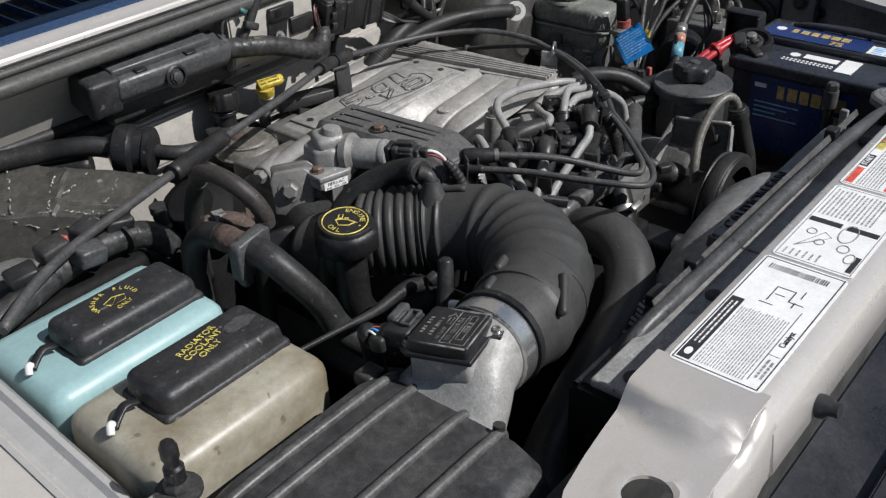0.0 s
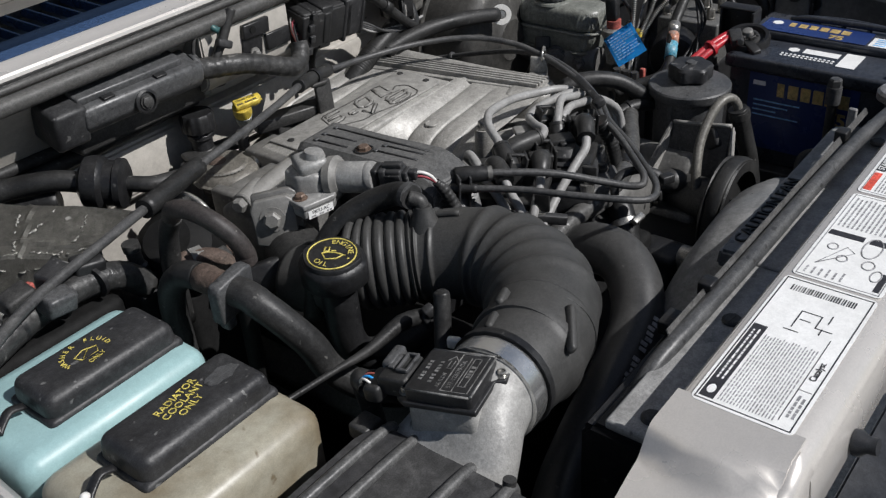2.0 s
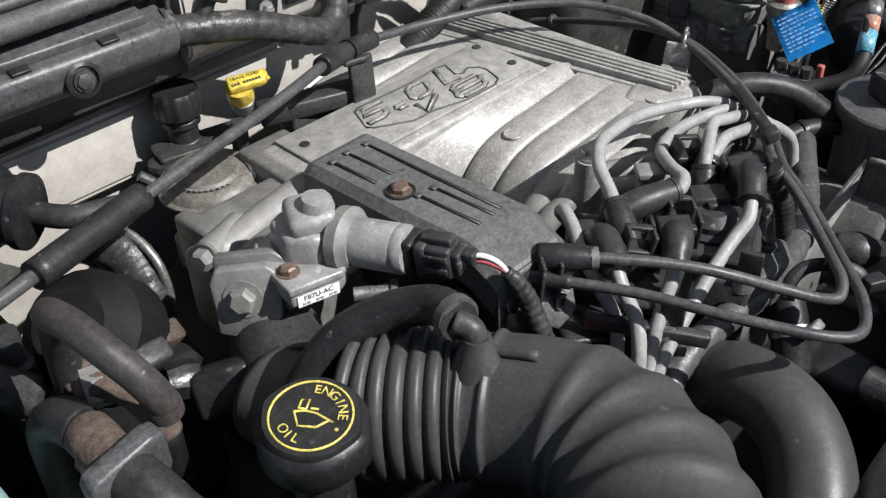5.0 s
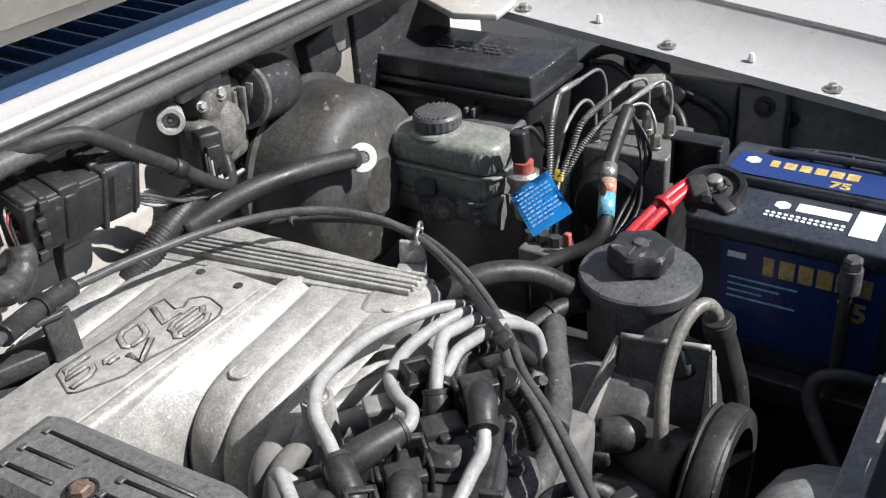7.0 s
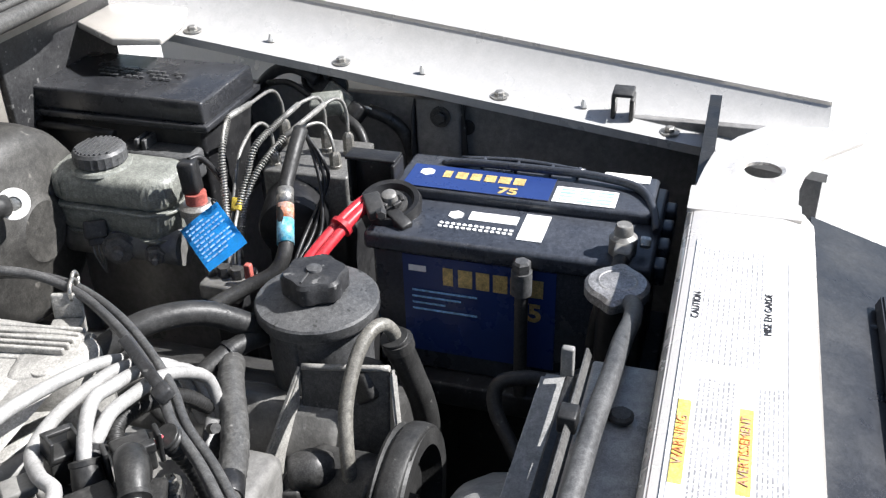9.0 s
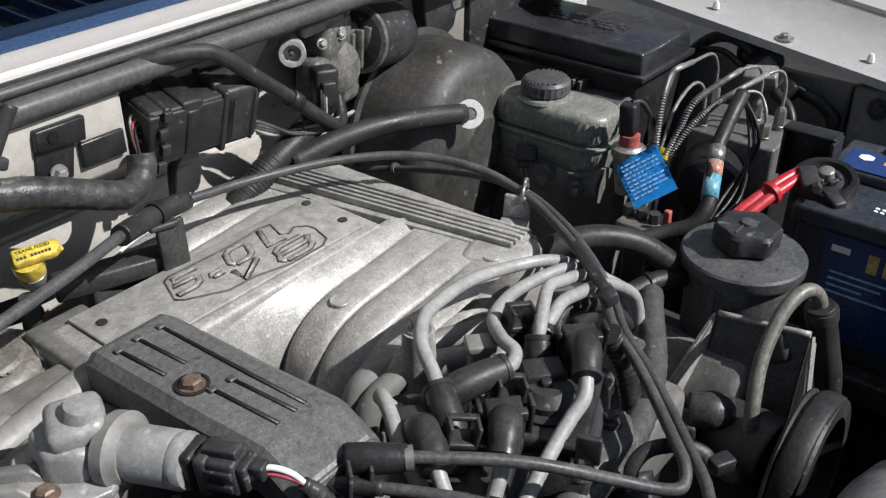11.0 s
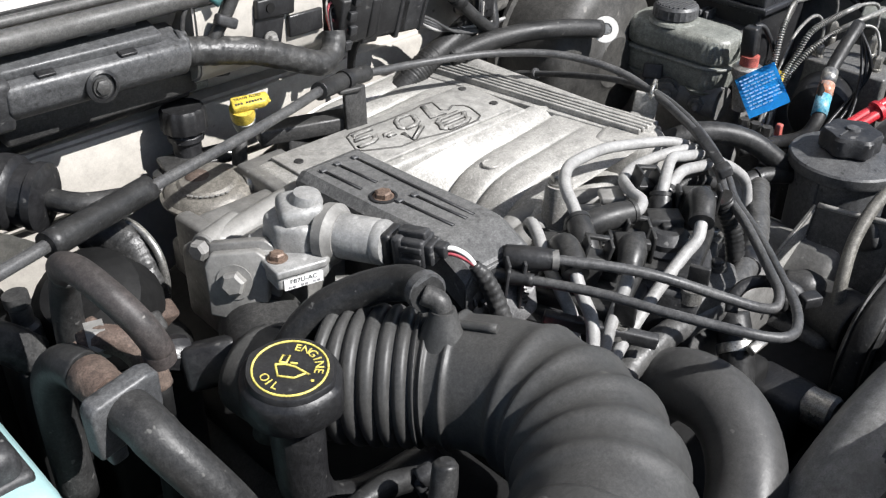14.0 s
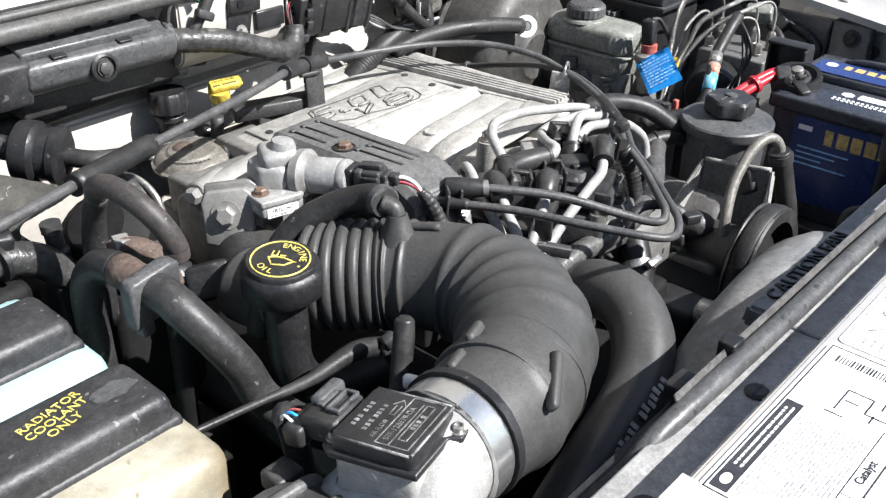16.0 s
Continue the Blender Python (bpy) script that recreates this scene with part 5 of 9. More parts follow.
cable = thing("battery_cable_black", (1.64, 0.80, 0.88), "thick black cable with orange and teal label bands", "battery cable")
cpts = [(1.72, 0.815, 1.0), (1.69, 0.812, 0.985), (1.645, 0.808, 0.952), (1.612, 0.796, 0.932), (1.581, 0.783, 0.908), (1.56, 0.79, 0.885), (1.535, 0.82, 0.872), (1.50, 0.85, 0.862)]
part("sheath", sweep(cpts, 0.0095, 14, 6), RUBBER, cable)
for a, b, mt, nm in ((0.06, 0.34, STEEL, "silver_band"), (0.34, 0.60, ORANGE, "orange_band"), (0.60, 1.0, TEAL, "teal_band")):
    p0, p1 = Vector((1.648, 0.809, 0.955)), Vector((1.584, 0.784, 0.911))
    part(nm, sweep([p0.lerp(p1, a), p0.lerp(p1, b)], 0.0108, 16, 1, True), mt, cable)
for k in range(3):
    part("wire", sweep([(1.735, 0.815, 0.985), (1.72, 0.80 - 0.006 * k, 0.96), (1.70 + 0.01 * k, 0.785, 0.925), (1.66, 0.775 + 0.01 * k, 0.88), (1.60, 0.79, 0.86)], 0.0028, 6), BLACK, cable)

term = thing("positive_terminal", (1.66, 0.69, 0.93), "battery terminal under an open black cover with red cables", "battery terminal")
flap = part("cover_flap", merge(block((1.733, 0.684, 0.900), (1.738, 0.752, 0.974), 0.0015), block((1.700, 0.682, 0.905), (1.737, 0.687, 0.972), 0.0015), block((1.708, 0.684, 0.970), (1.738, 0.752, 0.975), 0.0015), block((1.716, 0.748, 0.905), (1.738, 0.753, 0.972), 0.0015)), BLACK, term, "hinged black cover standing open")
part("hinge", sweep([(1.728, 0.686, 0.902), (1.728, 0.750, 0.902)], 0.005, 10, 1, True), BLACK, flap)
part("cover_base", merge(lathe([(0.036, -0.02), (0.040, 0.006), (0.037, 0.013), (0.031, 0.012), (0.027, 0.005), (0.001, 0.004)], (1.660, 0.674, 0.937), (-0.25, 0, 1), 30), slab((0.05, 0.05, 0.025), axes((1.69, 0.690, 0.905), (-0.2, 0, 1), (1, 0.2, 0)), 0.004), slab((0.018, 0.034, 0.012), axes((1.632, 0.654, 0.932), (-0.3, -0.2, 1), (0.8, -0.5, 0)), 0.003)), BLACK, term, "moulded black base cup")
part("terminal_disc", merge(lathe([(0.020, 0), (0.021, 0.003), (0.019, 0.008), (0.012, 0.009)], (1.655, 0.671, 0.942), (-0.3, 0, 1), 22), *[slab((0.005, 0.012, 0.006), axes((1.652 + 0.015 * math.cos(a), 0.671 + 0.015 * math.sin(a), 0.949), (-0.3, 0, 1), (math.cos(a), math.sin(a), 0)), 0.001) for a in (0.4, 1.7, 2.9, 4.1, 5.3)]), STEEL_DARK, term, "dark ribbed clamp disc")
part("post", lathe([(0.011, 0), (0.009, 0.022), (0.006, 0.024)], (1.655, 0.671, 0.940), (-0.3, 0, 1), 18), ALU_DARK, term)
part("clamp", merge(slab((0.04, 0.022, 0.014), axes((1.635, 0.685, 0.944), (-0.2, 0, 1), (1, 0.6, 0)), 0.003), hex_bolt((1.622, 0.672, 0.95), (-1, -0.4, 0.2), 0.007, 0.014)), STEEL_DARK, term)
for k, dy in enumerate((0.0, 0.0115)):
    part("red_sheath", sweep([(1.650, 0.690 + dy, 0.950), (1.625, 0.700 + dy, 0.946), (1.58, 0.717 + dy, 0.930), (1.54, 0.734 + dy, 0.905), (1.52, 0.742 + dy, 0.87)], 0.0066, 12), RED_CABLE, term, "bright red cable")
part("tie_band", clamp_ring((1.60, 0.715, 0.937), (-0.85, 0.35, -0.35), 0.0135, 0.006, 0.001), RED_CABLE, term)
neg = thing("negative_terminal", (1.63, 0.375, 0.932), "grey lead battery clamp with bolt and black cable", "battery terminal")
part("clamp", merge(lathe([(0.016, 0), (0.016, 0.02), (0.011, 0.024), (0.010, 0.034), (0.0085, 0.036)], (1.632, 0.385, 0.932), (0, 0, 1), 20), slab((0.03, 0.02, 0.016), axes((1.613, 0.382, 0.936), (0, 0, 1), (1, 0, 0)), 0.003)), ALU_DARK, neg)
part("bolt", hex_bolt((1.632, 0.366, 0.948), (0, -1, 0), 0.007, 0.012), STEEL, neg)
part("lead", sweep([(1.60, 0.382, 0.942), (1.585, 0.385, 0.935), (1.57, 0.392, 0.915), (1.565, 0.40, 0.88), (1.565, 0.405, 0.82)], 0.009, 10), RUBBER, neg)

# power steering pump and its reservoir
steer = thing("power_steering_reservoir", (1.462, 0.69, 0.80), "black power steering reservoir with wide lid and knob", "reservoir")
cx, cy = 1.462, 0.688
part("body", lathe([(0.050, -0.16), (0.056, -0.12), (0.058, -0.02), (0.058, 0.0)], (cx, cy, 0.925), (0, 0, 1), 40), GREY_PLASTIC, steer)
part("lid", lathe([(0.060, -0.008), (0.066, -0.007), (0.0675, -0.004), (0.0675, 0.0065), (0.0655, 0.009), (0.050, 0.0125), (0.036, 0.0155), (0.001, 0.016)], (cx, cy, 0.922), (0, 0, 1), 44), GREY_PLASTIC, steer)
knob = part("knob", lathe([(0.030, 0.016), (0.034, 0.020), (0.034, 0.038), (0.031, 0.042), (0.001, 0.043)], (cx, cy, 0.922), (0, 0, 1), 48, (1, 0, 0), lambda a: 1 + 0.07 * math.cos(6 * a)), BLACK_DUST, steer)
part("button", merge(lathe([(0.009, 0), (0.008, 0.003), (0.001, 0.004)], (cx, cy, 0.9645), (0, 0, 1), 18), block((cx - 0.028, cy + 0.002, 0.9645), (cx - 0.006, cy + 0.0035, 0.9658), 0)), GREY_PLASTIC, knob)
part("side_rib", block((cx - 0.06, cy + 0.0, 0.82), (cx - 0.05, cy + 0.012, 0.915), 0.003), GREY_PLASTIC, steer)
part("boss", slab((0.045, 0.045, 0.04), axes((1.415, 0.628, 0.862), (-0.3, -0.6, 0.4), (1, -0.6, 0)), 0.005, 2, 0.7), STEEL_DARK, steer)

bracket = thing("steering_pump_bracket", (1.36, 0.63, 0.70), "grey cast aluminium channel bracket before the steering pump", "bracket")
pA, pB = Vector((1.390, 0.678, 0.892)), Vector((1.398, 0.584, 0.902))
qA, qB = Vector((1.366, 0.684, 0.77)), Vector((1.374, 0.582, 0.77))


def plank(a, b, c, d, t):
    """A thick sheet between four corners."""
    n = (b - a).cross(d - a).normalized() * t
    b_ = bmesh.new()
    lo = [b_.verts.new(q) for q in (a, b, c, d)]
    hi = [b_.verts.new(q + n) for q in (a, b, c, d)]
    b_.faces.new(lo[::-1])
    b_.faces.new(hi)
    for k in range(4):
        b_.faces.new((lo[k], lo[(k + 1) % 4], hi[(k + 1) % 4], hi[k]))
    bmesh.ops.recalc_face_normals(b_, faces=b_.faces)
    bmesh.ops.bevel(b_, geom=b_.edges[:], offset=min(0.002, t * 0.4), segments=2, affect="EDGES")
    return soften(b_, 50)


# one casting: the floor's darker colour stands for shade, the paler gussets for sun
part("channel_floor", plank(pA, pB, qB, qA, 0.006), DUSTY_CAST, bracket, "grey channel floor, darkened for shade")
part("flange", plank(pA, qA, Vector((1.300, 0.700, 0.765)), Vector((1.312, 0.700, 0.800)), 0.007), ALU, bracket, "pale cast gusset")
part("flange", plank(pB, Vector((1.352, 0.562, 0.835)), Vector((1.322, 0.556, 0.775)), qB, 0.007), ALU, bracket, "pale cast gusset")
part("rim", sweep([pA, pA.lerp(pB, 0.5) + Vector((0.002, 0, -0.002)), pB], 0.0035, 8, 4), ALU, bracket)
part("pump_body", merge(sweep([(1.34, 0.652, 0.80), (1.33, 0.60, 0.80), (1.325, 0.572, 0.80)], [0.028, 0.036, 0.038], 22, 5), block((1.28, 0.585, 0.44), (1.40, 0.69, 0.79), 0.012)), STEEL_DARK, bracket, "dark cast pump body")
part("pump_nose", merge(sweep([(1.305, 0.66, 0.825), (1.315, 0.64, 0.828), (1.325, 0.625, 0.824)], [0.018, 0.021, 0.016], 14, 4), slab((0.03, 0.02, 0.02), axes((1.30, 0.657, 0.80), (0, 0, 1), (1, 0.3, 0)), 0.004)), STEEL_DARK, bracket)
part("side_bolt", hex_bolt((1.268, 0.668, 0.80), (-0.8, 0.5, 0.2), 0.008, 0.018, 0.011), STEEL_DARK, bracket)
WORN_PIPE = material("dull_bare_pipe", (0.165, 0.158, 0.14), 0.5, 0.15, (0.11, 0.105, 0.093), 0.7, 30, 240, 0.15, mid=0.25)
pipe = thing("steering_pressure_pipe", (1.318, 0.60, 0.78), "curved bare steel power steering pipe", "pipe")
part("pipe", sweep([(1.312, 0.598, 0.78), (1.312, 0.598, 0.82), (1.32, 0.603, 0.855), (1.345, 0.611, 0.89), (1.378, 0.612, 0.92), (1.402, 0.607, 0.936), (1.42, 0.599, 0.938), (1.43, 0.591, 0.925), (1.432, 0.588, 0.905)], 0.0075, 14, 7), WORN_PIPE, pipe)
part("union", merge(hex_bolt((1.312, 0.598, 0.775), (0, 0, 1), 0.013, 0.022), lathe([(0.015, 0), (0.015, 0.02)], (1.312, 0.598, 0.757), (0, 0, 1), 16)), STEEL_DARK, pipe)
part("rubber_end", sweep([(1.430, 0.590, 0.918), (1.434, 0.586, 0.90), (1.443, 0.577, 0.86), (1.45, 0.567, 0.81), (1.452, 0.56, 0.72)], [0.015, 0.0155, 0.0145, 0.0145, 0.0145], 16), RUBBER, pipe)
part("crimp", clamp_ring((1.433, 0.587, 0.908), (0.15, -0.15, -1), 0.0155, 0.012, 0.0015), STEEL_DARK, pipe)

pulley = thing("drive_pulley", (1.297, 0.535, 0.72), "large black ribbed steering pump pulley", "pulley")
part("rim", lathe([(0.06, 0), (0.084, 0.0), (0.086, 0.003), (0.083, 0.006), (0.083, 0.028), (0.086, 0.031), (0.084, 0.034), (0.068, 0.034), (0.060, 0.014), (0.02, 0.010), (0.018, 0.026), (0.001, 0.027)], (1.305, 0.556, 0.805), (0.03, -1, 0.03), 56), RUBBER, pulley)
solid("drive_belt", sweep([(1.224, 0.538, 0.70), (1.222, 0.538, 0.80), (1.245, 0.538, 0.866), (1.305, 0.538, 0.891), (1.365, 0.538, 0.866), (1.388, 0.538, 0.80), (1.388, 0.538, 0.62)], 0.0125, 8, 6, flat=0.3), RUBBER, "ribbed black drive belt over the pulley", "belt")

# wiper motor and firewall fittings
STUD_GREY = material("worn_pale_plastic", (0.36, 0.35, 0.33), 0.5, 0.0, (0.22, 0.21, 0.195), 0.8, 40, 200, 0.1)
wiper = thing("wiper_motor", (1.42, 1.23, 1.0), "black wiper motor on a dirty cast gear housing", "wiper motor")
WIPER = material("dirty_grey_gear_housing", (0.15, 0.144, 0.132), 0.55, 0.2, (0.07, 0.067, 0.062), 0.85, 18, 200, 0.3, spots=(0.28, 0.27, 0.25), spot_size=90, spot_level=0.7, mid=0.35)
part("motor", lathe([(0.030, -0.004), (0.041, 0.0), (0.042, 0.004), (0.042, 0.080), (0.039, 0.092), (0.028, 0.098), (0.012, 0.099)], (1.425, 1.222, 1.064), (0.96, 0.18, -0.16), 36), BLACK_DUST, wiper)
part("end_band", lathe([(0.0425, 0), (0.0445, 0.001), (0.0445, 0.008), (0.0425, 0.009)], (1.424, 1.222, 1.0645), (0.96, 0.18, -0.16), 36), WIPER, wiper)
part("gear_housing", merge(slab((0.075, 0.055, 0.105), axes((1.385, 1.235, 0.988), (0.08, 0, 1), (1, 0.3, 0)), 0.014, 3), lathe([(0.036, 0), (0.038, 0.005), (0.034, 0.022), (0.020, 0.028)], (1.372, 1.222, 1.045), (-0.25, -0.95, 0.15), 28)), WIPER, wiper)
part("crank_cover", slab((0.060, 0.040, 0.06), axes((1.365, 1.218, 1.052), (0.1, 0, 1), (1, 0.2, 0)), 0.008, 3), WIPER, wiper)
part("plug_socket", slab((0.05, 0.035, 0.07), axes((1.335, 1.21, 1.0), (0.1, 0, 1), (1, 0.2, 0)), 0.008, 3), WIPER, wiper)
part("housing_rib", merge(*[slab((0.006, 0.012, 0.05), axes((1.392 + 0.016 * k, 1.204, 1.035), (0.1, 0, 1), (1, 0.3, 0)), 0.002) for k in range(3)]), WIPER, wiper)
for q, r in (((1.372, 1.198, 1.092), 0.006), ((1.338, 1.196, 1.088), 0.005), ((1.384, 1.204, 1.04), 0.006)):
    part("cover_bolt", hex_bolt(q, (-0.2, -0.9, 0.3), r, 0.006, r * 1.4), STEEL, wiper)
part("housing_stud", lathe([(0.014, 0), (0.0162, 0.006), (0.0165, 0.034), (0.0155, 0.036), (0.0105, 0.036), (0.0095, 0.024), (0.001, 0.024)], (1.302, 1.213, 1.090), (-0.6, -0.75, 0.1), 28), STUD_GREY, wiper, "pale round housing stud")
part("stud_core", lathe([(0.003, 0), (0.003, 0.009), (0.001, 0.010)], (1.2855, 1.194, 1.0925), (-0.6, -0.75, 0.1), 14), STEEL_DARK, wiper)
part("arm", slab((0.075, 0.014, 0.013), axes((1.345, 1.203, 1.102), (0, 0, 1), (1, 0.1, -0.15)), 0.003), GREY_CAST, wiper)
part("plug", merge(slab((0.03, 0.026, 0.056), axes((1.318, 1.178, 1.012), (0.05, 0, 1), (1, -0.4, 0)), 0.004), slab((0.018, 0.012, 0.03), axes((1.312, 1.164, 1.025), (0.05, 0, 1), (1, -0.4, 0)), 0.002)), BLACK, wiper)
for k in range(4):
    part("lead", sweep([(1.302 + 0.004 * k, 1.165, 1.048), (1.296 + 0.004 * k, 1.160, 1.03), (1.30 + 0.004 * k, 1.165, 1.0)], 0.0016, 6), (BLACK, WIRE_DARK, STUD_GREY, BLACK)[k], wiper)
part("mount", block((1.36, 1.24, 0.98), (1.44, 1.277, 1.08), 0.005), STEEL_DARK, wiper)

conn = thing("firewall_connector", (1.13, 1.2, 1.03), "large black multi-pin connector on the firewall", "connector")
cm = axes((1.136, 1.19, 1.066), (0.05, -0.25, 1), (1, 0.0, -0.22))
cx = lambda x, w, d, h, z=0.0, y=0.0, bv=0.003: slab((w, d, h), cm @ Matrix.Translation((x, y, z - h / 2)), bv)
part("body", merge(cx(-0.005, 0.130, 0.052, 0.066), cx(-0.02, 0.11, 0.056, 0.060)), BLACK, conn)
part("plug_face", merge(cx(-0.062, 0.022, 0.050, 0.068), cx(-0.052, 0.010, 0.055, 0.072)), BLACK, conn)
part("collar", merge(cx(-0.022, 0.026, 0.055, 0.074), cx(-0.022, 0.016, 0.060, 0.054)), BLACK, conn)
part("end_cap", merge(cx(0.043, 0.050, 0.056, 0.070, 0.002, 0, 0.006), cx(0.020, 0.008, 0.060, 0.074), cx(0.058, 0.005, 0.060, 0.066)), BLACK_DUST, conn)
part("latch", merge(cx(0.035, 0.045, 0.022, 0.008, 0.036), cx(0.018, 0.012, 0.030, 0.010, 0.036), cx(0.056, 0.008, 0.030, 0.010, 0.036)), BLACK_DUST, conn)
for k in range(4):
    part("tab", cx(-0.060 + 0.004 * (k % 2), 0.010, 0.006, 0.012, -0.030 + 0.020 * k, -0.031, 0.001), BLACK_DUST, conn)
for k in range(3):
    part("guide_rib", cx(-0.002 + 0.011 * k, 0.003, 0.054, 0.058, 0.0, 0.0, 0.0008), BLACK_DUST, conn)
part("moulded_mark", merge(*[cx(0.012 + 0.006 * (k % 2), 0.004, 0.003, 0.005, -0.014 + 0.008 * (k // 2), -0.0255, 0) for k in range(6)]), GREY_PLASTIC, conn, "small unreadable moulded marks")
part("stay", sweep([(1.115, 1.20, 1.025), (1.112, 1.21, 1.0), (1.112, 1.215, 0.955)], 0.008, 8, 4, flat=0.4), BLACK, conn)
for k in range(9):
    wy, wz = 1.170 + 0.009 * (k % 3), 1.052 + 0.0045 * k
    part("wire", sweep([(1.082, wy, wz), (1.070, wy, wz + 0.003), (1.058, 1.180 + 0.004 * (k % 3), 1.066 + 0.0022 * k), (1.050, 1.168, 1.050)], 0.0019, 6), (PINK_WIRE, STUD_GREY, RED_CABLE, BLACK, PINK_WIRE, ORANGE, BLACK, PINK_WIRE, STUD_GREY, BLACK, PINK_WIRE)[k], conn)
part("bracket_plate", merge(prism([(0.949, 1.115), (0.947, 1.094), (0.998, 1.091), (1.001, 1.115)], 0.010, 0.002, 2, Matrix(((1, 0, 0, 0), (0, 0, -1, 1.1800), (0, 1, 0, 0), (0, 0, 0, 1)))), prism([(0.948, 1.096), (0.942, 1.058), (0.98, 1.057), (0.988, 1.091)], 0.004, 0.0012, 2, Matrix(((1, 0, 0, 0), (0, 0, -1, 1.1790), (0, 1, 0, 0), (0, 0, 0, 1)))), block((0.9910, 1.172, 1.062), (1.040, 1.178, 1.088), 0.002)), BLACK, conn, "black steel bracket plate")
part("bracket_hole", lathe([(0.0055, 0), (0.0055, 0.0012)], (0.9650, 1.1695, 1.1050), (0, -1, 0), 16), CAVITY_SHADE, conn)
part("bracket_bolt", hex_bolt((0.9640, 1.172, 1.0680), (0, -1, 0), 0.006, 0.009, 0.009), GREY_CAST, conn)

ring_hose = thing("heater_hose_plugged", (1.45, 1.14, 0.93), "dark rubber hose ending in a white ring", "hose")
part("hose", sweep([(1.25, 1.17, 0.97), (1.30, 1.155, 0.982), (1.36, 1.135, 0.988), (1.43, 1.115, 0.983), (1.492, 1.099, 0.972)], 0.0135, 16), RUBBER, ring_hose)
part("ring", lathe([(0.010, 0), (0.019, 0.0), (0.019, 0.007), (0.0095, 0.007), (0.008, 0.004)], (1.501, 1.095, 0.970), (-0.75, -0.6, 0.3), 32), WHITE, ring_hose, "white plastic ring")
part("plug", lathe([(0.0098, 0), (0.008, 0.006), (0.001, 0.007)], (1.501, 1.095, 0.970), (-0.75, -0.6, 0.3), 16), STEEL, ring_hose)
conv = thing("ribbed_conduit", (1.2, 1.18, 0.95), "black corrugated wiring conduit behind the engine", "conduit")
part("conduit", sweep([(1.15, 1.19, 0.92), (1.19, 1.182, 0.953), (1.225, 1.18, 0.973), (1.27, 1.18, 0.990), (1.31, 1.19, 0.998)], 0.016, 14, 24, wave=lambda s: 1 + 0.1 * math.sin(s * 1400)), RUBBER, conv)
vac = thing("vacuum_hose", (1.25, 1.2, 1.0), "thin grey-black hose along the firewall", "hose")
part("hose", sweep([(1.05, 1.20, 1.13), (1.09, 1.175, 1.144), (1.135, 1.158, 1.143), (1.162, 1.155, 1.128), (1.202, 1.155, 1.094), (1.250, 1.158, 1.055), (1.310, 1.160, 1.004), (1.335, 1.168, 0.998), (1.352, 1.19, 1.02)], 0.0085, 12, 6), RUBBER_DUST, vac)
part("joint", sweep([(1.246, 1.158, 1.059), (1.260, 1.158, 1.047)], 0.0105, 12, 1, True), RUBBER, vac)
loom = thing("wire_bundle", (1.25, 1.18, 1.0), "bundle of thin dark wires from the connector", "wires")
for k in range(4):
    part("wire", sweep([(1.19, 1.18 + 0.004 * k, 1.045), (1.22, 1.175, 1.03 - 0.004 * k), (1.26, 1.17 + 0.003 * k, 1.005), (1.31, 1.165, 0.995 + 0.003 * k), (1.36, 1.17, 1.0)], 0.0026, 6), (WIRE_DARK, GREY_PLASTIC, WIRE_DARK, WIRE_GREY)[k], loom)
stud2 = thing("cowl_stud", (1.225, 1.23, 1.115), "small worn steel stud and bracket under the cowl", "stud")
part("bracket", slab((0.030, 0.016, 0.012), axes((1.214, 1.228, 1.106), (0, -0.5, 0.9), (0.8, 0, 0.5)), 0.003), GREY_CAST, stud2)
part("stud", lathe([(0.009, 0), (0.0095, 0.004), (0.0095, 0.014), (0.006, 0.016), (0.006, 0.020)], (1.228, 1.232, 1.116), (0.3, -0.9, 0.3), 16), STEEL_DARK, stud2)
hinge = thing("hood_support", (1.62, 1.27, 1.05), "dark steel hood support arm at the cowl corner", "hood support")
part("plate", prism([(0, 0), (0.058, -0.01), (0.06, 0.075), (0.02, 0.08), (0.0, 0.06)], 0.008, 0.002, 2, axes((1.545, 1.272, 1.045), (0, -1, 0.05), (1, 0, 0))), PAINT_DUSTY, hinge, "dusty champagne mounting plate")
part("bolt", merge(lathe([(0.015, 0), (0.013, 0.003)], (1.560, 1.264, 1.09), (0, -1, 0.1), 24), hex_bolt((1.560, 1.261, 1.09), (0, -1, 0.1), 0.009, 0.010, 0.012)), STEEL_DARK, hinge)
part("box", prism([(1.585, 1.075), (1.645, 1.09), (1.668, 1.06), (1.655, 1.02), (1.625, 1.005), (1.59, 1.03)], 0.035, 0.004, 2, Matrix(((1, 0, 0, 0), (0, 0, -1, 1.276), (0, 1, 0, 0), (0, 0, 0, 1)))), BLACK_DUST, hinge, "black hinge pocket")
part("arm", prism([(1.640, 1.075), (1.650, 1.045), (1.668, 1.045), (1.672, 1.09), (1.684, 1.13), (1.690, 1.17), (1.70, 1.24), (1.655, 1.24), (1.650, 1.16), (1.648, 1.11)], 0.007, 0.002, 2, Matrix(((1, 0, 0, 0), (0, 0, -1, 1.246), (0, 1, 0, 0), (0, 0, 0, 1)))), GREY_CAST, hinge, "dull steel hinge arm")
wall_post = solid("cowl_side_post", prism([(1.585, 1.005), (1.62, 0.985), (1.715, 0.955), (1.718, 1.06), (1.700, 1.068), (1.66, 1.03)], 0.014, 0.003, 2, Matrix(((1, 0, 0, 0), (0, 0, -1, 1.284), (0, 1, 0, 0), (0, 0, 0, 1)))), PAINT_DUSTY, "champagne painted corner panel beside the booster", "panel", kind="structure")
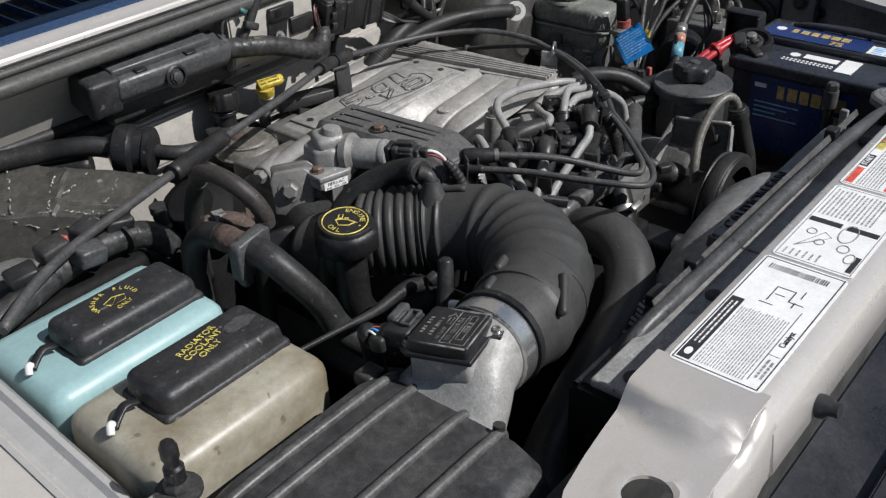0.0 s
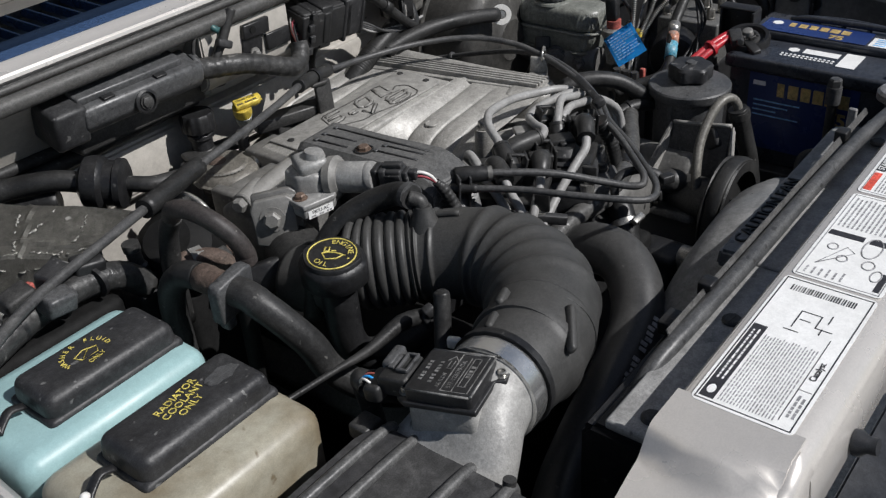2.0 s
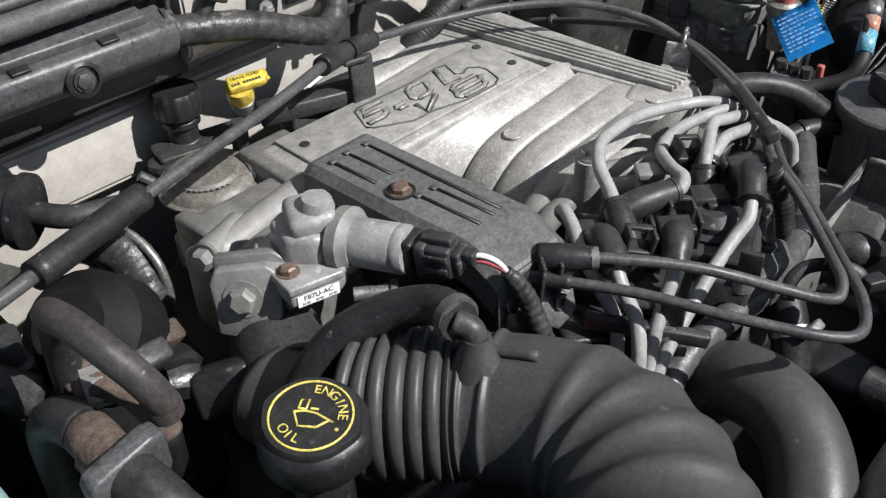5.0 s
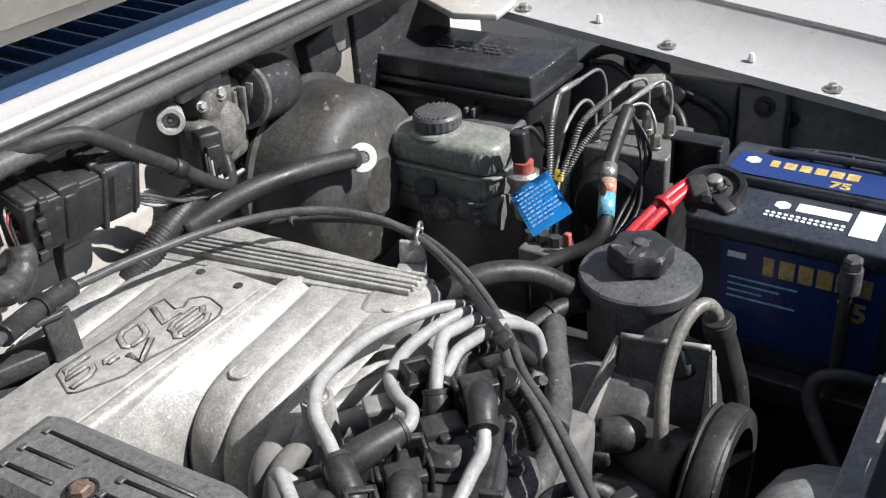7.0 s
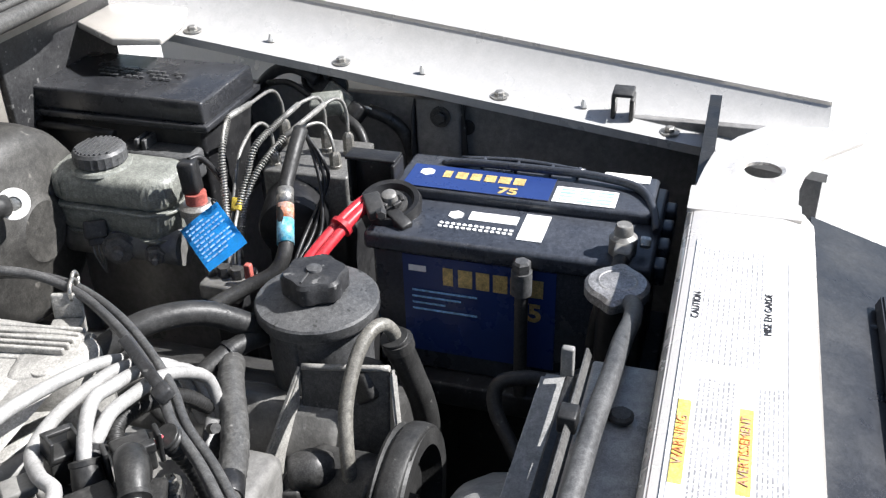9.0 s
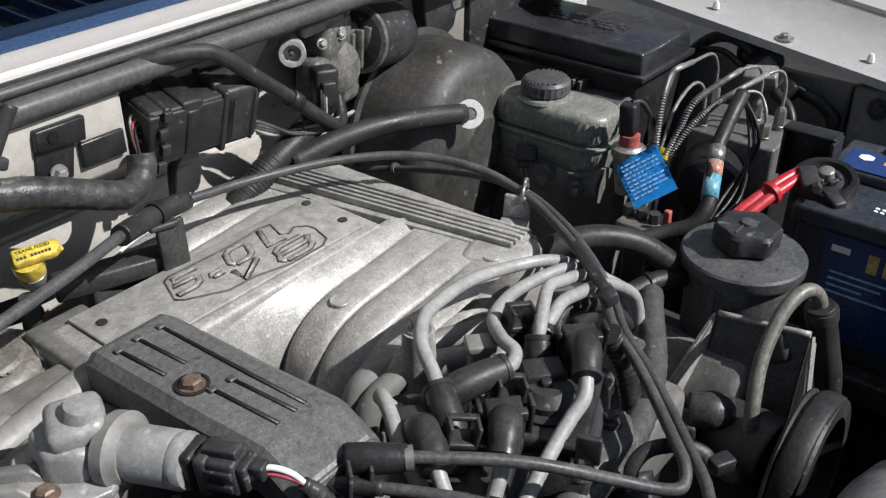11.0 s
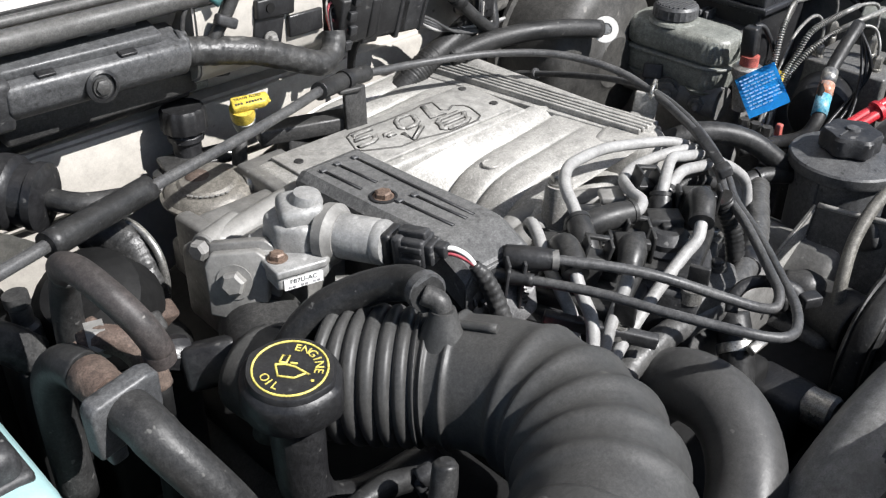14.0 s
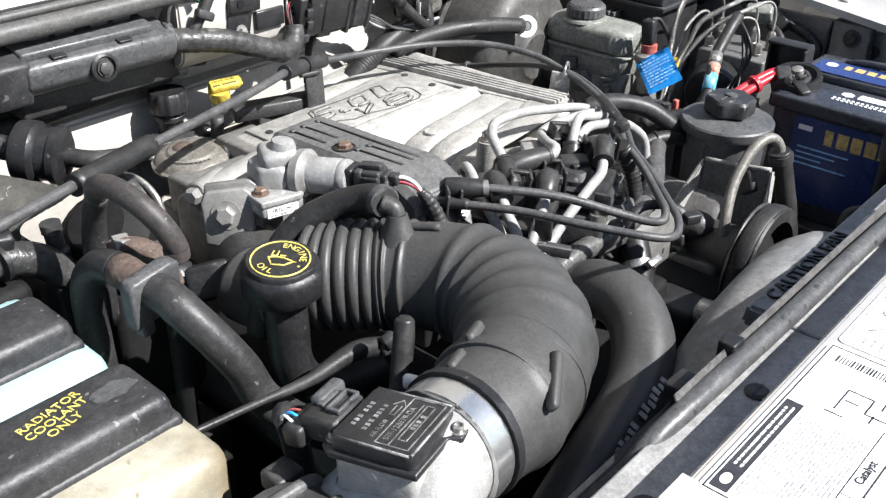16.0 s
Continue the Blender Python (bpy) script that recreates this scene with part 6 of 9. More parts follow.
part("clip", lathe([(0.007, 0), (0.006, 0.008), (0.002, 0.010)], (1.655, 1.262, 0.985), (0, -1, 0.2), 14), WHITE, wall_post)
solid("cowl_corner_wall", block((1.72, 1.262, 0.80), (1.985, 1.276, 1.10), 0.003), BLACK_DUST, "dark corner wall behind the fuse box", "panel", kind="structure")
fb = thing("fender_brace", (1.965, 0.70, 0.80), "dark bracket bolted to the inner fender", "bracket")
part("plate", block((1.962, 0.672, 0.78), (1.986, 0.742, 0.955), 0.004), APRON, fb)
part("bolt", hex_bolt((1.96, 0.702, 0.928), (-1, 0, 0.1), 0.010, 0.01, 0.016), STEEL_DARK, fb)
sens = thing("fender_connector", (1.93, 0.87, 0.93), "grey-green wiring connector on the inner fender", "connector")
part("plug", slab((0.05, 0.03, 0.028), axes((1.93, 0.868, 0.935), (-0.4, 0, 0.9), (0.3, -1, 0)), 0.004), RES, sens)
part("grommet", lathe([(0.014, 0), (0.019, 0.004), (0.019, 0.012), (0.012, 0.016)], (1.985, 0.875, 0.955), (-1, 0, 0.2), 20), BLACK, sens)
part("lead", sweep([(1.915, 0.84, 0.935), (1.90, 0.81, 0.92), (1.885, 0.795, 0.89), (1.88, 0.79, 0.82)], 0.008, 10), RUBBER, sens)
part("lead", sweep([(1.94, 0.895, 0.945), (1.95, 0.94, 0.965), (1.955, 0.98, 0.96)], 0.005, 8), RUBBER, sens)
loop_hose = thing("radiator_overflow_hose", (1.50, 0.47, 0.80), "thin grey rubber hose loop beside the radiator", "hose")
part("hose", sweep([(1.535, 0.385, 0.85), (1.515, 0.405, 0.84), (1.50, 0.435, 0.838), (1.492, 0.465, 0.842), (1.483, 0.492, 0.835), (1.468, 0.492, 0.812), (1.44, 0.465, 0.785), (1.40, 0.43, 0.76), (1.36, 0.41, 0.74)], 0.0085, 14), RUBBER_DUST, loop_hose)

# ---- throttle body, idle valve and black cover ----
COVER_TOP = material("dusty_grey_cover_plastic", (0.086, 0.086, 0.085), 0.5, 0.0, (0.115, 0.114, 0.111), 0.7, 10, 200, 0.2, spots=(0.05, 0.05, 0.05), spot_size=60, spot_level=0.69, mid=0.18)
cov = thing("throttle_cover", (0.895, 0.87, 0.95), "grey-black plastic throttle cover with slots and rusty bolt", "cover")
bm = bmesh.new()
sec = [(0.852, 0.975), (0.852, 1.004), (0.860, 1.0125), (0.926, 1.0135), (0.936, 1.005), (0.938, 0.975), (0.9355, 0.975), (0.934, 0.994), (0.925, 1.004), (0.905, 1.0095), (0.88, 1.006), (0.862, 0.992), (0.856, 0.975)]
rows_y = [(0.983, 0.0, -0.003), (0.975, 0.0, 0.0), (0.87, 0.003, 0.002), (0.79, 0.006, 0.005), (0.782, 0.006, 0.0035), (0.752, 0.005, -0.010), (0.7495, 0.005, -0.0125)]
rings = [[bm.verts.new((x + dx, y, max(z + dz, 0.984 if y < 0.77 and x > 0.9 else 0.0))) for x, z in sec] for y, dx, dz in rows_y]
for a, b in zip(rings, rings[1:]):
    for k in range(len(sec)):
        bm.faces.new((a[k], a[(k + 1) % len(sec)], b[(k + 1) % len(sec)], b[k]))
bm.faces.new(rings[0])
bm.faces.new(rings[-1][::-1])
bmesh.ops.recalc_face_normals(bm, faces=bm.faces)
part("shell", soften(bm, 14), COVER_TOP, cov)
for x, y0, y1 in ((0.913, 0.962, 0.798), (0.891, 0.963, 0.908), (0.872, 0.961, 0.908), (0.903, 0.862, 0.797), (0.886, 0.864, 0.797)):
    lift = lambda y: float(np.interp(y, (0.79, 0.87, 0.975), (0.005, 0.002, 0.0)))
    part("slot", merge(sweep([(x, y0, 1.0133 + lift(y0)), (x + 0.003, y1, 1.0134 + lift(y1))], 0.0021, 6, 1, True, flat=0.35)), BLACK, cov)
    part("slot_clip", slab((0.007, 0.006, 0.0025), axes((x - 0.001, y0 + 0.001, 1.013 + lift(y0)), (0, 0, 1), (1, 0, 0)), 0.001), GREY_PLASTIC, cov)
part("bolt_recess", lathe([(0.0135, 0), (0.0135, 0.0022), (0.011, 0.0026), (0.0108, 0.001)], (0.880, 0.882, 1.014), (0, 0, 1), 24), BLACK, cov)
part("bolt", hex_bolt((0.880, 0.882, 1.0145), (0, 0, 1), 0.0085, 0.007, 0.0105), RUST_BOLT, cov, "rusty hexagonal bolt")
part("end_wall", prism([(0.857, 0.952), (0.857, 0.988), (0.865, 0.9985), (0.931, 0.9995), (0.941, 0.992), (0.943, 0.962), (0.9385, 0.962), (0.936, 0.974), (0.925, 0.983), (0.908, 0.986), (0.890, 0.980), (0.880, 0.967), (0.876, 0.952)], 0.004, 0.0008, 1, Matrix(((1, 0, 0, 0), (0, 0, -1, 0.7515), (0, 1, 0, 0), (0, 0, 0, 1)))), COVER_TOP, cov, "end wall with arched opening")
part("skirt", merge(block((0.856, 0.80, 0.91), (0.864, 0.97, 0.985), 0.002), block((0.862, 0.95, 0.91), (0.93, 0.976, 0.985), 0.002), block((0.90, 0.80, 0.92), (0.935, 0.95, 0.99), 0.003)), BLACK, cov)

tb = thing("throttle_housing", (0.78, 0.92, 0.86), "cast aluminium throttle housing with idle air valve", "throttle housing")
part("casting", merge(block((0.742, 0.915, 0.865), (0.875, 1.035, 0.952), 0.010, 3), slab((0.11, 0.05, 0.03), axes((0.80, 0.955, 0.945), (0, 0, 1), (1, 0.25, 0)), 0.008, 3)), ALU_DARK, tb)
part("side_tube", sweep([(0.742, 0.982, 0.966), (0.80, 0.990, 0.968), (0.868, 1.0, 0.970)], [0.0155, 0.0165, 0.018], 20, 3), GREY_CAST, tb, "straight cast side tube")
part("gas_passage", merge(block((0.776, 1.030, 0.87), (0.90, 1.074, 0.950), 0.008, 3), slab((0.02, 0.058, 0.05), axes((0.776, 1.052, 0.905), (0, 0, 1), (1, 0.08, 0)), 0.005)), ALU_DARK, tb)
fl = axes((0.733, 0.907, 0.979), (-0.72, -0.62, 0.22), (0.62, -0.72, 0.0))
part("flange", prism([(-0.026, -0.034), (0.012, -0.040), (0.027, -0.030), (0.029, 0.022), (0.018, 0.030), (-0.024, 0.024), (-0.030, 0.012), (-0.027, -0.012)], 0.012, 0.0025, 2, fl), GREY_CAST, tb, "pale cast flange")
part("flange_bolt", hex_bolt((fl @ Vector((-0.002, 0.0, 0.012)))[:], (-0.72, -0.62, 0.22), 0.0115, 0.010, 0.0165), GREY_CAST, tb)
part("rear_flange", prism([(-0.032, -0.040), (0.016, -0.046), (0.034, -0.034), (0.034, 0.026), (0.02, 0.035), (-0.030, 0.028)], 0.012, 0.002, 2, fl @ Matrix.Translation((0.001, 0.001, -0.014))), ALU_DARK, tb)
part("side_bolt", merge(lathe([(0.014, -0.05), (0.014, 0), (0.012, 0.002)], (0.742, 0.982, 0.972), (-0.9, -0.35, 0.05), 16), hex_bolt((0.740, 0.981, 0.972), (-0.9, -0.35, 0.05), 0.010, 0.012)), GREY_CAST, tb)
part("bore", lathe([(0.040, 0), (0.040, 0.06), (0.036, 0.062)], (0.745, 0.900, 0.925), (-0.40, -0.9, 0.0), 30), STEEL_DARK, tb)
part("position_sensor", merge(slab((0.05, 0.04, 0.03), axes((0.690, 0.895, 0.918), (-0.5, -0.7, 0.4), (0.7, -0.6, 0.2)), 0.006, 3), lathe([(0.014, 0), (0.016, 0.01), (0.013, 0.026)], (0.67, 0.905, 0.93), (-0.9, 0.2, 0.25), 16, (1, 0, 0), lambda a: 1 + 0.08 * math.cos(9 * a))), BLACK, tb, "black throttle position sensor")

IAC_CAST = material("mottled_zinc_casting", (0.29, 0.288, 0.28), 0.45, 0.2, (0.22, 0.218, 0.211), 0.8, 26, 260, 0.15, spots=(0.38, 0.377, 0.365), spot_size=60, spot_level=0.66, fine_mix=0.09, mid=0.24)
iac = thing("idle_air_valve", (0.80, 0.88, 0.96), "pale aluminium idle air valve with black plug", "idle valve")
part("body", merge(prism([(0.757, 0.886), (0.776, 0.865), (0.806, 0.864), (0.818, 0.884), (0.806, 0.912), (0.784, 0.926), (0.765, 0.920)], 0.034, 0.006, 3, Matrix.Translation((0, 0, 0.994)), 0.9), slab((0.040, 0.042, 0.022), axes((0.792, 0.892, 1.022), (-0.1, 0, 1), (0.85, -0.45, 0)), 0.008, 3),
                   lathe([(0.0145, 0), (0.015, 0.010), (0.012, 0.017), (0.001, 0.019)], (0.794, 0.888, 1.033), (0.1, -0.1, 1), 18)), IAC_CAST, iac)
base_plan = [(0.740, 0.859), (0.783, 0.848), (0.803, 0.860), (0.812, 0.897), (0.778, 0.930), (0.757, 0.926), (0.746, 0.907)]
part("base", prism(base_plan, 0.0135, 0.003, 2, Matrix.Translation((0, 0, 0.984))), IAC_CAST, iac)
part("base_lip", prism([(0.777 + (x - 0.777) * 1.04, 0.888 + (y - 0.888) * 1.04) for x, y in base_plan], 0.008, 0.002, 2, Matrix.Translation((0, 0, 0.9965))), IAC_CAST, iac)
part("base_bolt", hex_bolt((0.753, 0.877, 1.004), (0, 0, 1), 0.0072, 0.007, 0.0095), RUST_BOLT, iac)
st = axes((0.7622, 0.8528, 0.9895), (-0.248, -0.969, 0.0), (0.969, -0.248, 0.0))
stick = part("sticker", slab((0.036, 0.0105, 0.0006), st, 0), LABEL_WHITE, iac, "white sticker with printed code")
writing("sticker_text", "F87U-AC", 0.0066, st @ Matrix.Translation((0, 0.0022, 0.0009)), INK, stick, 0.0001, 1.0)
part("sticker_print", merge(*[slab((0.0028, 0.0022, 0.0004), st @ Matrix.Translation((-0.013 + 0.0038 * k, -0.0030, 0.0006)), 0) for k in range(8) if k % 3 != 2]), INK_GREY, stick)
ax = Vector((0.34, -0.93, 0.11)).normalized()
p0 = Vector((0.803, 0.873, 1.012)) + ax * 0.007
part("collar", lathe([(0.022, -0.008), (0.0275, -0.005), (0.028, 0.005), (0.0245, 0.008), (0.022, 0.012)], p0, ax, 36), GREY_CAST, iac)
part("solenoid", lathe([(0.0215, 0.0), (0.0215, 0.004), (0.0203, 0.005), (0.0203, 0.046), (0.0196, 0.048), (0.0203, 0.050), (0.0203, 0.054), (0.0185, 0.058), (0.013, 0.059)], p0, ax, 36), IAC_CAST, iac)
pz = lambda s, dz=0.0: axes((p0 + ax * s + Vector((0, 0, dz)))[:], ax, (0, 0, 1))
part("socket", merge(slab((0.030, 0.026, 0.010), pz(0.056), 0.003), slab((0.026, 0.022, 0.008), pz(0.064), 0.002)), BLACK, iac)
part("plug", merge(slab((0.030, 0.028, 0.010), pz(0.068), 0.003), slab((0.027, 0.025, 0.024), pz(0.074), 0.003), slab((0.020, 0.020, 0.008), pz(0.097), 0.002), slab((0.012, 0.012, 0.012), pz(0.103, 0.003), 0.002)), BLACK_DUST, iac, "black plug")
part("latch", slab((0.008, 0.012, 0.026), pz(0.070, 0.0155), 0.0015), BLACK_DUST, iac)
for dz in (-0.006, 0.005):
    part("grip_rib", slab((0.006, 0.029, 0.020), pz(0.076, dz), 0.001), BLACK_DUST, iac)
pe = p0 + ax * 0.108
for k, mt in enumerate((PINK_WIRE, WHITE)):
    part("wire", sweep([pe + Vector((0, 0, 0.005 * k - 0.001)), pe + ax * 0.010 + Vector((0.003, 0, 0.005 * k - 0.001)), pe + Vector((0.014, -0.017, -0.005 + 0.004 * k)), pe + Vector((0.021, -0.022, -0.013))], 0.0023, 6), mt, iac)
part("wire_sleeve", sweep([pe + Vector((0.019, -0.021, -0.011)), pe + Vector((0.025, -0.027, -0.022)), pe + Vector((0.031, -0.034, -0.040)), pe + Vector((0.034, -0.044, -0.064)), pe + Vector((0.036, -0.052, -0.09)), pe + Vector((0.04, -0.06, -0.15))], [0.005, 0.0075, 0.0085, 0.009, 0.009, 0.009], 12, 14, wave=lambda s: 1 + 0.05 * math.sin(s * 900)), TAPE, iac, "tape-wrapped wire sleeve")
redw = thing("red_wire_pair", (0.925, 0.742, 0.90), "pair of short red wires into a dark plug", "wires")
for k in range(2):
    part("wire", sweep([(0.945, 0.730 + 0.004 * k, 0.912), (0.935, 0.737 + 0.004 * k, 0.911), (0.922, 0.744 + 0.005 * k, 0.905), (0.908, 0.747 + 0.004 * k, 0.898), (0.895, 0.745 + 0.003 * k, 0.87)], 0.0026, 7), RED_CABLE, redw)
part("plug", slab((0.030, 0.024, 0.018), axes((0.958, 0.724, 0.903), (0, 0, 1), (0.9, -0.4, 0)), 0.003), BLACK_DUST, redw)
part("stand", block((0.945, 0.715, 0.80), (0.970, 0.735, 0.905), 0.003), CAVITY_SHADE, redw)
clampx = thing("hose_clamp_small", (0.80, 0.83, 0.975), "small worn brass hose clamp screw", "hose clamp")
part("screw", merge(lathe([(0.006, 0), (0.006, 0.03)], (0.785, 0.838, 0.984), (0.8, -0.6, 0), 12), lathe([(0.009, 0.03), (0.009, 0.036)], (0.785, 0.838, 0.984), (0.8, -0.6, 0), 6)), STEEL, clampx)

# ---- air duct: bellows, elbow, meter, filter box ----
duct = thing("air_intake_duct", (0.74, 0.62, 0.91), "black rubber air intake duct with bellows and ribs", "air duct")
rib_at = lambda s, c, w: math.exp(-((s - c) / w) ** 2)
part("inner_hose", sweep([(0.705, 0.850, 0.925), (0.708, 0.82, 0.927), (0.716, 0.79, 0.938), (0.728, 0.765, 0.955)], [0.042, 0.042, 0.044, 0.047], 32, 6), DUCT, duct)
part("bellows", sweep([(0.7245, 0.770, 0.9615), (0.735, 0.752, 0.963), (0.749, 0.732, 0.9655), (0.769, 0.706, 0.968)], [0.0545, 0.0555, 0.0555, 0.055], 56, 60,
                      wave=lambda s: 1 + 0.03 - 0.095 * abs(2 * ((s / 0.0122) % 1.0) - 1) ** 2.6), DUCT, duct, "rubber bellows with six sharp pleats")
RIBS = (0.104, 0.137, 0.170, 0.203, 0.236)
part("elbow", sweep([(0.760, 0.717, 0.967), (0.778, 0.692, 0.970), (0.800, 0.645, 0.975), (0.803, 0.595, 0.978), (0.782, 0.548, 0.981), (0.742, 0.510, 0.984), (0.700, 0.487, 0.985)], [0.052, 0.052, 0.055, 0.0565, 0.0575, 0.058, 0.057], 48, 34,
                    wave=lambda s: 1 + 0.082 * sum(rib_at(s, c, 0.0088) for c in RIBS) + 0.06 * rib_at(s, 0.022, 0.003) + 0.06 * rib_at(s, 0.042, 0.003)), DUCT, duct)
part("cross_rib", sweep([(0.770, 0.705, 1.024), (0.783, 0.68, 1.027), (0.794, 0.655, 1.031)], 0.004, 8, 4), DUCT, duct)
cuff_pts = [(0.712, 0.494, 0.985), (0.675, 0.482, 0.988), (0.645, 0.478, 0.991), (0.614, 0.4755, 0.9935)]
cuff = part("cuff", sweep(cuff_pts, [0.058, 0.0565, 0.0535, 0.0500], 40, 12, wave=lambda s: 1 + 0.045 * rib_at(s, 0.050, 0.004) + 0.03 * rib_at(s, 0.108, 0.004)), DUCT, duct)
for a, off, half, ax in ((62, 0.013, 0.014, (0.95, 0.3, 0)), (62, -0.022, 0.014, (0.95, 0.3, 0)), (138, 0.0, 0.029, (0.8, 0.05, 0.62)), (-20, 0.0, 0.02, (0.95, 0.3, 0))):
    d = Vector((-0.3 * math.cos(radians(a)), 0.95 * math.cos(radians(a)), math.sin(radians(a)))).normalized()
    c = Vector((0.670 + off, 0.481 + 0.3 * off, 0.988)) + d * (0.0550 + 0.08 * off)
    part("lug", prism([(-half + 0.003, -0.0045), (half - 0.003, -0.0045), (half, 0.0), (half - 0.003, 0.0045), (-half + 0.003, 0.0045), (-half, 0.0)], 0.0085, 0.002, 2, axes(c[:], d, ax), 0.9), DUCT, cuff)
part("band", moved(lathe([(0.054, -0.006), (0.0582, -0.005), (0.0595, 0.0), (0.0592, 0.005), (0.054, 0.006)], (0, 0, 0), (0, 0, 1), 56), axes((0.668, 0.4815, 0.9885), (0.95, 0.2, -0.05), (0, 0, 1))), DUCT, cuff)
part("clamp", clamp_ring((0.603, 0.4745, 0.994), (1, 0.1, -0.06), 0.0496, 0.021, 0.0015), ALU_CLEAN, duct, "bright steel hose clamp")
part("clamp", clamp_ring((0.6195, 0.4762, 0.9932), (1, 0.1, -0.06), 0.0512, 0.008, 0.003), BLACK, duct)
nb = part("breather_nipple", lathe([(0.024, -0.02), (0.020, 0.0), (0.012, 0.016), (0.010, 0.024)], (0.772, 0.690, 1.016), (0.05, 0.1, 1), 20), DUCT, duct)
part("nipple_elbow", sweep([(0.773, 0.692, 1.038), (0.772, 0.696, 1.046), (0.766, 0.706, 1.05)], 0.0085, 12), STEEL_DARK, nb)
breather = thing("breather_hose", (0.74, 0.75, 1.0), "dark rubber breather hose over the air duct", "hose")
part("hose", sweep([(0.768, 0.703, 1.050), (0.774, 0.732, 1.043), (0.757, 0.762, 1.030), (0.728, 0.783, 1.012), (0.70, 0.79, 0.985), (0.685, 0.795, 0.95), (0.68, 0.80, 0.90)], 0.0145, 16), RUBBER, breather)
part("clip", clamp_ring((0.770, 0.708, 1.050), (0.2, 0.9, -0.1), 0.0145, 0.008, 0.0012), GREY_PLASTIC, breather)

MAF_CAST = material("smooth_dull_casting", (0.31, 0.305, 0.292), 0.5, 0.1, (0.23, 0.226, 0.215), 0.7, 18, 260, 0.2, spots=(0.22, 0.215, 0.2), spot_size=70, spot_level=0.7, fine_mix=0.1, mid=0.12)
maf = thing("air_flow_meter", (0.56, 0.463, 0.92), "cast aluminium air flow meter with black sensor module", "air flow meter")
bm = bmesh.new()
rings = []
for x, cy, cz, hy, hz in ((0.49, 0.478, 0.925, 0.070, 0.045), (0.515, 0.477, 0.932, 0.070, 0.050), (0.528, 0.475, 0.942, 0.066, 0.052), (0.545, 0.470, 0.960, 0.058, 0.055), (0.562, 0.470, 0.974, 0.053, 0.052), (0.582, 0.473, 0.988, 0.0475, 0.0475), (0.595, 0.474, 0.993, 0.0465, 0.0465), (0.60, 0.474, 0.994, 0.0485, 0.0485), (0.625, 0.476, 0.993, 0.0485, 0.0485)):
    e = 0.8 if x < 0.55 else 1.0
    ring = []
    for k in range(36):
        c, sn = math.cos(2 * math.pi * k / 36), math.sin(2 * math.pi * k / 36)
        ring.append(bm.verts.new((x, cy + hy * math.copysign(abs(c) ** e, c), cz + hz * math.copysign(abs(sn) ** e, sn))))
    rings.append(ring)
for p, q in zip(rings, rings[1:]):
    for k in range(36):
        bm.faces.new((p[k], p[(k + 1) % 36], q[(k + 1) % 36], q[k]))
bm.faces.new(rings[0])
bm.faces.new(rings[-1][::-1])
bmesh.ops.recalc_face_normals(bm, faces=bm.faces)
part("tube", soften(bm, 40), MAF_CAST, maf)
part("pad", slab((0.062, 0.070, 0.036), axes((0.560, 0.482, 0.985), (-0.02, 0.13, 1), (0.97, 0.22, 0.0)), 0.006, 2, 0.94), MAF_CAST, maf)
# sensor module: slightly skewed box on a flange with two ears
sm = axes((0.560, 0.486, 1.0190), (-0.02, 0.13, 1), (0.975, 0.22, 0.0))
MODULE_PRINT = material("worn_raised_plastic", (0.20, 0.198, 0.19), 0.55, 0.0, (0.08, 0.08, 0.078), 0.9, 90, 240, 0.1, mid=0.5)
MODULE = material("dusty_module_plastic", (0.013, 0.013, 0.014), 0.42, 0.0, (0.032, 0.032, 0.033), 0.8, 30, 220, 0.12, spots=(0.2, 0.198, 0.19), spot_size=120, spot_level=0.72, mid=0.3)
mod = part("sensor_module", prism([(-0.028, -0.034), (0.028, -0.034), (0.031, -0.031), (0.031, 0.031), (0.028, 0.034), (-0.028, 0.034), (-0.031, 0.031), (-0.031, -0.031)], 0.0195, 0.002, 2, sm, 0.97), MODULE, maf, "dusty black plastic sensor module")
part("module_lip", prism([(-0.033, -0.037), (0.010, -0.037), (0.014, -0.046), (0.027, -0.046), (0.034, -0.038), (0.034, 0.036), (-0.008, 0.037), (-0.012, 0.043), (-0.028, 0.043), (-0.034, 0.034)], 0.006, 0.0015, 2, sm @ Matrix.Translation((0, 0, 0.001))), MODULE, mod)
part("module_rim", merge(*[sweep([sm @ Vector((u0, v0, 0.0185)), sm @ Vector((u1, v1, 0.0185))], 0.0011, 6, 1, True) for u0, v0, u1, v1 in ((-0.029, -0.0325, 0.029, -0.0325), (0.0298, -0.031, 0.0298, 0.031), (-0.0298, -0.031, -0.0298, 0.031))]), MODULE_PRINT, mod, "worn pale rim")
edge = lambda u0, u1, v0, v1: slab((abs(u1 - u0) + 0.0008, abs(v1 - v0) + 0.0008, 0.0007), sm @ Matrix.Translation(((u0 + u1) / 2, (v0 + v1) / 2, 0.0193)), 0)
outline_of = lambda u0, u1, v0, v1: merge(edge(u0, u1, v0, v0), edge(u0, u1, v1, v1), edge(u0, u0, v0, v1), edge(u1, u1, v0, v1))
part("module_frame", merge(outline_of(-0.026, 0.027, -0.028, -0.002), outline_of(-0.018, 0.022, -0.022, -0.0155), edge(-0.026, 0.022, -0.0125, -0.0125)), MODULE_PRINT, mod, "raised frame lines")
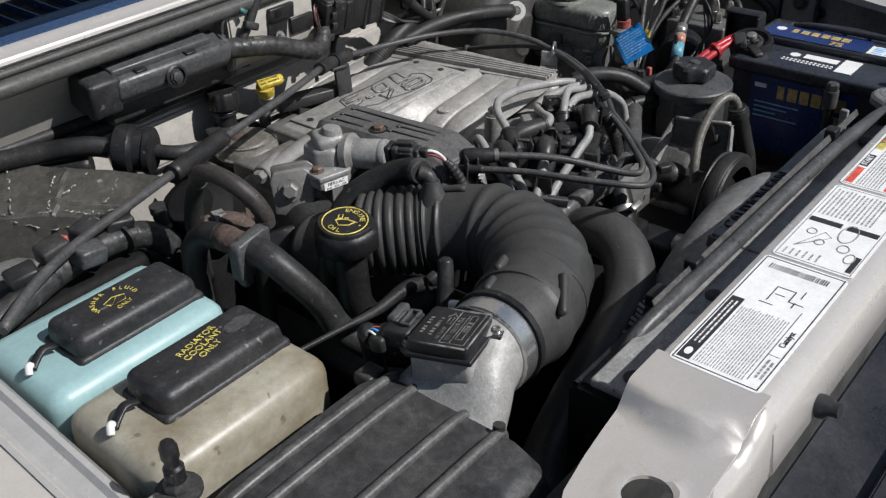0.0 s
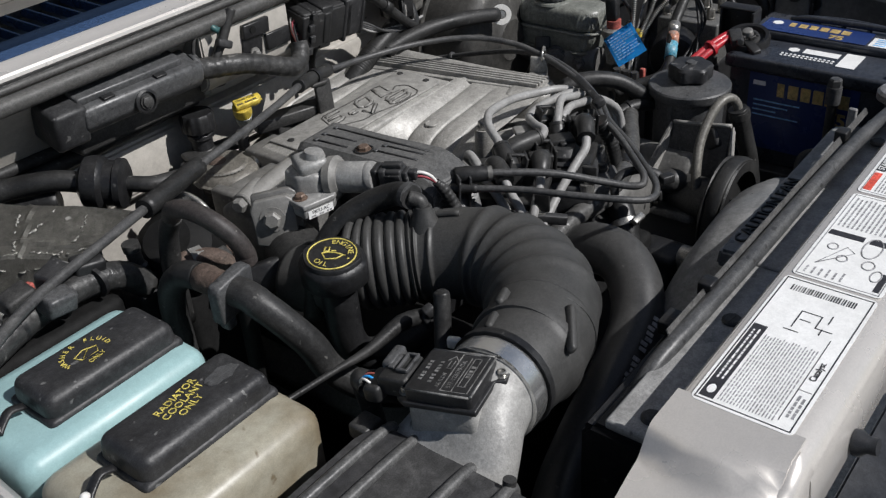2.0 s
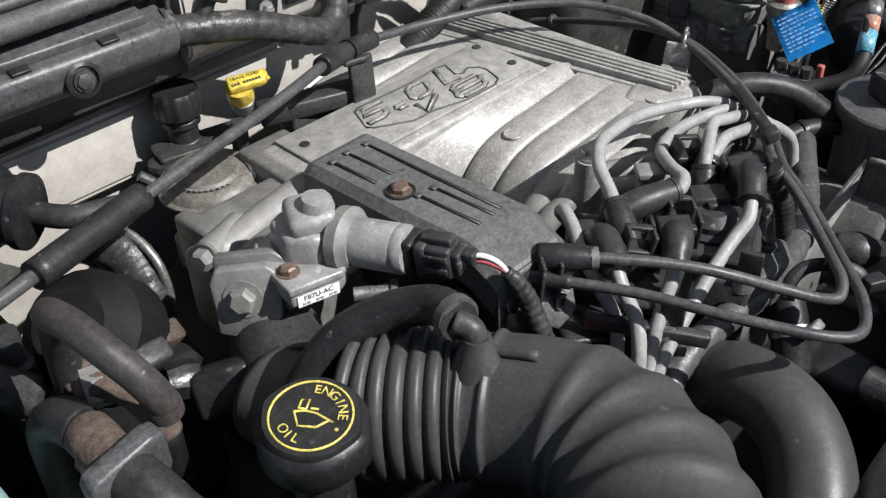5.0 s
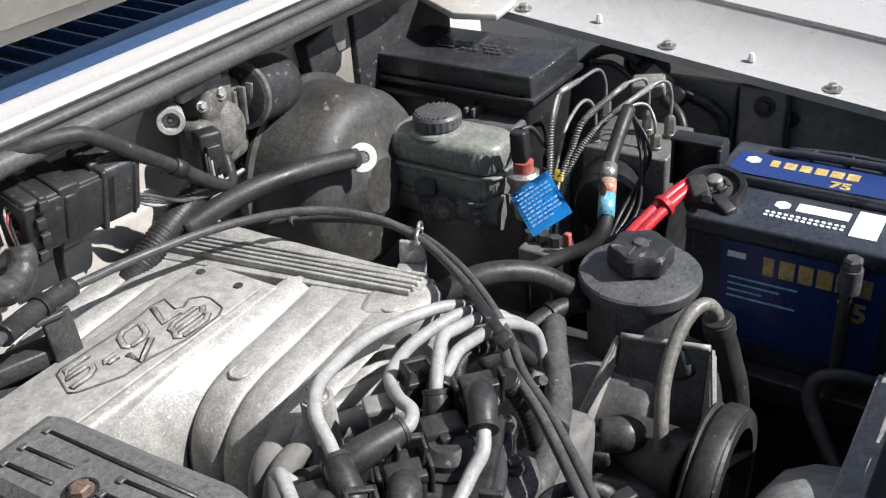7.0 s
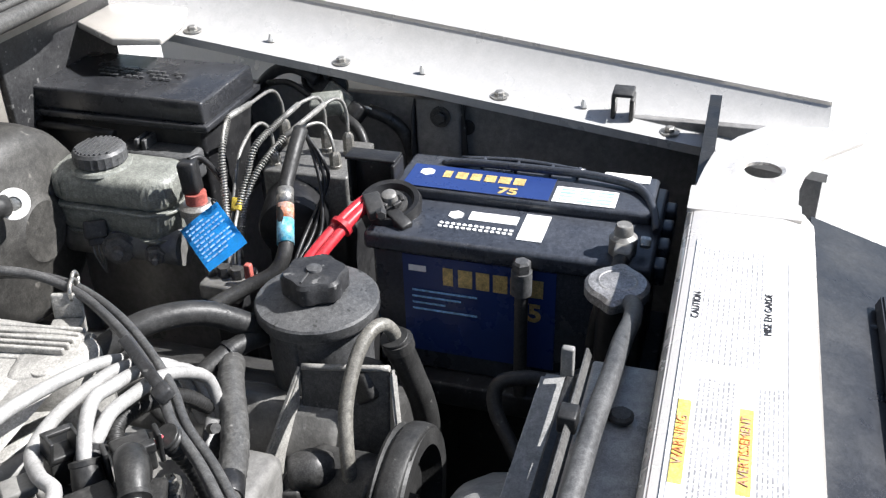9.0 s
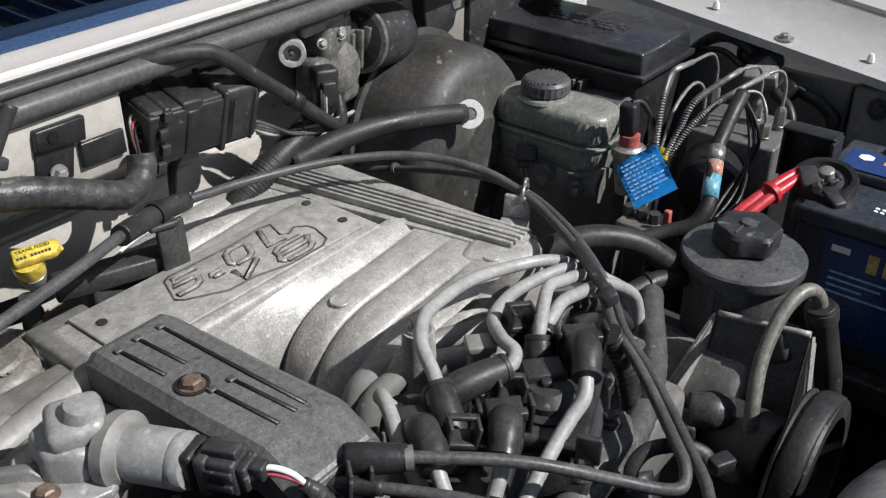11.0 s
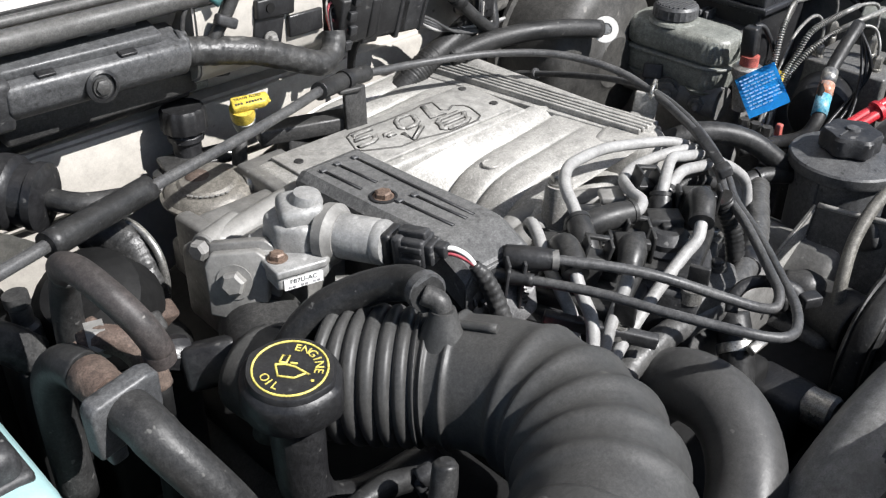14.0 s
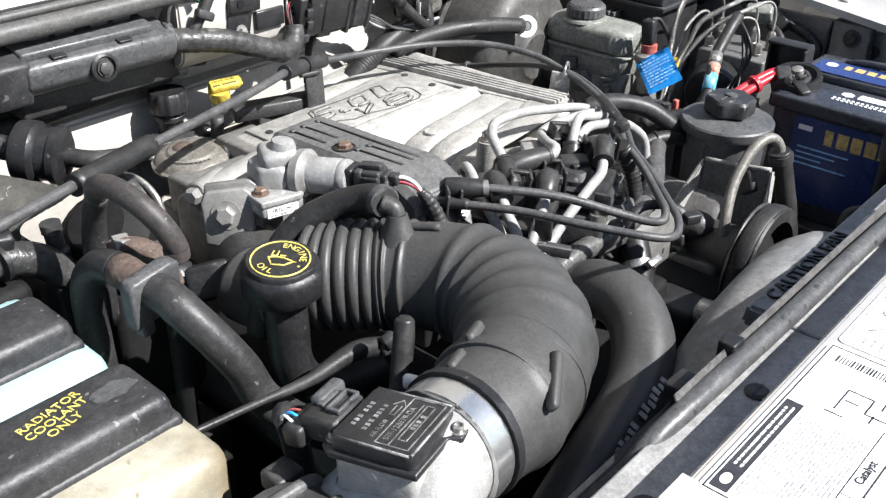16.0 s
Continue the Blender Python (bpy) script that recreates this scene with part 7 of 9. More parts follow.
part("module_arrow", merge(edge(0.004, 0.015, 0.0015, 0.0015), edge(0.004, 0.015, 0.0055, 0.0055), edge(0.004, 0.004, 0.0015, 0.0055), *[slab((0.009, 0.0008, 0.0007), sm @ Matrix.Translation((0.0185, 0.0035 + sg * 0.0028, 0.0193)) @ pose(0, 0, 0, 0, 0, -sg * 38), 0) for sg in (1, -1)]), MODULE_PRINT, mod)
writing("module_code", "57F-12B579-DA", 0.0062, sm @ Matrix.Translation((-0.002, -0.0075, 0.0194)), MODULE_PRINT, mod, 0.0004, 0.95)
writing("module_word", "AIR FLOW", 0.0055, sm @ Matrix.Translation((-0.012, 0.0035, 0.0194)), MODULE_PRINT, mod, 0.0004, 0.8)
part("module_print", merge(*[slab((0.0028, 0.0036, 0.0006), sm @ Matrix.Translation((u, v, 0.0193)), 0) for v, us in ((-0.019, (-0.004, 0.0, 0.004, 0.010)), (0.013, (-0.016, -0.0115, -0.007, -0.001, 0.003, 0.007, 0.0115)), (0.0235, (-0.014, -0.0095, -0.005, 0.002, 0.0065, 0.011))) for u in us]), MODULE_PRINT, mod, "raised unreadable code")
for u, v in ((0.0205, -0.0395), (-0.020, 0.0375)):
    at = (sm @ Vector((u, v, 0.0065)))[:]
    part("screw", merge(lathe([(0.0062, 0), (0.0062, 0.0012)], at, (0, 0, 1), 18), lathe([(0.0042, 0.001), (0.0042, 0.005), (0.003, 0.0055), (0.0026, 0.004), (0.0005, 0.004)], at, (0, 0, 1), 16)), STEEL, maf)
plug = part("plug", merge(slab((0.040, 0.030, 0.020), sm @ Matrix.Translation((0.0, 0.052, -0.002)), 0.003), slab((0.034, 0.018, 0.018), sm @ Matrix.Translation((-0.010, 0.072, -0.008)), 0.004)), RUBBER_DUST, maf, "dusty black wiring plug")
part("latch", merge(*[slab(z, sm @ Matrix.Translation(o), 0.0008) for z, o in (((0.026, 0.003, 0.004), (0.004, 0.040, 0.018)), ((0.026, 0.003, 0.004), (0.004, 0.050, 0.018)), ((0.003, 0.012, 0.004), (-0.008, 0.045, 0.018)), ((0.003, 0.012, 0.004), (0.016, 0.045, 0.018)), ((0.020, 0.006, 0.003), (0.004, 0.058, 0.018)))]), GREY_PLASTIC, plug)
part("rear_block", slab((0.030, 0.012, 0.012), sm @ Matrix.Translation((0.012, 0.064, 0.010)), 0.003), GREY_PLASTIC, plug)
for k, mt in enumerate((WHITE, TAG_BLUE, RED_DULL, BLACK)):
    part("wire", sweep([sm @ Vector((-0.018 + 0.007 * k, 0.070, 0.004)), sm @ Vector((-0.019 + 0.007 * k, 0.080, 0.013 - 0.002 * k)), sm @ Vector((-0.015 + 0.004 * k, 0.089, 0.006)), sm @ Vector((-0.010, 0.094, -0.010))], 0.0013, 6), mt, plug)
part("cast_mark", sweep([(0.530 + 0.007 * math.cos(a), 0.505 + 0.009 * math.sin(a), 0.9905 + 0.007 * math.cos(a)) for a in (2 * math.pi * k / 18 for k in range(19))], 0.0008, 5, 1, True), ALU_DARK, maf)
part("lead", sweep([(sm @ Vector((-0.01, 0.085, -0.004)))[:], (0.54, 0.583, 1.0), (0.552, 0.592, 0.97), (0.56, 0.585, 0.88)], 0.011, 10), TAPE, maf)
airbox = thing("air_filter_box", (0.40, 0.44, 0.70), "dusty black ribbed plastic air filter box", "air filter box")
bm = bmesh.new()
ring_pts = lambda x0, x1, y0, y1, r, z: [bm.verts.new((cx + r * math.cos(radians(a)), cy + r * math.sin(radians(a)), z)) for cx, cy, a0 in ((x1 - r, y1 - r, 0), (x0 + r, y1 - r, 90), (x0 + r, y0 + r, 180), (x1 - r, y0 + r, 270)) for a in (a0, a0 + 30, a0 + 60, a0 + 90)]
loops = [ring_pts(0.27, 0.535, 0.315, 0.572, 0.03, 0.72), ring_pts(0.275, 0.530, 0.318, 0.570, 0.03, 0.86), ring_pts(0.282, 0.522, 0.325, 0.565, 0.03, 0.945), ring_pts(0.292, 0.522, 0.338, 0.558, 0.03, 0.970), ring_pts(0.305, 0.517, 0.352, 0.548, 0.028, 0.983)]
for a, b in zip(loops, loops[1:]):
    for k in range(16):
        bm.faces.new((a[k], a[(k + 1) % 16], b[(k + 1) % 16], b[k]))
bm.faces.new(loops[-1])
bm.faces.new(loops[0][::-1])
part("shell", soften(bm, 50), LID, airbox)
for y in (0.532, 0.502, 0.440, 0.398):
    part("rib", sweep([(0.526, y, 0.950), (0.524, y, 0.970), (0.512, y, 0.9825), (0.42, y, 0.9850), (0.32, y, 0.983), (0.298, y, 0.972), (0.285, y, 0.93)], 0.0055, 10, 5), LID_RIB, airbox)
part("clip", block((0.50, 0.545, 0.965), (0.525, 0.568, 0.982), 0.003), STEEL_DARK, airbox)
part("pin", lathe([(0.006, 0), (0.006, 0.012)], (0.519, 0.40, 0.978), (0.2, 0, 1), 12), STEEL_DARK, airbox)
part("foot", block((0.29, 0.34, 0.44), (0.51, 0.55, 0.73), 0.01), CAVITY_SHADE, airbox)

# ---- oil filler ----
oil = thing("oil_filler", (0.664, 0.735, 0.88), "black oil filler cap with yellow print on its neck", "oil filler")
oc = axes((0.6615, 0.733, 1.0035), (-0.05, -0.08, 1), (0.75, -0.66, 0))
capo = part("cap", moved(lathe([(0.026, -0.014), (0.0365, -0.013), (0.0378, -0.011), (0.0378, 0.008), (0.0362, 0.0125), (0.0328, 0.0150), (0.0320, 0.0190), (0.0312, 0.0200), (0.001, 0.0200)], (0, 0, 0), (0, 0, 1), 64, (1, 0, 0), lambda a: 1 + 0.06 * max(0, math.cos(2 * a + 0.9)) ** 10), oc), BLACK, oil)
part("ring", moved(merge(sweep([(0.0272 * math.cos(a), 0.0272 * math.sin(a), 0.0203) for a in (2 * math.pi * k / 40 for k in range(41))], 0.0009, 6, 1, True)), oc), YELLOW_PRINT, capo, "yellow printed ring")
for k, ch in enumerate("ENGINE"):
    a = radians(78 - 17.5 * k)
    writing("letter", ch, 0.0095, oc @ Matrix.Translation((0.0205 * math.cos(a), 0.0205 * math.sin(a), 0.0203)) @ pose(0, 0, 0, 0, 0, math.degrees(a) - 90), YELLOW_PRINT, capo, 0.0003)
for k, ch in enumerate("OIL"):
    a = radians(208 + 17 * k)
    writing("letter", ch, 0.0095, oc @ Matrix.Translation((0.0198 * math.cos(a), 0.0198 * math.sin(a), 0.0203)) @ pose(0, 0, 0, 0, 0, math.degrees(a) + 90), YELLOW_PRINT, capo, 0.0003)
icon = [(0.9 * u, 0.9 * v) for u, v in ((-0.012, 0.004), (-0.009, -0.009), (0.004, -0.011), (0.013, -0.006), (0.016, -0.008), (0.004, 0.001), (-0.004, 0.004), (-0.012, 0.004))]
part("can_icon", moved(merge(sweep([(x, y, 0.0203) for x, y in icon], 0.0009, 6, 1, True), sweep([(-0.008, 0.006, 0.0203), (-0.006, 0.013, 0.0203), (-0.001, 0.012, 0.0203), (-0.003, 0.005, 0.0203), (-0.008, 0.006, 0.0203)], 0.0009, 6, 1, True),
                             sweep([(0.0, 0.005, 0.0203), (0.005, 0.004, 0.0203)], 0.0009, 6, 1, True), lathe([(0.0014, 0), (0.0012, 0.0003)], (0.0165, -0.0125, 0.0202), (0, 0, 1), 10)), oc), YELLOW_PRINT, capo)
part("neck", sweep([(0.6615, 0.733, 1.0), (0.662, 0.731, 0.95), (0.664, 0.729, 0.905), (0.682, 0.724, 0.872), (0.73, 0.725, 0.85), (0.80, 0.735, 0.83)], [0.0215, 0.0208, 0.020, 0.020, 0.020, 0.020], 24), BLACK, oil)

# ---- passenger side: tanks, hoses, heater parts ----
def tank(name, y0, y1, mat, label, cap_y0, cap_y1):
    t = thing(name, (0.39, (y0 + y1) / 2, 0.70), label, "fluid tank")
    part("bottle", merge(block((0.285, y0, 0.70), (0.505, y1, 0.984), 0.022, 4), block((0.31, y0 + 0.015, 0.44), (0.48, y1 - 0.015, 0.72), 0.01)), mat, t)
    c = part("cap", block((0.338, cap_y0, 0.972), (0.494, cap_y1, 1.012), 0.011, 4, 0.95), BLACK_DUST, t, "dusty black moulded cap")
    part("cap_rim", block((0.336, cap_y0 - 0.002, 0.976), (0.496, cap_y1 + 0.002, 0.990), 0.006, 3), BLACK_DUST, c)
    my = cap_y0 + 0.042
    part("strap", sweep([(0.336, my, 0.992), (0.322, my, 0.996), (0.309, my - 0.004, 0.990), (0.302, my - 0.008, 0.986)], 0.006, 8, 5, flat=0.5), BLACK, c)
    part("hook", sweep([(0.306, my - 0.004, 0.984), (0.300, my - 0.008, 0.992), (0.296, my - 0.012, 0.985)], 0.0042, 8), WHITE, t)
    return t, c


wash, wcap = tank("washer_tank", 0.766, 0.925, TANK_WASH, "pale blue-white washer fluid tank with black cap", 0.797, 0.868)
cool, ccap = tank("coolant_tank", 0.600, 0.758, TANK_COOL, "yellowed stained coolant tank with black cap", 0.653, 0.726)
for k, s in enumerate(("RADIATOR", "COOLANT", "ONLY")):
    writing("letters", s, 0.0105, Matrix.Translation((0.415 + 0.0008 * k, 0.701 - 0.0105 * k, 1.0125)) @ pose(0, 0, 0, 0, 0, 12), YELLOW_PRINT, ccap, 0.0003, 1.05)
for k, ch in enumerate("WASHER FLUID"):
    a = radians(192 - 18.5 * k)
    writing("letter", ch, 0.0078, Matrix.Translation((0.408 + 0.024 * math.cos(a), 0.833 + 0.019 * math.sin(a), 1.0125)) @ pose(0, 0, 0, 0, 0, math.degrees(a) - 90), YELLOW_PRINT, wcap, 0.0003) if ch != " " else None
writing("letters", "ONLY", 0.0075, Matrix.Translation((0.411, 0.817, 1.0125)) @ pose(0, 0, 0, 0, 0, 10), YELLOW_PRINT, wcap, 0.0003, 1.0)
part("icon", sweep([(0.399 + u, 0.824 + v, 1.0126) for u, v in ((0, 0), (-0.004, 0.009), (0.009, 0.014), (0.022, 0.009), (0.018, 0.0), (0.0, 0.0), (0.014, 0.012))], 0.0006, 5, 1, True), YELLOW_PRINT, wcap)
bm = bmesh.new()
rg = random.Random(3)
outline = [(0.462 + (0.016 + 0.005 * rg.random()) * math.cos(a), 0.690 + (0.008 + 0.004 * rg.random()) * math.sin(a)) for a in (2 * math.pi * k / 14 for k in range(14))]
part("scuff", prism(outline, 0.0006, 0, 0, Matrix.Translation((0, 0, 1.0118))), GREY_PLASTIC, ccap, "worn grey scuff")

stud = thing("hood_bump_stop", (0.293, 0.576, 0.96), "black rubber hood stop on a round plate", "bump stop")
part("plate", lathe([(0.021, -0.004), (0.021, 0.0), (0.010, 0.003)], (0.293, 0.576, 0.986), (0, 0, 1), 26), STEEL_DARK, stud)
part("bracket", block((0.262, 0.562, 0.90), (0.300, 0.592, 0.984), 0.003), PAINT_FLANGE, stud)
part("base_nut", lathe([(0.0125, 0), (0.013, 0.005), (0.010, 0.010)], (0.293, 0.576, 0.988), (0, 0, 1), 8), STEEL_DARK, stud)
part("stem", merge(lathe([(0.0095, 0), (0.0092, 0.014), (0.0068, 0.017), (0.0068, 0.023), (0.0082, 0.026), (0.0082, 0.037), (0.006, 0.042), (0.001, 0.043)], (0.293, 0.576, 0.998), (0, 0, 1), 18), slab((0.021, 0.010, 0.013), axes((0.293, 0.576, 0.999), (0, 0, 1), (1, 0.4, 0)), 0.003)), BLACK, stud)

heater = thing("coolant_hose_lower", (0.56, 0.76, 0.88), "dusty black coolant hose with square flange plate", "hose")
part("hose", sweep([(0.556, 0.775, 1.021), (0.559, 0.757, 1.018), (0.563, 0.740, 1.008), (0.574, 0.722, 0.986), (0.588, 0.705, 0.955), (0.602, 0.69, 0.915), (0.64, 0.655, 0.875), (0.70, 0.63, 0.85), (0.78, 0.60, 0.82)], 0.0168, 24, 8, wave=lambda s: 1 + 0.03 * math.exp(-((s - 0.030) / 0.003) ** 2)), RUBBER_DUST, heater)
part("rear_bend", sweep([(0.555, 0.830, 1.019), (0.551, 0.855, 1.014), (0.547, 0.878, 0.99), (0.546, 0.885, 0.95), (0.546, 0.885, 0.86)], 0.0158, 20), RUBBER, heater)
part("band", lathe([(0.0150, 0), (0.0162, 0.002), (0.0162, 0.016), (0.0155, 0.018), (0.0155, 0.032), (0.0148, 0.034)], (0.555, 0.829, 1.019), (0.03, -1, 0.03), 26), RUST, heater, "rusty worn pipe collar")
part("core", lathe([(0.0135, 0), (0.0135, 0.06)], (0.556, 0.82, 1.019), (0.0, -1, 0.03), 20), RUST, heater)
fp = axes((0.556, 0.789, 1.018), (0.12, -0.97, -0.1), (0.95, 0.15, 0.05))
part("flange_plate", merge(prism([(-0.027, -0.028), (0.020, -0.026), (0.027, -0.012), (0.027, 0.020), (0.018, 0.024), (-0.024, 0.022), (-0.028, 0.014)], 0.016, 0.003, 2, fp), slab((0.014, 0.016, 0.014), fp @ Matrix.Translation((-0.012, -0.034, 0.0)), 0.003)), GREY_PLASTIC, heater, "square grey flange plate")
upper = thing("heater_hose_bent", (0.58, 0.85, 0.98), "dusty reddish rubber heater hose bent into a hook", "hose")
part("hose", sweep([(0.578, 0.892, 1.062), (0.572, 0.876, 1.080), (0.573, 0.848, 1.088), (0.579, 0.820, 1.080), (0.588, 0.803, 1.062), (0.595, 0.797, 1.042), (0.598, 0.800, 1.030)], 0.0108, 20, 8), HOSE_RUST, upper)
part("leg", sweep([(0.584, 0.93, 0.90), (0.584, 0.926, 0.99), (0.582, 0.912, 1.035), (0.577, 0.888, 1.066)], [0.0125, 0.0125, 0.0115, 0.0108], 18), RUBBER, upper)
part("end_cuff", lathe([(0.0108, 0), (0.0118, 0.002), (0.0118, 0.012), (0.010, 0.014)], (0.596, 0.798, 1.038), (0.12, 0.1, -1), 22), HOSE_RUST, upper)
iron = thing("exhaust_gas_pipe", (0.60, 0.86, 0.90), "rusty iron pipe and elbow beside the hose", "pipe")
part("elbow", sweep([(0.570, 0.868, 1.012), (0.583, 0.862, 1.016), (0.596, 0.848, 1.012), (0.602, 0.832, 0.998), (0.604, 0.826, 0.98)], 0.0115, 16), RUST, iron)
# pipe tail, column and rear body carry the cavity's shade as their colour
part("pipe_tail", sweep([(0.604, 0.827, 0.984), (0.604, 0.83, 0.90), (0.604, 0.835, 0.78)], 0.0105, 14), CAVITY_SHADE, iron)
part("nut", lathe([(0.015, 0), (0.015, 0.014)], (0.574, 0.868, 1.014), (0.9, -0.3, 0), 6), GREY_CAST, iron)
part("column", block((0.58, 0.81, 0.44), (0.64, 0.90, 0.80), 0.01), CAVITY_SHADE, iron)
part("rear_body", merge(lathe([(0.05, 0), (0.055, 0.01), (0.05, 0.05), (0.03, 0.07)], (0.64, 0.98, 0.94), (-0.5, -0.3, 0.8), 24), block((0.60, 0.94, 0.44), (0.70, 1.05, 0.92), 0.01)), CAVITY_SHADE, iron)
for k in range(4):
    part("hardware", slab((0.03, 0.02, 0.03), axes((0.60 + 0.02 * k, 0.93 + 0.025 * (k % 2), 0.965 - 0.01 * k), (0.3 * k - 0.4, -0.5, 0.8), (1, 0, 0)), 0.004), (RUST, ALU_DARK, STEEL_DARK, RUST)[k], iron)
schrader = thing("valve_stem", (0.56, 0.96, 0.94), "small worn metal valve stem", "valve")
part("stem", lathe([(0.012, 0), (0.012, 0.03), (0.009, 0.034), (0.009, 0.05), (0.0105, 0.052), (0.0105, 0.062)], (0.565, 0.965, 0.95), (-0.05, 0.05, 1), 18), STEEL_DARK, schrader)
part("sleeve", block((0.54, 0.94, 0.44), (0.585, 0.985, 0.955), 0.008), CAVITY_SHADE, schrader)

check = thing("vacuum_check_valve", (0.64, 1.08, 0.98), "black round vacuum valve with rubber hoses", "valve")
cz = Vector((0.60, -0.72, -0.10)).normalized()
c0 = Vector((0.622, 1.115, 1.022))
part("housing", lathe([(0.020, -0.02), (0.034, -0.012), (0.036, -0.004), (0.036, 0.008), (0.033, 0.012), (0.030, 0.014), (0.030, 0.026), (0.033, 0.028), (0.033, 0.036), (0.026, 0.040), (0.012, 0.041)], c0, cz, 36), BLACK, check)
part("outlet", sweep([c0 + cz * 0.03, c0 + cz * 0.07, c0 + cz * 0.10 + Vector((0.02, 0.01, 0))], [0.011, 0.0105, 0.010], 12), RUBBER_DUST, check)
part("hose", sweep([c0 - cz * 0.01, c0 - cz * 0.05 + Vector((-0.01, 0, 0.006)), (0.52, 1.2, 1.03), (0.44, 1.235, 1.03), (0.34, 1.25, 1.02)], 0.014, 16), RUBBER, check)
part("hose", sweep([(0.585, 1.15, 1.005), (0.54, 1.19, 1.0), (0.48, 1.22, 1.0), (0.36, 1.24, 0.99)], 0.014, 14), RUBBER, check)
strut = thing("brake_pipe_arc", (0.70, 1.02, 0.90), "thin bright pipe bent beside a braided hose", "pipe")
part("pipe", sweep([(0.68, 1.09, 0.985), (0.702, 1.053, 0.985), (0.709, 1.027, 0.975), (0.711, 1.011, 0.955), (0.709, 1.007, 0.92), (0.698, 1.012, 0.87)], 0.004, 10, 8), STEEL, strut)
part("braid", sweep([(0.678, 1.086, 0.97), (0.694, 1.056, 0.968), (0.701, 1.038, 0.952), (0.698, 1.021, 0.925), (0.687, 1.019, 0.88), (0.677, 1.029, 0.83)], 0.021, 20, 10, wave=lambda s: 1 + 0.03 * math.sin(s * 1500)), TAPE, strut, "dark braided hose")

shield = thing("heater_box_shield", (0.47, 1.08, 0.88), "dirty crumpled grey heat shield over the heater box", "heat shield")
bm = bmesh.new()
NU, NV = 46, 30
sh = []
for j in range(NV + 1):
    row = []
    for i in range(NU + 1):
        u, v = i / NU, j / NV
        w = 1.30 * u - 0.22
        back = Vector((0.515, 1.205, 1.016)).lerp(Vector((0.606, 1.018, 1.016)), w)
        crease = Vector((0.444, 1.135, 0.988)).lerp(Vector((0.545, 1.03, 0.984)), w)
        foot = Vector((0.436, 1.125, 0.93)).lerp(Vector((0.54, 1.02, 0.93)), w)
        p = back.lerp(crease, v / 0.62) if v < 0.62 else crease.lerp(foot, (v - 0.62) / 0.38)
        fold = abs((u * 1.5 + v * 0.6) % 1.0 - 0.5) * 0.010 + abs((v * 1.7 - u * 0.8) % 1.0 - 0.5) * 0.006 + 0.003 * max(0.0, 1 - abs(u - 0.42 - 0.1 * v) / 0.02) + 0.003 * max(0.0, 1 - abs(v - 0.35 - 0.2 * u) / 0.03)
        p.z += fold + 0.0005 * rg.uniform(-1, 1)
        row.append(bm.verts.new(p))
    sh.append(row)
for j in range(NV):
    for i in range(NU):
        bm.faces.new((sh[j][i], sh[j][i + 1], sh[j + 1][i + 1], sh[j + 1][i]))
crease_lines = [[(4, 0), (6, 8), (9, 17), (12, 29)], [(17, 2), (18, 10), (21, 18)], [(2, 17), (14, 18), (24, 17), (34, 18), (43, 17)], [(26, 1), (24, 9), (20, 17)], [(10, 20), (20, 23), (31, 21)], [(34, 3), (36, 11), (33, 18), (35, 27)]]
crease_pts = [[sh[j][i].co + Vector((-0.0004, -0.0006, 0.0012 + 0.0006 * rg.random())) for i, j in line] for line in crease_lines]
bmesh.ops.solidify(bm, geom=bm.faces[:], thickness=0.003)
part("sheet", soften(bm, 9), HEATSHIELD, shield)
CREASE = material("bright_crease_fleck", (0.36, 0.35, 0.32), 0.5, 0.2, (0.14, 0.136, 0.125), 0.95, 90, 260, 0.3, mid=0.5)
for pts in crease_pts:
    line = [q.lerp(r, f) for q, r in zip(pts, pts[1:]) for f in (k / 14 for k in range(14))]
    k = 0
    while k < len(line) - 3:
        n = rg.choice((1, 2, 2, 3))
        if rg.random() < 0.62:
            jog = [q + Vector((rg.uniform(-1, 1), rg.uniform(-1, 1), 0.2 * rg.uniform(-1, 1))) * 0.0022 for q in line[k:k + n + 1]]
            part("crease", sweep(jog, [0.0004, rg.uniform(0.001, 0.0026), 0.0004], 6, 3, flat=0.45), CREASE, shield)
        k += n
part("box", block((0.36, 1.0, 0.44), (0.60, 1.26, 0.93), 0.02), CAVITY_SHADE, shield)
solid("foil_sheet", moved(lathe([(0.05, 0), (0.045, 0.02), (0.02, 0.03), (0.001, 0.032)], (0.385, 1.02, 0.95), (-0.2, -0.3, 1), 14), Matrix()), COPPER, "crinkled bright foil beside the heater box", "foil")

# clutter between tank and heater box
plugs = thing("wiring_connectors", (0.45, 0.95, 0.96), "cluster of dusty black wiring plugs and taped looms", "connectors")
part("loom", sweep([(0.30, 0.93, 0.985), (0.36, 0.94, 0.995), (0.42, 0.955, 1.0), (0.48, 0.96, 1.0), (0.53, 0.955, 0.99), (0.56, 0.95, 0.96)], 0.017, 14), TAPE, plugs)
for k, (x, y, z) in enumerate(((0.37, 0.95, 1.005), (0.415, 0.962, 1.012), (0.462, 0.968, 1.012), (0.50, 0.965, 1.004), (0.44, 0.935, 1.003))):
    part("plug", slab((0.036, 0.026, 0.024), axes((x, y, z), (0.1 * k - 0.2, -0.2, 1), (0.9, 0.25 * (k % 3) - 0.2, 0)), 0.004), (BLACK, RUBBER_DUST, BLACK_DUST, BLACK, GREY_PLASTIC)[k], plugs)
for k in range(3):
    part("cable_tie", clamp_ring((0.40 + 0.05 * k, 0.952, 0.999), (1, 0.15, 0), 0.0175, 0.005, 0.0012), BLACK, plugs)
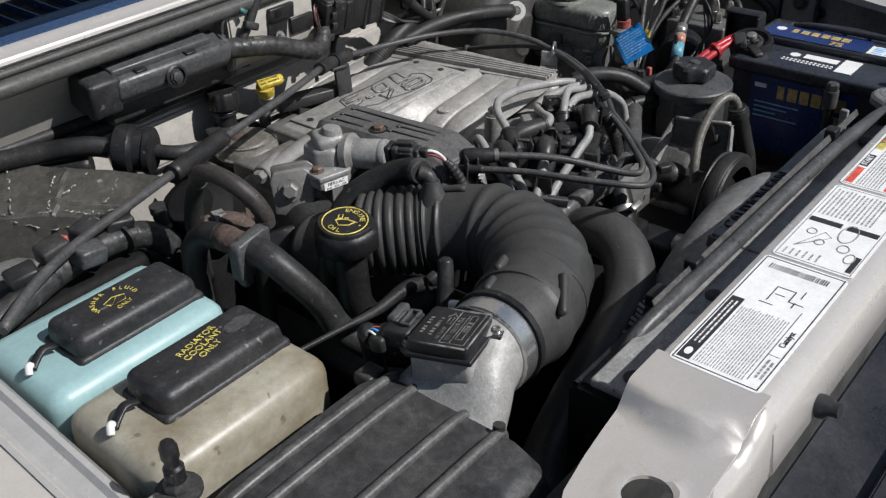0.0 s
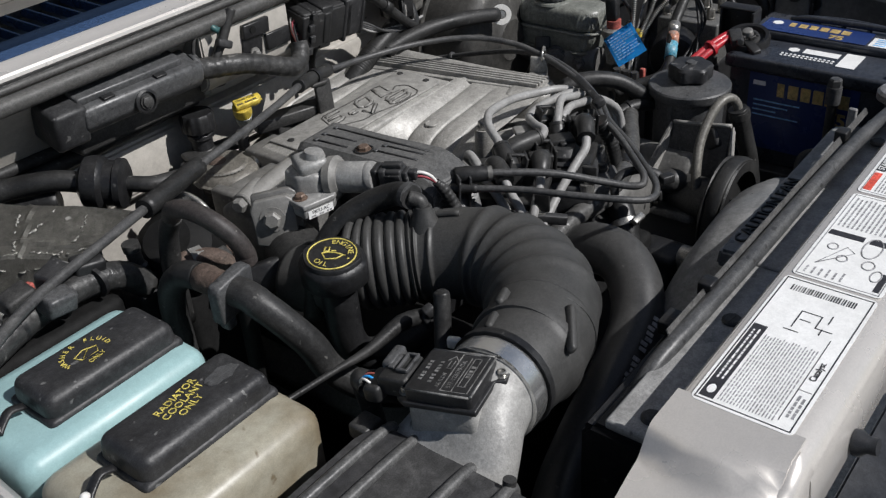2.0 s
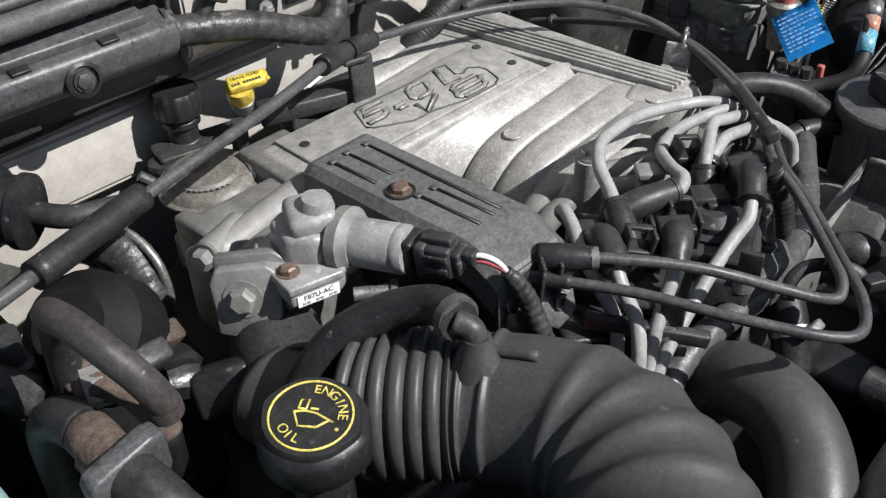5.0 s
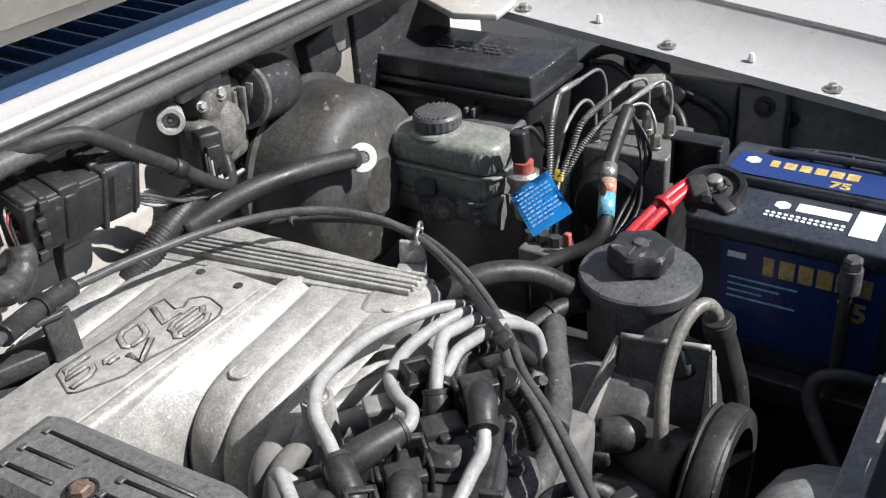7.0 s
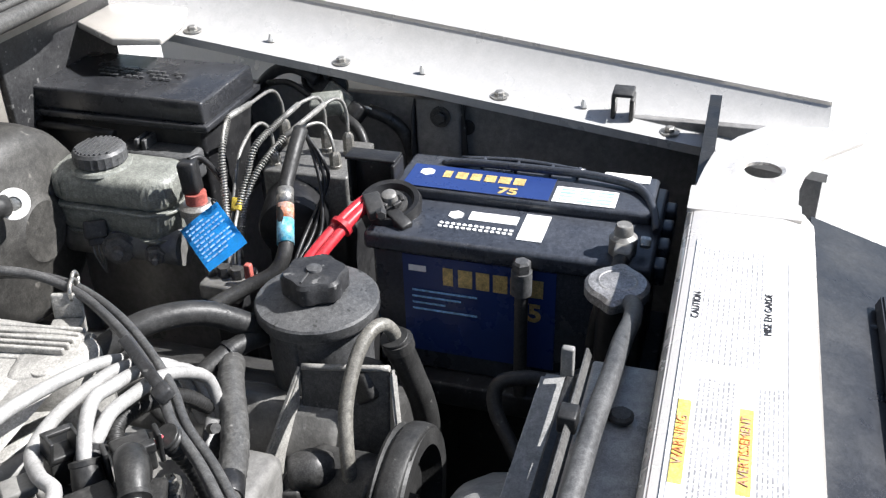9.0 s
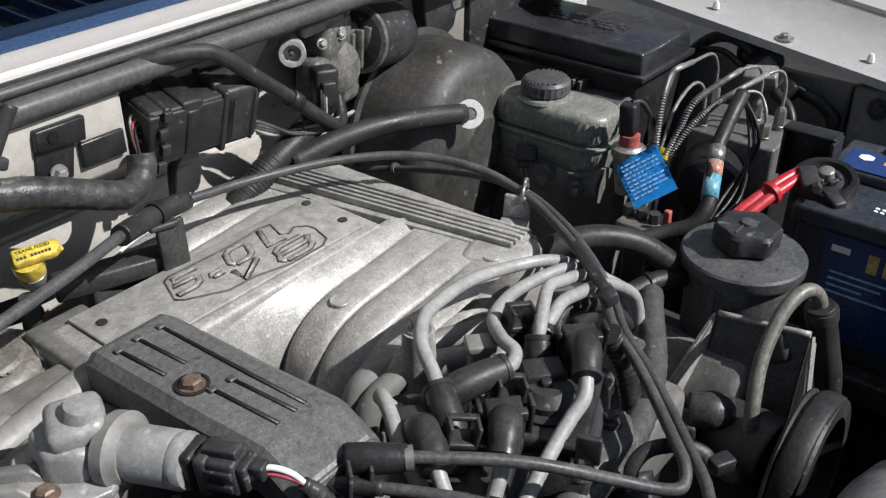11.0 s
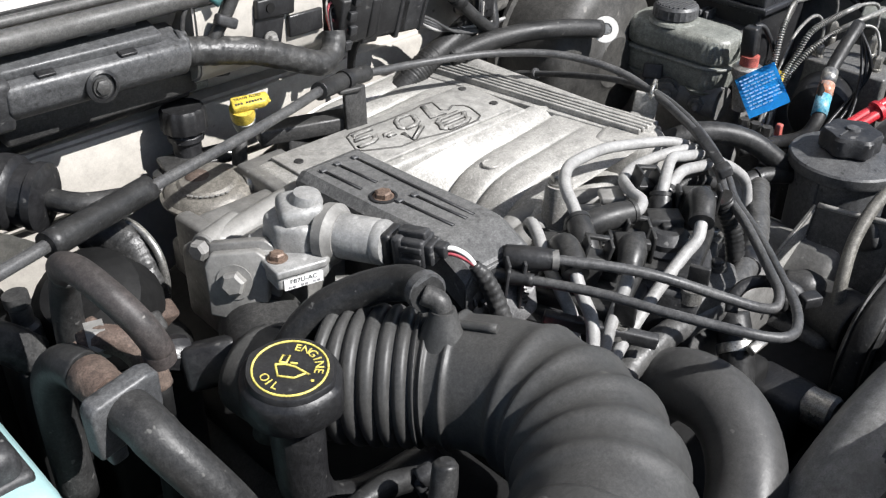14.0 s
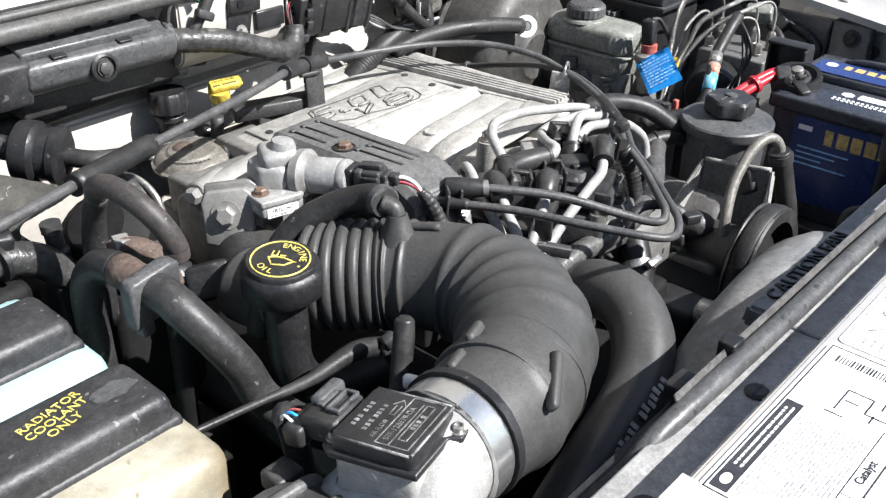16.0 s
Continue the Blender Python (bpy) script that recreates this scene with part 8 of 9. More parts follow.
part("red_plug", slab((0.011, 0.010, 0.010), axes((0.43, 0.962, 1.024), (0, 0, 1), (1, 0.3, 0)), 0.002), RED_DULL, plugs)
part("loom_tail", sweep([(0.30, 1.0, 0.97), (0.33, 0.985, 0.985), (0.37, 0.96, 0.99)], 0.02, 12), TAPE, plugs)
part("support", block((0.30, 0.935, 0.44), (0.52, 0.985, 0.975), 0.01), CAVITY_SHADE, plugs)

# harness duct on the firewall
ductw = thing("wiring_duct", (0.75, 1.19, 1.03), "dusty black plastic wiring duct with bolted clip", "wiring duct")
dm = axes((0.755, 1.187, 1.068), (0, -0.22, 1), (1, -0.03, 0.005))
part("channel", prism([(-0.022, 0.036), (-0.027, 0.029), (-0.027, 0.010), (-0.020, -0.004), (-0.004, -0.011), (0.027, -0.011), (0.027, 0.036)], 0.195, 0.004, 3, dm @ Matrix(((0, 0, 1, -0.0975), (1, 0, 0, 0), (0, 1, 0, 0), (0, 0, 0, 1)))), GREY_PLASTIC, ductw)
part("cover", slab((0.17, 0.045, 0.012), dm @ Matrix.Translation((-0.012, 0.012, 0.034)), 0.003), GREY_PLASTIC, ductw)
part("end_box", slab((0.05, 0.06, 0.055), dm @ Matrix.Translation((-0.115, 0.006, -0.014)), 0.006), BLACK_DUST, ductw)
for k in range(2):
    part("slot", slab((0.018, 0.01, 0.003), dm @ Matrix.Translation((-0.055 + 0.085 * k, -0.016, 0.0365)), 0.001), BLACK, ductw)
for u in (-0.06, -0.03, 0.015, 0.045):
    part("clip", slab((0.024, 0.012, 0.008), dm @ Matrix.Translation((u, 0.02, 0.044)), 0.002), GREY_PLASTIC, ductw)
part("bolt_recess", lathe([(0.017, -0.002), (0.017, 0.0035), (0.0135, 0.005), (0.013, 0.001)], (dm @ Vector((-0.006, -0.0285, 0.016)))[:], (0, -1, 0.15), 26), BLACK, ductw)
part("bolt", hex_bolt((dm @ Vector((-0.006, -0.031, 0.016)))[:], (0, -1, 0.15), 0.0080, 0.005, 0.010), STEEL_DARK, ductw, "worn steel bolt")
part("bracket", block((0.66, 1.20, 1.02), (0.88, 1.277, 1.05), 0.004), STEEL_DARK, ductw)
part("mount_plate", prism([(-0.045, -0.04), (0.04, -0.05), (0.045, 0.04), (-0.035, 0.045)], 0.006, 0.002, 2, axes((0.60, 1.265, 1.065), (0, -1, 0.1), (1, 0, 0))), STEEL_DARK, ductw, "dark steel mounting plate")
part("plate_bolt", hex_bolt((0.60, 1.257, 1.06), (0, -1, 0.1), 0.008, 0.010, 0.012), STEEL_DARK, ductw)
part("loom_sleeve", sweep([(0.840, 1.176, 1.083), (0.88, 1.170, 1.076), (0.93, 1.158, 1.066), (0.98, 1.150, 1.046), (1.015, 1.149, 1.032), (1.036, 1.156, 1.034), (1.047, 1.163, 1.046), (1.050, 1.167, 1.058)], [0.0165, 0.016, 0.0155, 0.0150, 0.0150, 0.0145, 0.0142, 0.014], 18, 14, wave=lambda s: 1 + 0.018 * math.sin(s * 420) + 0.012 * math.sin(s * 173)), TAPE, ductw, "tape-wrapped wiring loom")
part("collar", sweep([(0.846, 1.178, 1.084), (0.856, 1.176, 1.083)], 0.021, 20, 1, True), GREY_PLASTIC, ductw)
fwh = thing("firewall_hoses", (0.7, 1.25, 1.0), "dark vacuum hoses along the firewall ledge", "hose")
part("hose", sweep([(0.34, 1.262, 1.03), (0.55, 1.255, 1.022), (0.67, 1.245, 1.022), (0.78, 1.24, 1.026), (0.87, 1.235, 1.03), (0.94, 1.235, 1.02)], 0.009, 12), RUBBER, fwh)
part("hose", sweep([(0.34, 1.26, 1.005), (0.55, 1.252, 1.0), (0.67, 1.242, 1.004), (0.80, 1.238, 1.01), (0.88, 1.232, 1.015)], 0.012, 12), RUBBER, fwh)
part("tee", merge(lathe([(0.009, 0), (0.009, 0.03)], (0.885, 1.232, 1.015), (0.2, -0.1, 1), 12), sweep([(0.86, 1.233, 1.018), (0.905, 1.231, 1.018)], 0.011, 12, 1, True)), RES, fwh, "pale green plastic tee")
TEAL_DULL = material("faded_teal_plastic", (0.03, 0.09, 0.09), 0.5, 0.0, (0.045, 0.10, 0.10), 0.6, 30, 200, 0.1)
blower = thing("firewall_pipe", (0.93, 1.20, 1.08), "thin dusty pipe clipped along the cream firewall panel", "pipe")
part("pipe", sweep([(0.933, 1.169, 1.148), (0.92, 1.169, 1.13), (0.906, 1.169, 1.109), (0.893, 1.169, 1.094), (0.88, 1.169, 1.078)], 0.0070, 12), RUBBER_DUST, blower, "thin dusty pipe")
part("pipe_clip", slab((0.026, 0.012, 0.012), axes((0.9010, 1.167, 1.1060), (0, -1, 0.1), (0.9, 0, -0.45)), 0.003), BLACK_DUST, blower)
part("stub", sweep([(0.8870, 1.175, 1.1380), (0.8970, 1.161, 1.1270)], 0.005, 10, 1, True), TEAL_DULL, blower, "faded teal plastic stub")
part("clamp_band", sweep([(0.873, 1.175, 1.135), (0.862, 1.175, 1.124), (0.857, 1.175, 1.113), (0.855, 1.175, 1.097), (0.859, 1.175, 1.082)], 0.0028, 8, 4), STEEL_DARK, blower)

filler = thing("fluid_filler_black", (0.878, 1.245, 0.93), "black ribbed filler cap on a bracket", "filler cap")
part("cap", lathe([(0.0225, 0), (0.0255, 0.002), (0.0255, 0.025), (0.023, 0.029), (0.0215, 0.0278), (0.001, 0.0275)], (0.862, 1.212, 0.973), (0, 0, 1), 72, (1, 0, 0), lambda a: 1 + 0.045 * (1 if math.cos(12 * a) > -0.3 else 0)), BLACK, filler)
part("neck", lathe([(0.016, -0.04), (0.017, -0.012), (0.021, -0.010), (0.021, -0.004), (0.018, 0)], (0.862, 1.212, 0.972), (0, 0, 1), 24), BLACK_DUST, filler)
part("bracket", merge(slab((0.10, 0.034, 0.008), axes((0.872, 1.198, 0.934), (0, -0.1, 1), (1, -0.2, 0)), 0.002), lathe([(0.014, 0), (0.014, 0.007)], (0.823, 1.20, 0.928), (0, 0, 1), 18)), STEEL_DARK, filler)
part("bolt", hex_bolt((0.902, 1.188, 0.934), (0, 0, 1), 0.0065, 0.008, 0.009), STEEL, filler)
part("tube", sweep([(0.862, 1.212, 0.945), (0.87, 1.22, 0.85), (0.88, 1.23, 0.70), (0.9, 1.2, 0.5)], 0.018, 14), STEEL_DARK, filler)
dip = thing("transmission_dipstick", (0.915, 1.15, 0.96), "yellow transmission fluid dipstick handle", "dipstick")
dx = axes((0.912, 1.154, 1.002), (-0.22, -0.32, 1), (0.9, -0.35, 0.12))
hd = part("handle", merge(prism([(-0.020, -0.0085), (0.018, -0.0095), (0.024, -0.002), (0.023, 0.007), (-0.019, 0.0095)], 0.010, 0.0025, 2, dx @ Matrix.Translation((0.002, 0, 0.006))), lathe([(0.0125, -0.014), (0.0145, -0.006), (0.0145, 0.006)], (dx @ Vector((-0.006, 0, 0)))[:], (-0.22, -0.32, 1), 24)), YELLOW, dip, "worn yellow pull handle")
part("arch", sweep([dx @ Vector((0.0, 0, 0.006)), dx @ Vector((0.016, 0, 0.001)), dx @ Vector((0.026, 0, 0.008))], 0.003, 8, 5), YELLOW, hd)
fx = dx @ Matrix.Translation((0.002, -0.0005, 0.0163))
writing("letters", "TRANS FLUID", 0.0052, fx @ Matrix.Translation((0, 0.0032, 0)), PLATE_DARK, hd, 0.0002, 1.0)
part("print", merge(*[slab((0.0024, 0.003, 0.0004), fx @ Matrix.Translation((-0.015 + 0.0032 * k, -0.0042, -0.0002)), 0) for k in range(10) if k != 3]), PLATE_DARK, hd)
part("cup", lathe([(0.008, -0.034), (0.012, -0.022), (0.014, -0.012), (0.011, -0.010)], (dx @ Vector((-0.006, 0, 0)))[:], (-0.22, -0.32, 1), 20), RES, dip)
part("tube", sweep([(0.898, 1.155, 0.97), (0.895, 1.16, 0.90), (0.90, 1.18, 0.80), (0.92, 1.2, 0.6)], 0.009, 12), STEEL_DARK, dip)
EGR_SKIN = material("dull_tan_plated_steel", (0.15, 0.14, 0.122), 0.5, 0.1, (0.10, 0.092, 0.08), 0.8, 20, 220, 0.15, spots=(0.22, 0.15, 0.10), spot_size=40, spot_level=0.72, mid=0.2)
egr = thing("exhaust_gas_valve", (0.83, 1.125, 0.90), "round grey exhaust gas valve with a rust spot", "valve")
part("diaphragm", lathe([(0.030, -0.022), (0.042, -0.014), (0.046, -0.006), (0.047, -0.003), (0.052, -0.002), (0.0535, 0.0), (0.0535, 0.003), (0.051, 0.0045), (0.049, 0.0045), (0.046, 0.010), (0.040, 0.014), (0.034, 0.0145), (0.030, 0.018), (0.012, 0.0195), (0.001, 0.0195)], (0.838, 1.132, 0.932), (-0.06, -0.05, 1), 44), EGR_SKIN, egr)
part("rust_spot", lathe([(0.014, 0), (0.010, 0.003), (0.001, 0.004)], (0.832, 1.142, 0.951), (0, 0, 1), 16), RUST, egr)
part("print_band", merge(*[slab((0.004, 0.003, 0.0006), axes((0.838 + 0.037 * math.cos(a), 1.132 + 0.037 * math.sin(a), 0.9465), (0, 0, 1), (-math.sin(a), math.cos(a), 0)), 0) for a in (radians(200 + 9 * k) for k in range(9))]), GREY_CAST, egr)
part("stem", merge(lathe([(0.028, 0), (0.03, 0.06)], (0.838, 1.132, 0.855), (0, 0, 1), 20), block((0.79, 1.08, 0.84), (0.89, 1.15, 0.885), 0.008)), BLACK, egr)
part("nipple", lathe([(0.006, 0), (0.006, 0.02)], (0.79, 1.15, 0.945), (-0.6, 0.4, 0.6), 10), STEEL_DARK, egr)

# ---- ignition: coil packs, boots, leads ----
def coil_pack(x, y, turn, label):
    """A black coil pack: base with screws, towers and clips."""
    t = thing("coil_pack", (x, y, 0.86), label, "coil pack", "coil packs")
    m = Matrix.Translation((x, y, 0.0)) @ pose(0, 0, 0, 0, 0, turn)
    part("base", slab((0.125, 0.105, 0.075), m @ Matrix.Translation((0, 0, 0.865)), 0.006), BLACK_DUST, t)
    part("deck", slab((0.105, 0.09, 0.016), m @ Matrix.Translation((0, 0, 0.938)), 0.004), BOOT, t)
    for sx, sy in ((-1, -1), (1, 1), (1, -1)):
        part("screw", merge(lathe([(0.011, -0.01), (0.010, 0.004)], (m @ Vector((0.054 * sx, 0.044 * sy, 0.94)))[:], (0, 0, 1), 16), hex_bolt((m @ Vector((0.054 * sx, 0.044 * sy, 0.944)))[:], (0, 0, 1), 0.006, 0.006)), STEEL, t)
    for k in range(3):
        part("clip", slab((0.006, 0.02, 0.026), m @ Matrix.Translation((-0.056 + 0.05 * k, -0.048 + 0.03 * k, 0.945)), 0.0015), BOOT, t)
    return t


coil_pack(1.0, 0.722, 22, "dusty black coil pack with four plug towers")
coil_pack(1.095, 0.708, 22, "dusty black coil pack with four plug towers")
lower = thing("coil_bracket", (1.05, 0.71, 0.60), "dusty cast bracket under the coil packs", "bracket")
part("body", block((0.93, 0.64, 0.60), (1.15, 0.78, 0.87), 0.01), STEEL_DARK, lower)
part("foot", prism([(1.055, 0.640), (1.125, 0.632), (1.150, 0.652), (1.140, 0.690), (1.09, 0.715), (1.05, 0.70)], 0.045, 0.004, 2, Matrix.Translation((0, 0, 0.885))), DUSTY_CAST, lower)
part("screw", merge(lathe([(0.011, 0), (0.010, 0.006)], (1.128, 0.660, 0.929), (0, 0, 1), 16), hex_bolt((1.128, 0.660, 0.934), (0, 0, 1), 0.0065, 0.006)), STEEL_DARK, lower)
part("screw", merge(lathe([(0.011, 0), (0.010, 0.006)], (1.072, 0.652, 0.929), (0, 0, 1), 16), hex_bolt((1.072, 0.652, 0.934), (0, 0, 1), 0.0065, 0.006)), STEEL_DARK, lower)


def lead(pts, boot, cap=None, label="grey spark plug lead with black rubber boot", r=0.0062):
    """A plug lead; boot is the list of points of its boot, from the tower outwards; cap is the place of its square head."""
    t = thing("spark_plug_lead", boot[0], label, "spark plug lead", "spark plug leads")
    part("cable", sweep([boot[-1]] + list(pts), r, 12, 7), WIRE_GREY, t)
    b = part("boot", sweep(boot, [0.0138, 0.0135, 0.013, 0.0115], 18, 6), BOOT, t)
    d = (Vector(boot[-1]) - Vector(boot[-2])).normalized()
    part("boot_lip", lathe([(0.0105, -0.003), (0.0125, -0.002), (0.0125, 0.002), (0.009, 0.003)], boot[-1], d, 18), BOOT, b)
    if cap:
        x, y, z, turn = cap
        m = axes((x, y, z), (-0.1, -0.12, 1), (math.cos(turn), math.sin(turn), 0))
        part("square_head", merge(slab((0.031, 0.023, 0.028), m @ Matrix.Translation((0, 0, -0.024)), 0.0025), slab((0.033, 0.008, 0.010), m @ Matrix.Translation((0, -0.008, -0.003)), 0.0015)), BOOT, b)
        for u in (-0.021, 0.021):
            part("latch_tab", slab((0.004, 0.014, 0.034), m @ Matrix.Translation((u, 0, -0.024)), 0.0012), BOOT, b)
    return t


TURN_CAP = -0.72
# four leads that loop back over the intake to the strap
lead([(1.024, 0.768, 0.997), (1.037, 0.790, 1.006), (1.064, 0.809, 1.008), (1.098, 0.818, 1.004), (1.15, 0.826, 0.994), (1.20, 0.822, 0.984), (1.245, 0.805, 0.978), (1.275, 0.79, 0.964), (1.295, 0.774, 0.942), (1.298, 0.76, 0.89)],
     [(0.992, 0.718, 0.955), (0.998, 0.728, 0.974), (1.007, 0.742, 0.985), (1.015, 0.754, 0.991)])
lead([(1.080, 0.729, 0.988), (1.093, 0.736, 0.990), (1.103, 0.757, 0.988), (1.128, 0.783, 0.983), (1.17, 0.797, 0.977), (1.21, 0.796, 0.975), (1.25, 0.785, 0.974), (1.28, 0.772, 0.960), (1.300, 0.757, 0.936), (1.30, 0.745, 0.88)],
     [(1.022, 0.752, 0.980), (1.038, 0.745, 0.985), (1.054, 0.738, 0.987), (1.071, 0.731, 0.988)], (1.028, 0.753, 0.980, TURN_CAP + 0.5))
lead([(1.139, 0.741, 0.990), (1.160, 0.752, 0.996), (1.19, 0.766, 0.992), (1.215, 0.768, 0.984), (1.25, 0.766, 0.974), (1.28, 0.755, 0.958), (1.303, 0.742, 0.932), (1.302, 0.732, 0.88)],
     [(1.115, 0.724, 0.945), (1.119, 0.728, 0.958), (1.124, 0.732, 0.970), (1.131, 0.737, 0.981)])
lead([(1.158, 0.742, 0.985), (1.185, 0.748, 0.985), (1.215, 0.748, 0.979), (1.25, 0.745, 0.972), (1.28, 0.738, 0.956), (1.305, 0.732, 0.928), (1.302, 0.722, 0.88)],
     [(1.135, 0.738, 0.955), (1.138, 0.740, 0.965), (1.142, 0.741, 0.974), (1.149, 0.742, 0.981)])
# four leads that run down in front
lead([(1.0, 0.79, 0.962), (0.992, 0.795, 0.975), (0.985, 0.786, 0.985), (0.972, 0.766, 0.985), (0.955, 0.74, 0.975), (0.944, 0.712, 0.962), (0.940, 0.692, 0.94), (0.93, 0.68, 0.90)],
     [(1.05, 0.785, 0.93), (1.035, 0.788, 0.937), (1.022, 0.79, 0.945), (1.01, 0.79, 0.953)])
lead([(0.944, 0.690, 0.972), (0.938, 0.672, 0.957), (0.928, 0.660, 0.938), (0.918, 0.652, 0.90)],
     [(0.980, 0.748, 0.970), (0.972, 0.735, 0.988), (0.961, 0.718, 0.990), (0.951, 0.704, 0.984)], (0.990, 0.757, 0.976, TURN_CAP))
lead([(0.985, 0.672, 0.972), (0.970, 0.668, 0.956), (0.952, 0.662, 0.938), (0.935, 0.655, 0.90)],
     [(1.028, 0.700, 0.968), (1.020, 0.693, 0.987), (1.007, 0.684, 0.990), (0.994, 0.677, 0.982)], (1.039, 0.707, 0.978, TURN_CAP))
lead([(1.088, 0.665, 0.980), (1.072, 0.666, 0.970), (1.050, 0.665, 0.960), (1.005, 0.658, 0.948), (0.955, 0.652, 0.92), (0.93, 0.648, 0.88)],
     [(1.143, 0.703, 0.965), (1.136, 0.697, 0.990), (1.120, 0.684, 0.998), (1.102, 0.672, 0.990)], (1.154, 0.709, 0.984, TURN_CAP))
extra = thing("cam_sensor", (1.078, 0.70, 0.93), "dirty black sensor cap with side plug", "sensor")
part("cap", lathe([(0.028, -0.03), (0.028, 0.004), (0.029, 0.006), (0.029, 0.012), (0.024, 0.016), (0.024, 0.022), (0.020, 0.026), (0.016, 0.030)], (1.090, 0.700, 0.945), (0, 0, 1), 30), BLACK_DUST, extra)
part("top", merge(slab((0.036, 0.026, 0.014), axes((1.100, 0.712, 0.968), (0, 0, 1), (0.75, -0.66, 0)), 0.003), slab((0.010, 0.012, 0.020), axes((1.090, 0.702, 0.960), (0, 0, 1), (0.75, -0.66, 0)), 0.002)), BOOT, extra)
for x, y, z, tn in ((1.136, 0.764, 0.978, -0.5), (0.984, 0.710, 0.982, -0.72), (1.062, 0.722, 0.966, -0.72), (1.158, 0.722, 0.95, 0.4)):
    rc = thing("lead_retainer", (x, y, z), "small black plastic lead retainer clip", "clip", "lead retainer clips")
    m = axes((x, y, z), (0.1, -0.2, 1), (math.cos(tn), math.sin(tn), 0))
    part("jaw", merge(slab((0.026, 0.018, 0.006), m, 0.0015), slab((0.0035, 0.018, 0.022), m @ Matrix.Translation((-0.011, 0, 0.0)), 0.001), slab((0.0035, 0.018, 0.022), m @ Matrix.Translation((0.011, 0, 0.0)), 0.001), slab((0.022, 0.016, 0.03), m @ Matrix.Translation((0, 0, -0.028)), 0.002)), BOOT, rc)
    part("bridge", slab((0.026, 0.006, 0.004), m @ Matrix.Translation((0, 0.006, 0.018)), 0.001), BOOT, rc)
solid("lead_strap", merge(slab((0.092, 0.011, 0.007), axes((1.246, 0.753, 0.985), (-0.35, 0.2, 0.9), (-0.58, -0.80, -0.06)), 0.002), slab((0.015, 0.016, 0.013), axes((1.221, 0.718, 0.979), (-0.35, 0.2, 0.9), (-0.58, -0.80, -0.06)), 0.003)), BLACK_DUST, "black plastic strap across the plug leads", "strap")
branch_clip = thing("branch_clip", (1.10, 0.775, 0.95), "pale grey plastic clip on the branch tube ends", "clip")
part("jaw", merge(slab((0.020, 0.018, 0.034), axes((1.098, 0.775, 0.944), (0, 0, 1), (0.75, -0.66, 0)), 0.003), slab((0.026, 0.022, 0.008), axes((1.098, 0.775, 0.972), (0, 0, 1), (0.75, -0.66, 0)), 0.002), slab((0.012, 0.012, 0.014), axes((1.110, 0.764, 0.955), (0, 0, 1), (0.75, -0.66, 0)), 0.003)), GREY_CAST, branch_clip)
solid("lead_comb", slab((0.105, 0.010, 0.014), axes((0.952, 0.672, 0.932), (0, -0.2, 1), (0.6, -0.75, -0.22)), 0.002), BLACK_DUST, "black plastic comb across the lower plug leads", "comb")
injl = thing("injector_plug", (1.19, 0.70, 0.95), "round corrugated plug end with red and white wires", "plug")
part("sleeve", sweep([(1.178, 0.695, 0.978), (1.185, 0.69, 0.962), (1.19, 0.68, 0.935), (1.19, 0.67, 0.90)], [0.0115, 0.0105, 0.010, 0.010], 14, 16, wave=lambda s: 1 + 0.08 * math.sin(s * 1100)), BOOT, injl)
for k, mt in enumerate((PINK_WIRE, WHITE)):
    part("wire", sweep([(1.150, 0.702 + 0.004 * k, 0.972), (1.163, 0.700 + 0.003 * k, 0.977), (1.176, 0.696, 0.98)], 0.0022, 6), mt, injl)
low = thing("sensor_plug_low", (0.93, 0.72, 0.92), "black wiring plug with red wires under the leads", "plug")
part("body", slab((0.06, 0.04, 0.028), axes((0.935, 0.722, 0.905), (0, -0.3, 1), (0.8, -0.5, 0)), 0.004), BLACK, low)
for k in range(3):
    part("wire", sweep([(0.905, 0.715 - 0.004 * k, 0.925), (0.89, 0.70 - 0.004 * k, 0.93), (0.875, 0.69, 0.92)], 0.0024, 6), PINK_WIRE, low)
part("stem", block((0.915, 0.70, 0.60), (0.955, 0.745, 0.91), 0.004), CAVITY_SHADE, low)

# ---- control cables ----
bend = thing("throttle_cable", (0.90, 0.72, 0.98), "dark throttle cable looping from the cover to the strap", "cable")
part("sheath", sweep([(0.905, 0.742, 1.0), (0.934, 0.716, 1.0), (0.989, 0.657, 0.990), (1.035, 0.603, 0.970), (1.052, 0.580, 0.963), (1.062, 0.568, 0.962), (1.072, 0.567, 0.963), (1.084, 0.574, 0.967), (1.098, 0.588, 0.968), (1.158, 0.650, 0.969), (1.200, 0.702, 0.970), (1.235, 0.735, 0.974), (1.275, 0.785, 0.980), (1.315, 0.842, 0.978), (1.345, 0.900, 0.978), (1.345, 0.96, 0.990), (1.31, 1.03, 1.0), (1.24, 1.085, 1.003), (1.15, 1.118, 1.005), (1.06, 1.125, 1.013)], 0.0050, 10, 7), WIRE_DARK, bend)
part("boot", sweep([(0.907, 0.750, 0.999), (0.915, 0.738, 1.0), (0.924, 0.727, 1.0), (0.934, 0.716, 1.0)], [0.0112, 0.0118, 0.0112, 0.0095], 16, 5), BLACK, bend)
part("ferrule", clamp_ring((0.934, 0.715, 1.0), (0.7, -0.7, 0), 0.0085, 0.006, 0.001), ALU_DARK, bend)
part("sleeve", sweep([(1.065, 1.125, 1.013), (1.02, 1.112, 1.020), (0.985, 1.098, 1.026), (0.965, 1.088, 1.03)], 0.0105, 12), RUBBER, bend, "black rubber sleeve")
